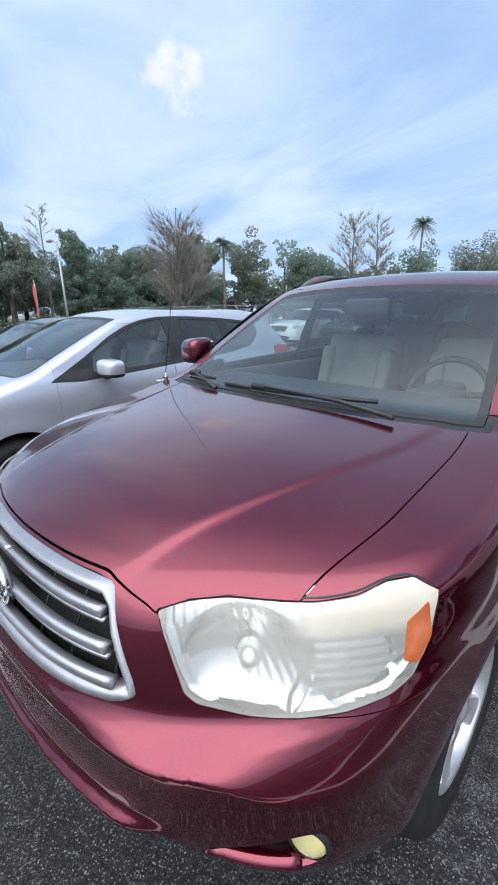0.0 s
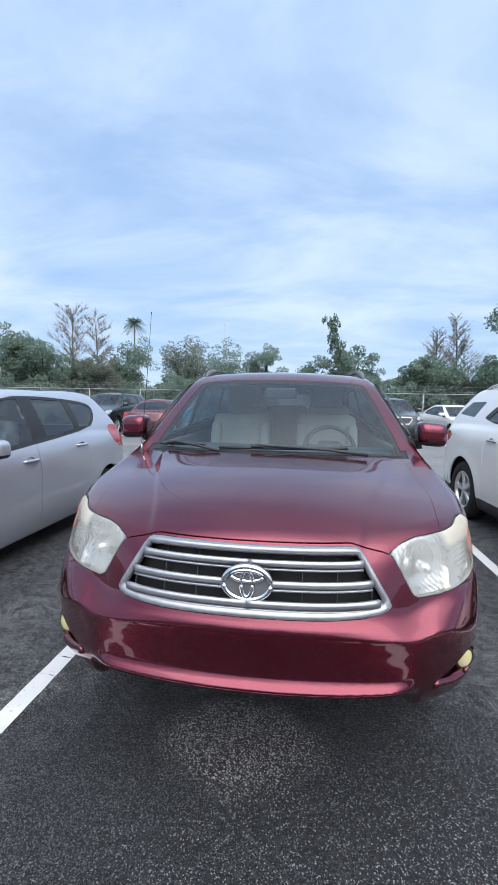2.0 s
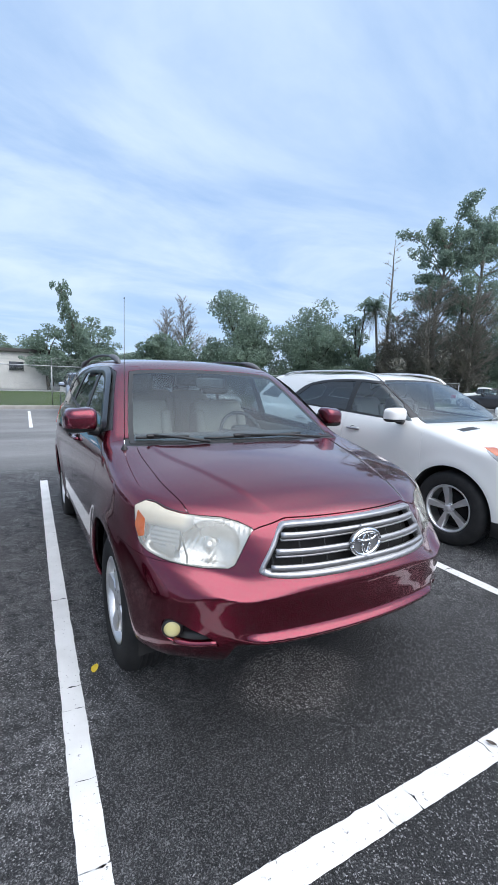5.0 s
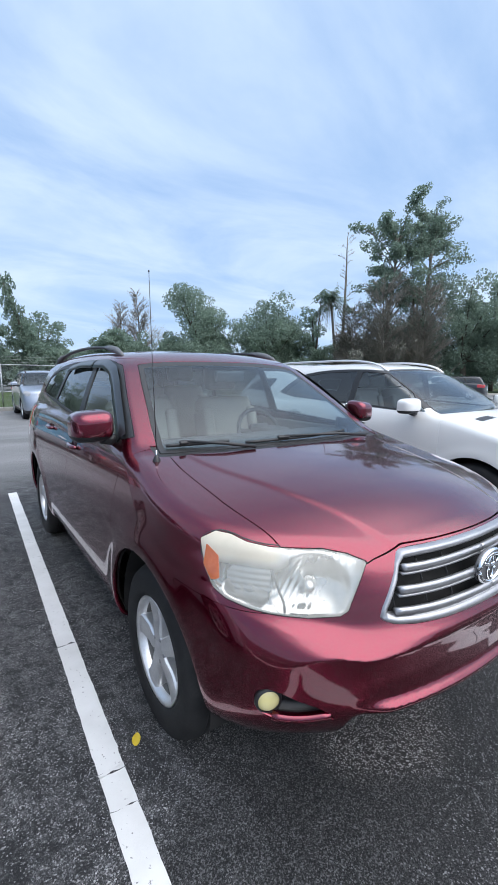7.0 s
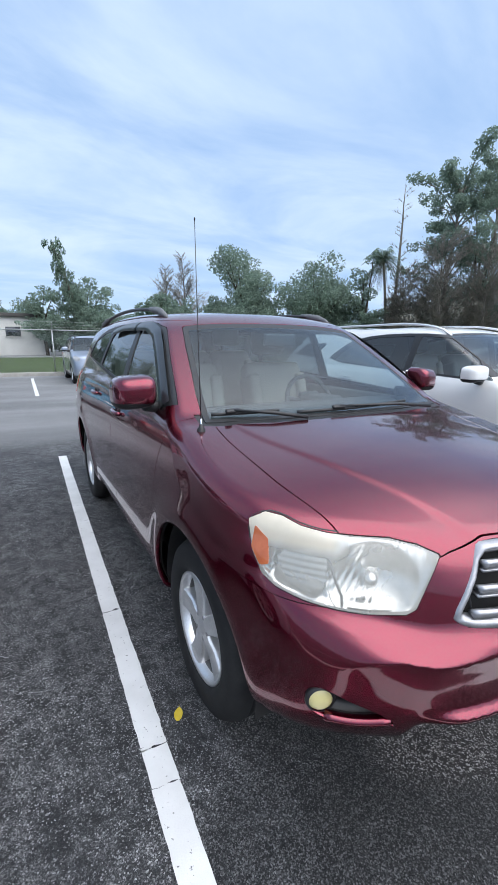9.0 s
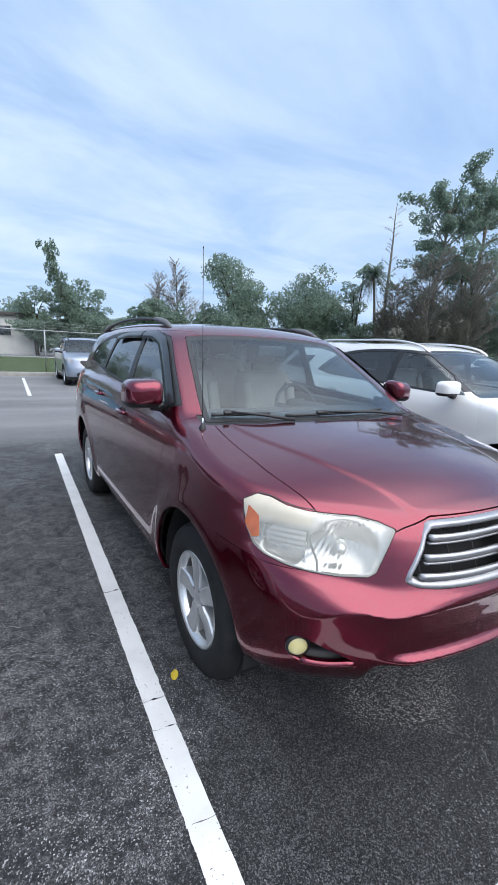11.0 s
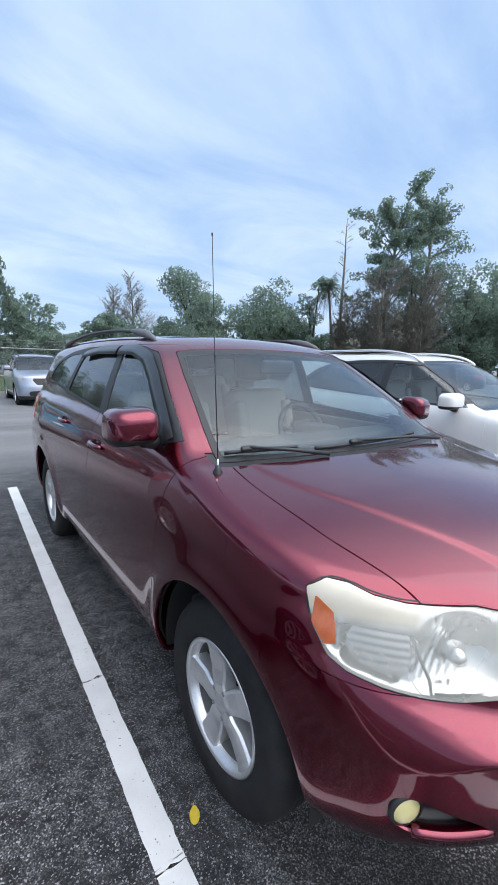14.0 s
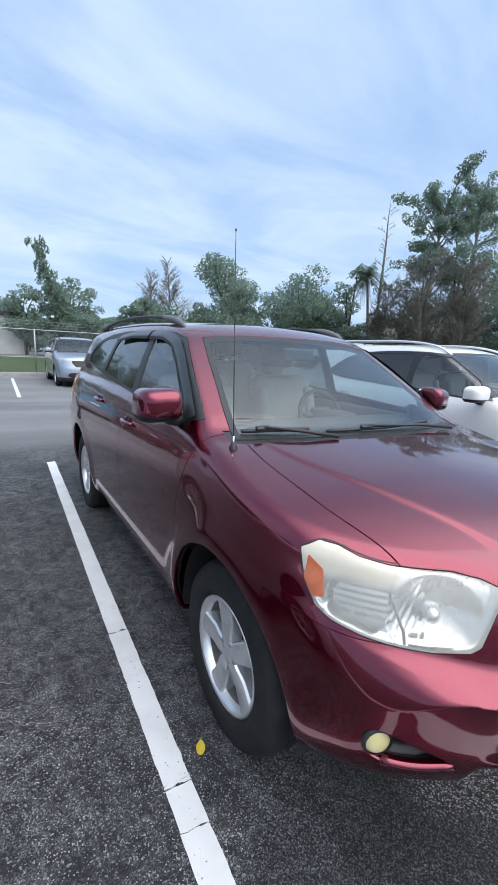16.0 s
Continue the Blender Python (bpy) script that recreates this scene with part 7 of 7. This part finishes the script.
palm(35.2, 35.4, 12.6, 2.2, 65, -1.3, True)
bare_tree(35.8, 35.2, 18.0, 1.6, 66, "thin dead grey stem with few branches", False, 0.8)
tall_tree(38.4, 31.0, 17.2, 71, spread=4.6, lean=(-0.5, 0), first=0.45, leaves=16000)
tall_tree(40.6, 29.2, 19.6, 74, spread=3.2, lean=(2.4, -0.8), first=0.66, leaves=9000)
broadleaf(42.0, 29.5, 15.6, 5.4, 69, LEAF, 1.6, 0.2)
for x, y, h, r in ((36.0, 29.2, 10.8, 4.4), (38.6, 26.4, 10.2, 4.0), (34.2, 32.4, 8.6, 3.0)):
    bare_tree(x, y, h, r * 0.9, int(h * 9), "grey-brown scrubby tree with a haze of fine twigs", False, 2.4, PALE_BARK)
    broadleaf(x + 1, y + 2.5, h * 0.7, r, int(x), LEAF_GREY, 0.9, 0.05, size=0.26)
for n, (x, y, h, r) in enumerate(((43.5, 24.5, 12.6, 4.2), (47, 22.0, 13.2, 4.4), (52, 26, 15.0, 5.0), (50, 17, 12.0, 4.6), (54, 10, 12.0, 5.0))):
    broadleaf(x, y, h, r, 80 + n, LEAF, 1.4, 0.08)
# low hedge line that closes the gaps between trunks
for n, x in enumerate(np.arange(-34, 60, 5.2)):
    y = 62 - 0.010 * (x - 5) ** 2
    broadleaf(x, y, 4.6 + 1.2 * math.sin(n * 2.3), 3.6, 120 + n, LEAF, 0.8, 0.05, label="dense dark hedge shrub at the back of the grass", size=0.26, group="hedge shrubs")

# ---- vehicles in the other rows ----
white_suv()
silver_hatch()
far_car("suv", "black SUV with a chrome-framed grille, facing the aisle", pose(3.75, 15.6, 0), BLACK_PAINT, "suv")
far_car("suv", "silver-blue SUV with chrome front bars, by the kerb", pose(1.08, 14.9, 0), BLUEGREY_PAINT, "suv")
far_car("pickup", "teal pickup with a chrome bumper, backed to the aisle", pose(-3.55, 18.9, 0, 0, 0, 180), TEAL_PAINT, "pickup")
far_car("sedan", "maroon sedan with its tail to the aisle", pose(-5.80, 18.3, 0, 0, 0, 180), MAROON_PAINT, "sedan")
far_car("suv", "glossy black SUV parked in the far row", pose(-8.4, 14.2, 0), BLACK_PAINT, "suv")
far_car("suv", "white SUV in the far row behind the hatchback", pose(-11.6, 14.6, 0), WHITE_PAINT, "suv")
far_car("sedan", "white sedan near the end of the far row", pose(6.9, 15.8, 0, 0, 0, 8), WHITE_PAINT, "sedan")
far_car("sedan", "dark grey sedan beyond the silver hatchback", pose(-6.1, 0.2, 0), BLACK_PAINT, "sedan")
far_car("suv", "dark SUV parked far off under the trees", pose(28.6, 19.6, 0, 0, 0, 200), BLACK_PAINT, "suv")
far_car("pickup", "white pickup parked far off under the trees", pose(33.6, 18.2, 0, 0, 0, 20), WHITE_PAINT, "pickup")


def building(x0, x1, y, h, label):
    b = thing("building", label, "building", pose(0, y, 0))
    part("wall", box((x1 - x0, 8, h), ((x0 + x1) / 2, 4, h / 2), 0.03), CREAM_WALL, b)
    part("roof", box((x1 - x0 + 0.8, 8.8, 0.35), ((x0 + x1) / 2, 4, h + 0.16), 0.05), ROOF_DARK, b)
    for k in range(int((x1 - x0) / 2.6)):
        w = part("window", box((1.3, 0.08, 0.9), (x0 + 1.5 + 2.6 * k, -0.02, h * 0.62), 0.01), DARK_GLASS_WALL, b)
        part("sill", box((1.5, 0.14, 0.08), (x0 + 1.5 + 2.6 * k, -0.05, h * 0.62 - 0.5), 0.01), CONCRETE, w)


CREAM_WALL = surface("pale_wall", (0.50, 0.49, 0.46), (0.62, 0.61, 0.58), 1.2, 0.8, 0, 0.2)
ROOF_DARK = surface("dark_roof", (0.045, 0.04, 0.038), (0.08, 0.075, 0.07), 2, 0.7)
DARK_GLASS_WALL = surface("dark_window", (0.02, 0.024, 0.03), (0.035, 0.04, 0.05), 3, 0.08, 0, 0, 1.0)
building(-3.2, 1.2, 48, 3.7, "low pale building with a dark flat roof behind the fence")
building(-33, -29.5, 48, 3.4, "small pale building between the trees")


def light_pole(x, y, h, lean, label):
    p = thing("street_lamp", label, "lamp post", pose(x, y, 0))
    part("pole", tube([(0, 0, 0), (lean, 0, h)], [0.09, 0.06], 10), GALVANISED, p)
    part("lamp_arm", tube([(lean, 0, h - 0.1), (lean - 0.9, 0, h + 0.1)], 0.035, 8), GALVANISED, p)
    part("lamp_head", box((0.6, 0.26, 0.14), (lean - 1.0, 0, h + 0.1), 0.04), GALVANISED, p)


light_pole(-27.2, 12.0, 5.8, -0.35, "grey lamp post with one arm among the trees")
light_pole(-33.8, 42.0, 4.7, 0.0, "slim pale lamp post by the far fence")
mast = thing("radio_mast", "thin distant lattice mast above the trees", "mast", pose(-18.5, 92, 0))
part("shaft", tube([(0, 0, 0), (0, 0, 18.5)], [0.10, 0.04], 6), GALVANISED, mast)

FLAG_RED = surface("red_flag_cloth", (0.42, 0.05, 0.05), (0.58, 0.10, 0.09), 4, 0.8, 0, 0.1)
flag = thing("feather_flag", "red feather flag on a thin pole", "flag", pose(-21.5, 8.1, 0))
part("flag_pole", tube([(0, 0, 0), (0.05, 0, 2.6), (-0.1, 0, 3.05)], 0.02, 6), GALVANISED, flag)
t = np.linspace(0, 1, 14)
edge = np.stack([0.05 - 0.16 * t**3, 0 * t, 1.35 + 1.7 * t], 1)
out = edge + np.stack([-(0.36 * np.sin(np.pi * np.clip(t * 0.62 + 0.36, 0, 1)) ** 0.7), 0.05 * np.sin(t * 7), 0 * t], 1)
part("flag_cloth", (np.concatenate([edge, out, edge + (0, 0.006, 0), out + (0, 0.006, 0)]), [(i, i + 1, 15 + i, 14 + i) for i in range(13)] + [(28 + i, 42 + i, 43 + i, 29 + i) for i in range(13)]), FLAG_RED, flag)


# ---- small things on the asphalt ----
YELLOW_LEAF = surface("yellow_leaf", (0.45, 0.32, 0.02), (0.62, 0.48, 0.04), 30, 0.6, 0, 0.3)
lf = bmesh.new()
n, ring = 15, []
for k in range(n):
    a = 2 * math.pi * k / n
    u, v = 0.030 * math.cos(a), 0.017 * math.sin(a) * (1 - 0.35 * math.cos(a))
    ring.append(lf.verts.new((u, v, 0.006 + 0.010 * (v / 0.017) ** 2 + 0.004 * math.cos(a))))
mid = lf.verts.new((0, 0, 0.004))
for k in range(n):
    lf.faces.new((ring[k], ring[(k + 1) % n], mid))
leaf_thing = thing("fallen_leaf", "small curled yellow leaf lying on the asphalt", "leaf", pose(-0.981, 0.877, 0.0, 0, 0, 65))
part("blade", lf, YELLOW_LEAF, leaf_thing)
part("stalk", tube([(0.028, 0, 0.007), (0.045, 0.003, 0.005)], 0.0012, 5), YELLOW_LEAF, leaf_thing)
BROWN_LEAF = surface("brown_leaf", (0.05, 0.04, 0.035), (0.10, 0.08, 0.065), 30, 0.7, 0, 0.3)
dry = thing("fallen_leaf", "small dry brown leaf lying on the white line", "leaf", pose(0.477, -0.365, 0.008, 0, 0, -60))
u = np.linspace(-1, 1, 9)
curl = [np.stack([0.020 * u, k * 0.011 * (1 - u * u), 0.004 + 0.006 * abs(k) + 0.003 * u * u], 1) for k in (-1, 0, 1)]
part("blade", (np.concatenate(curl), [(r * 9 + i, r * 9 + i + 1, (r + 1) * 9 + i + 1, (r + 1) * 9 + i) for r in range(2) for i in range(8)]), BROWN_LEAF, dry)
part("stalk", tube([(0.019, 0, 0.006), (0.032, -0.002, 0.003)], 0.001, 5), BROWN_LEAF, dry)

STEP = 0.0085
main_suv()
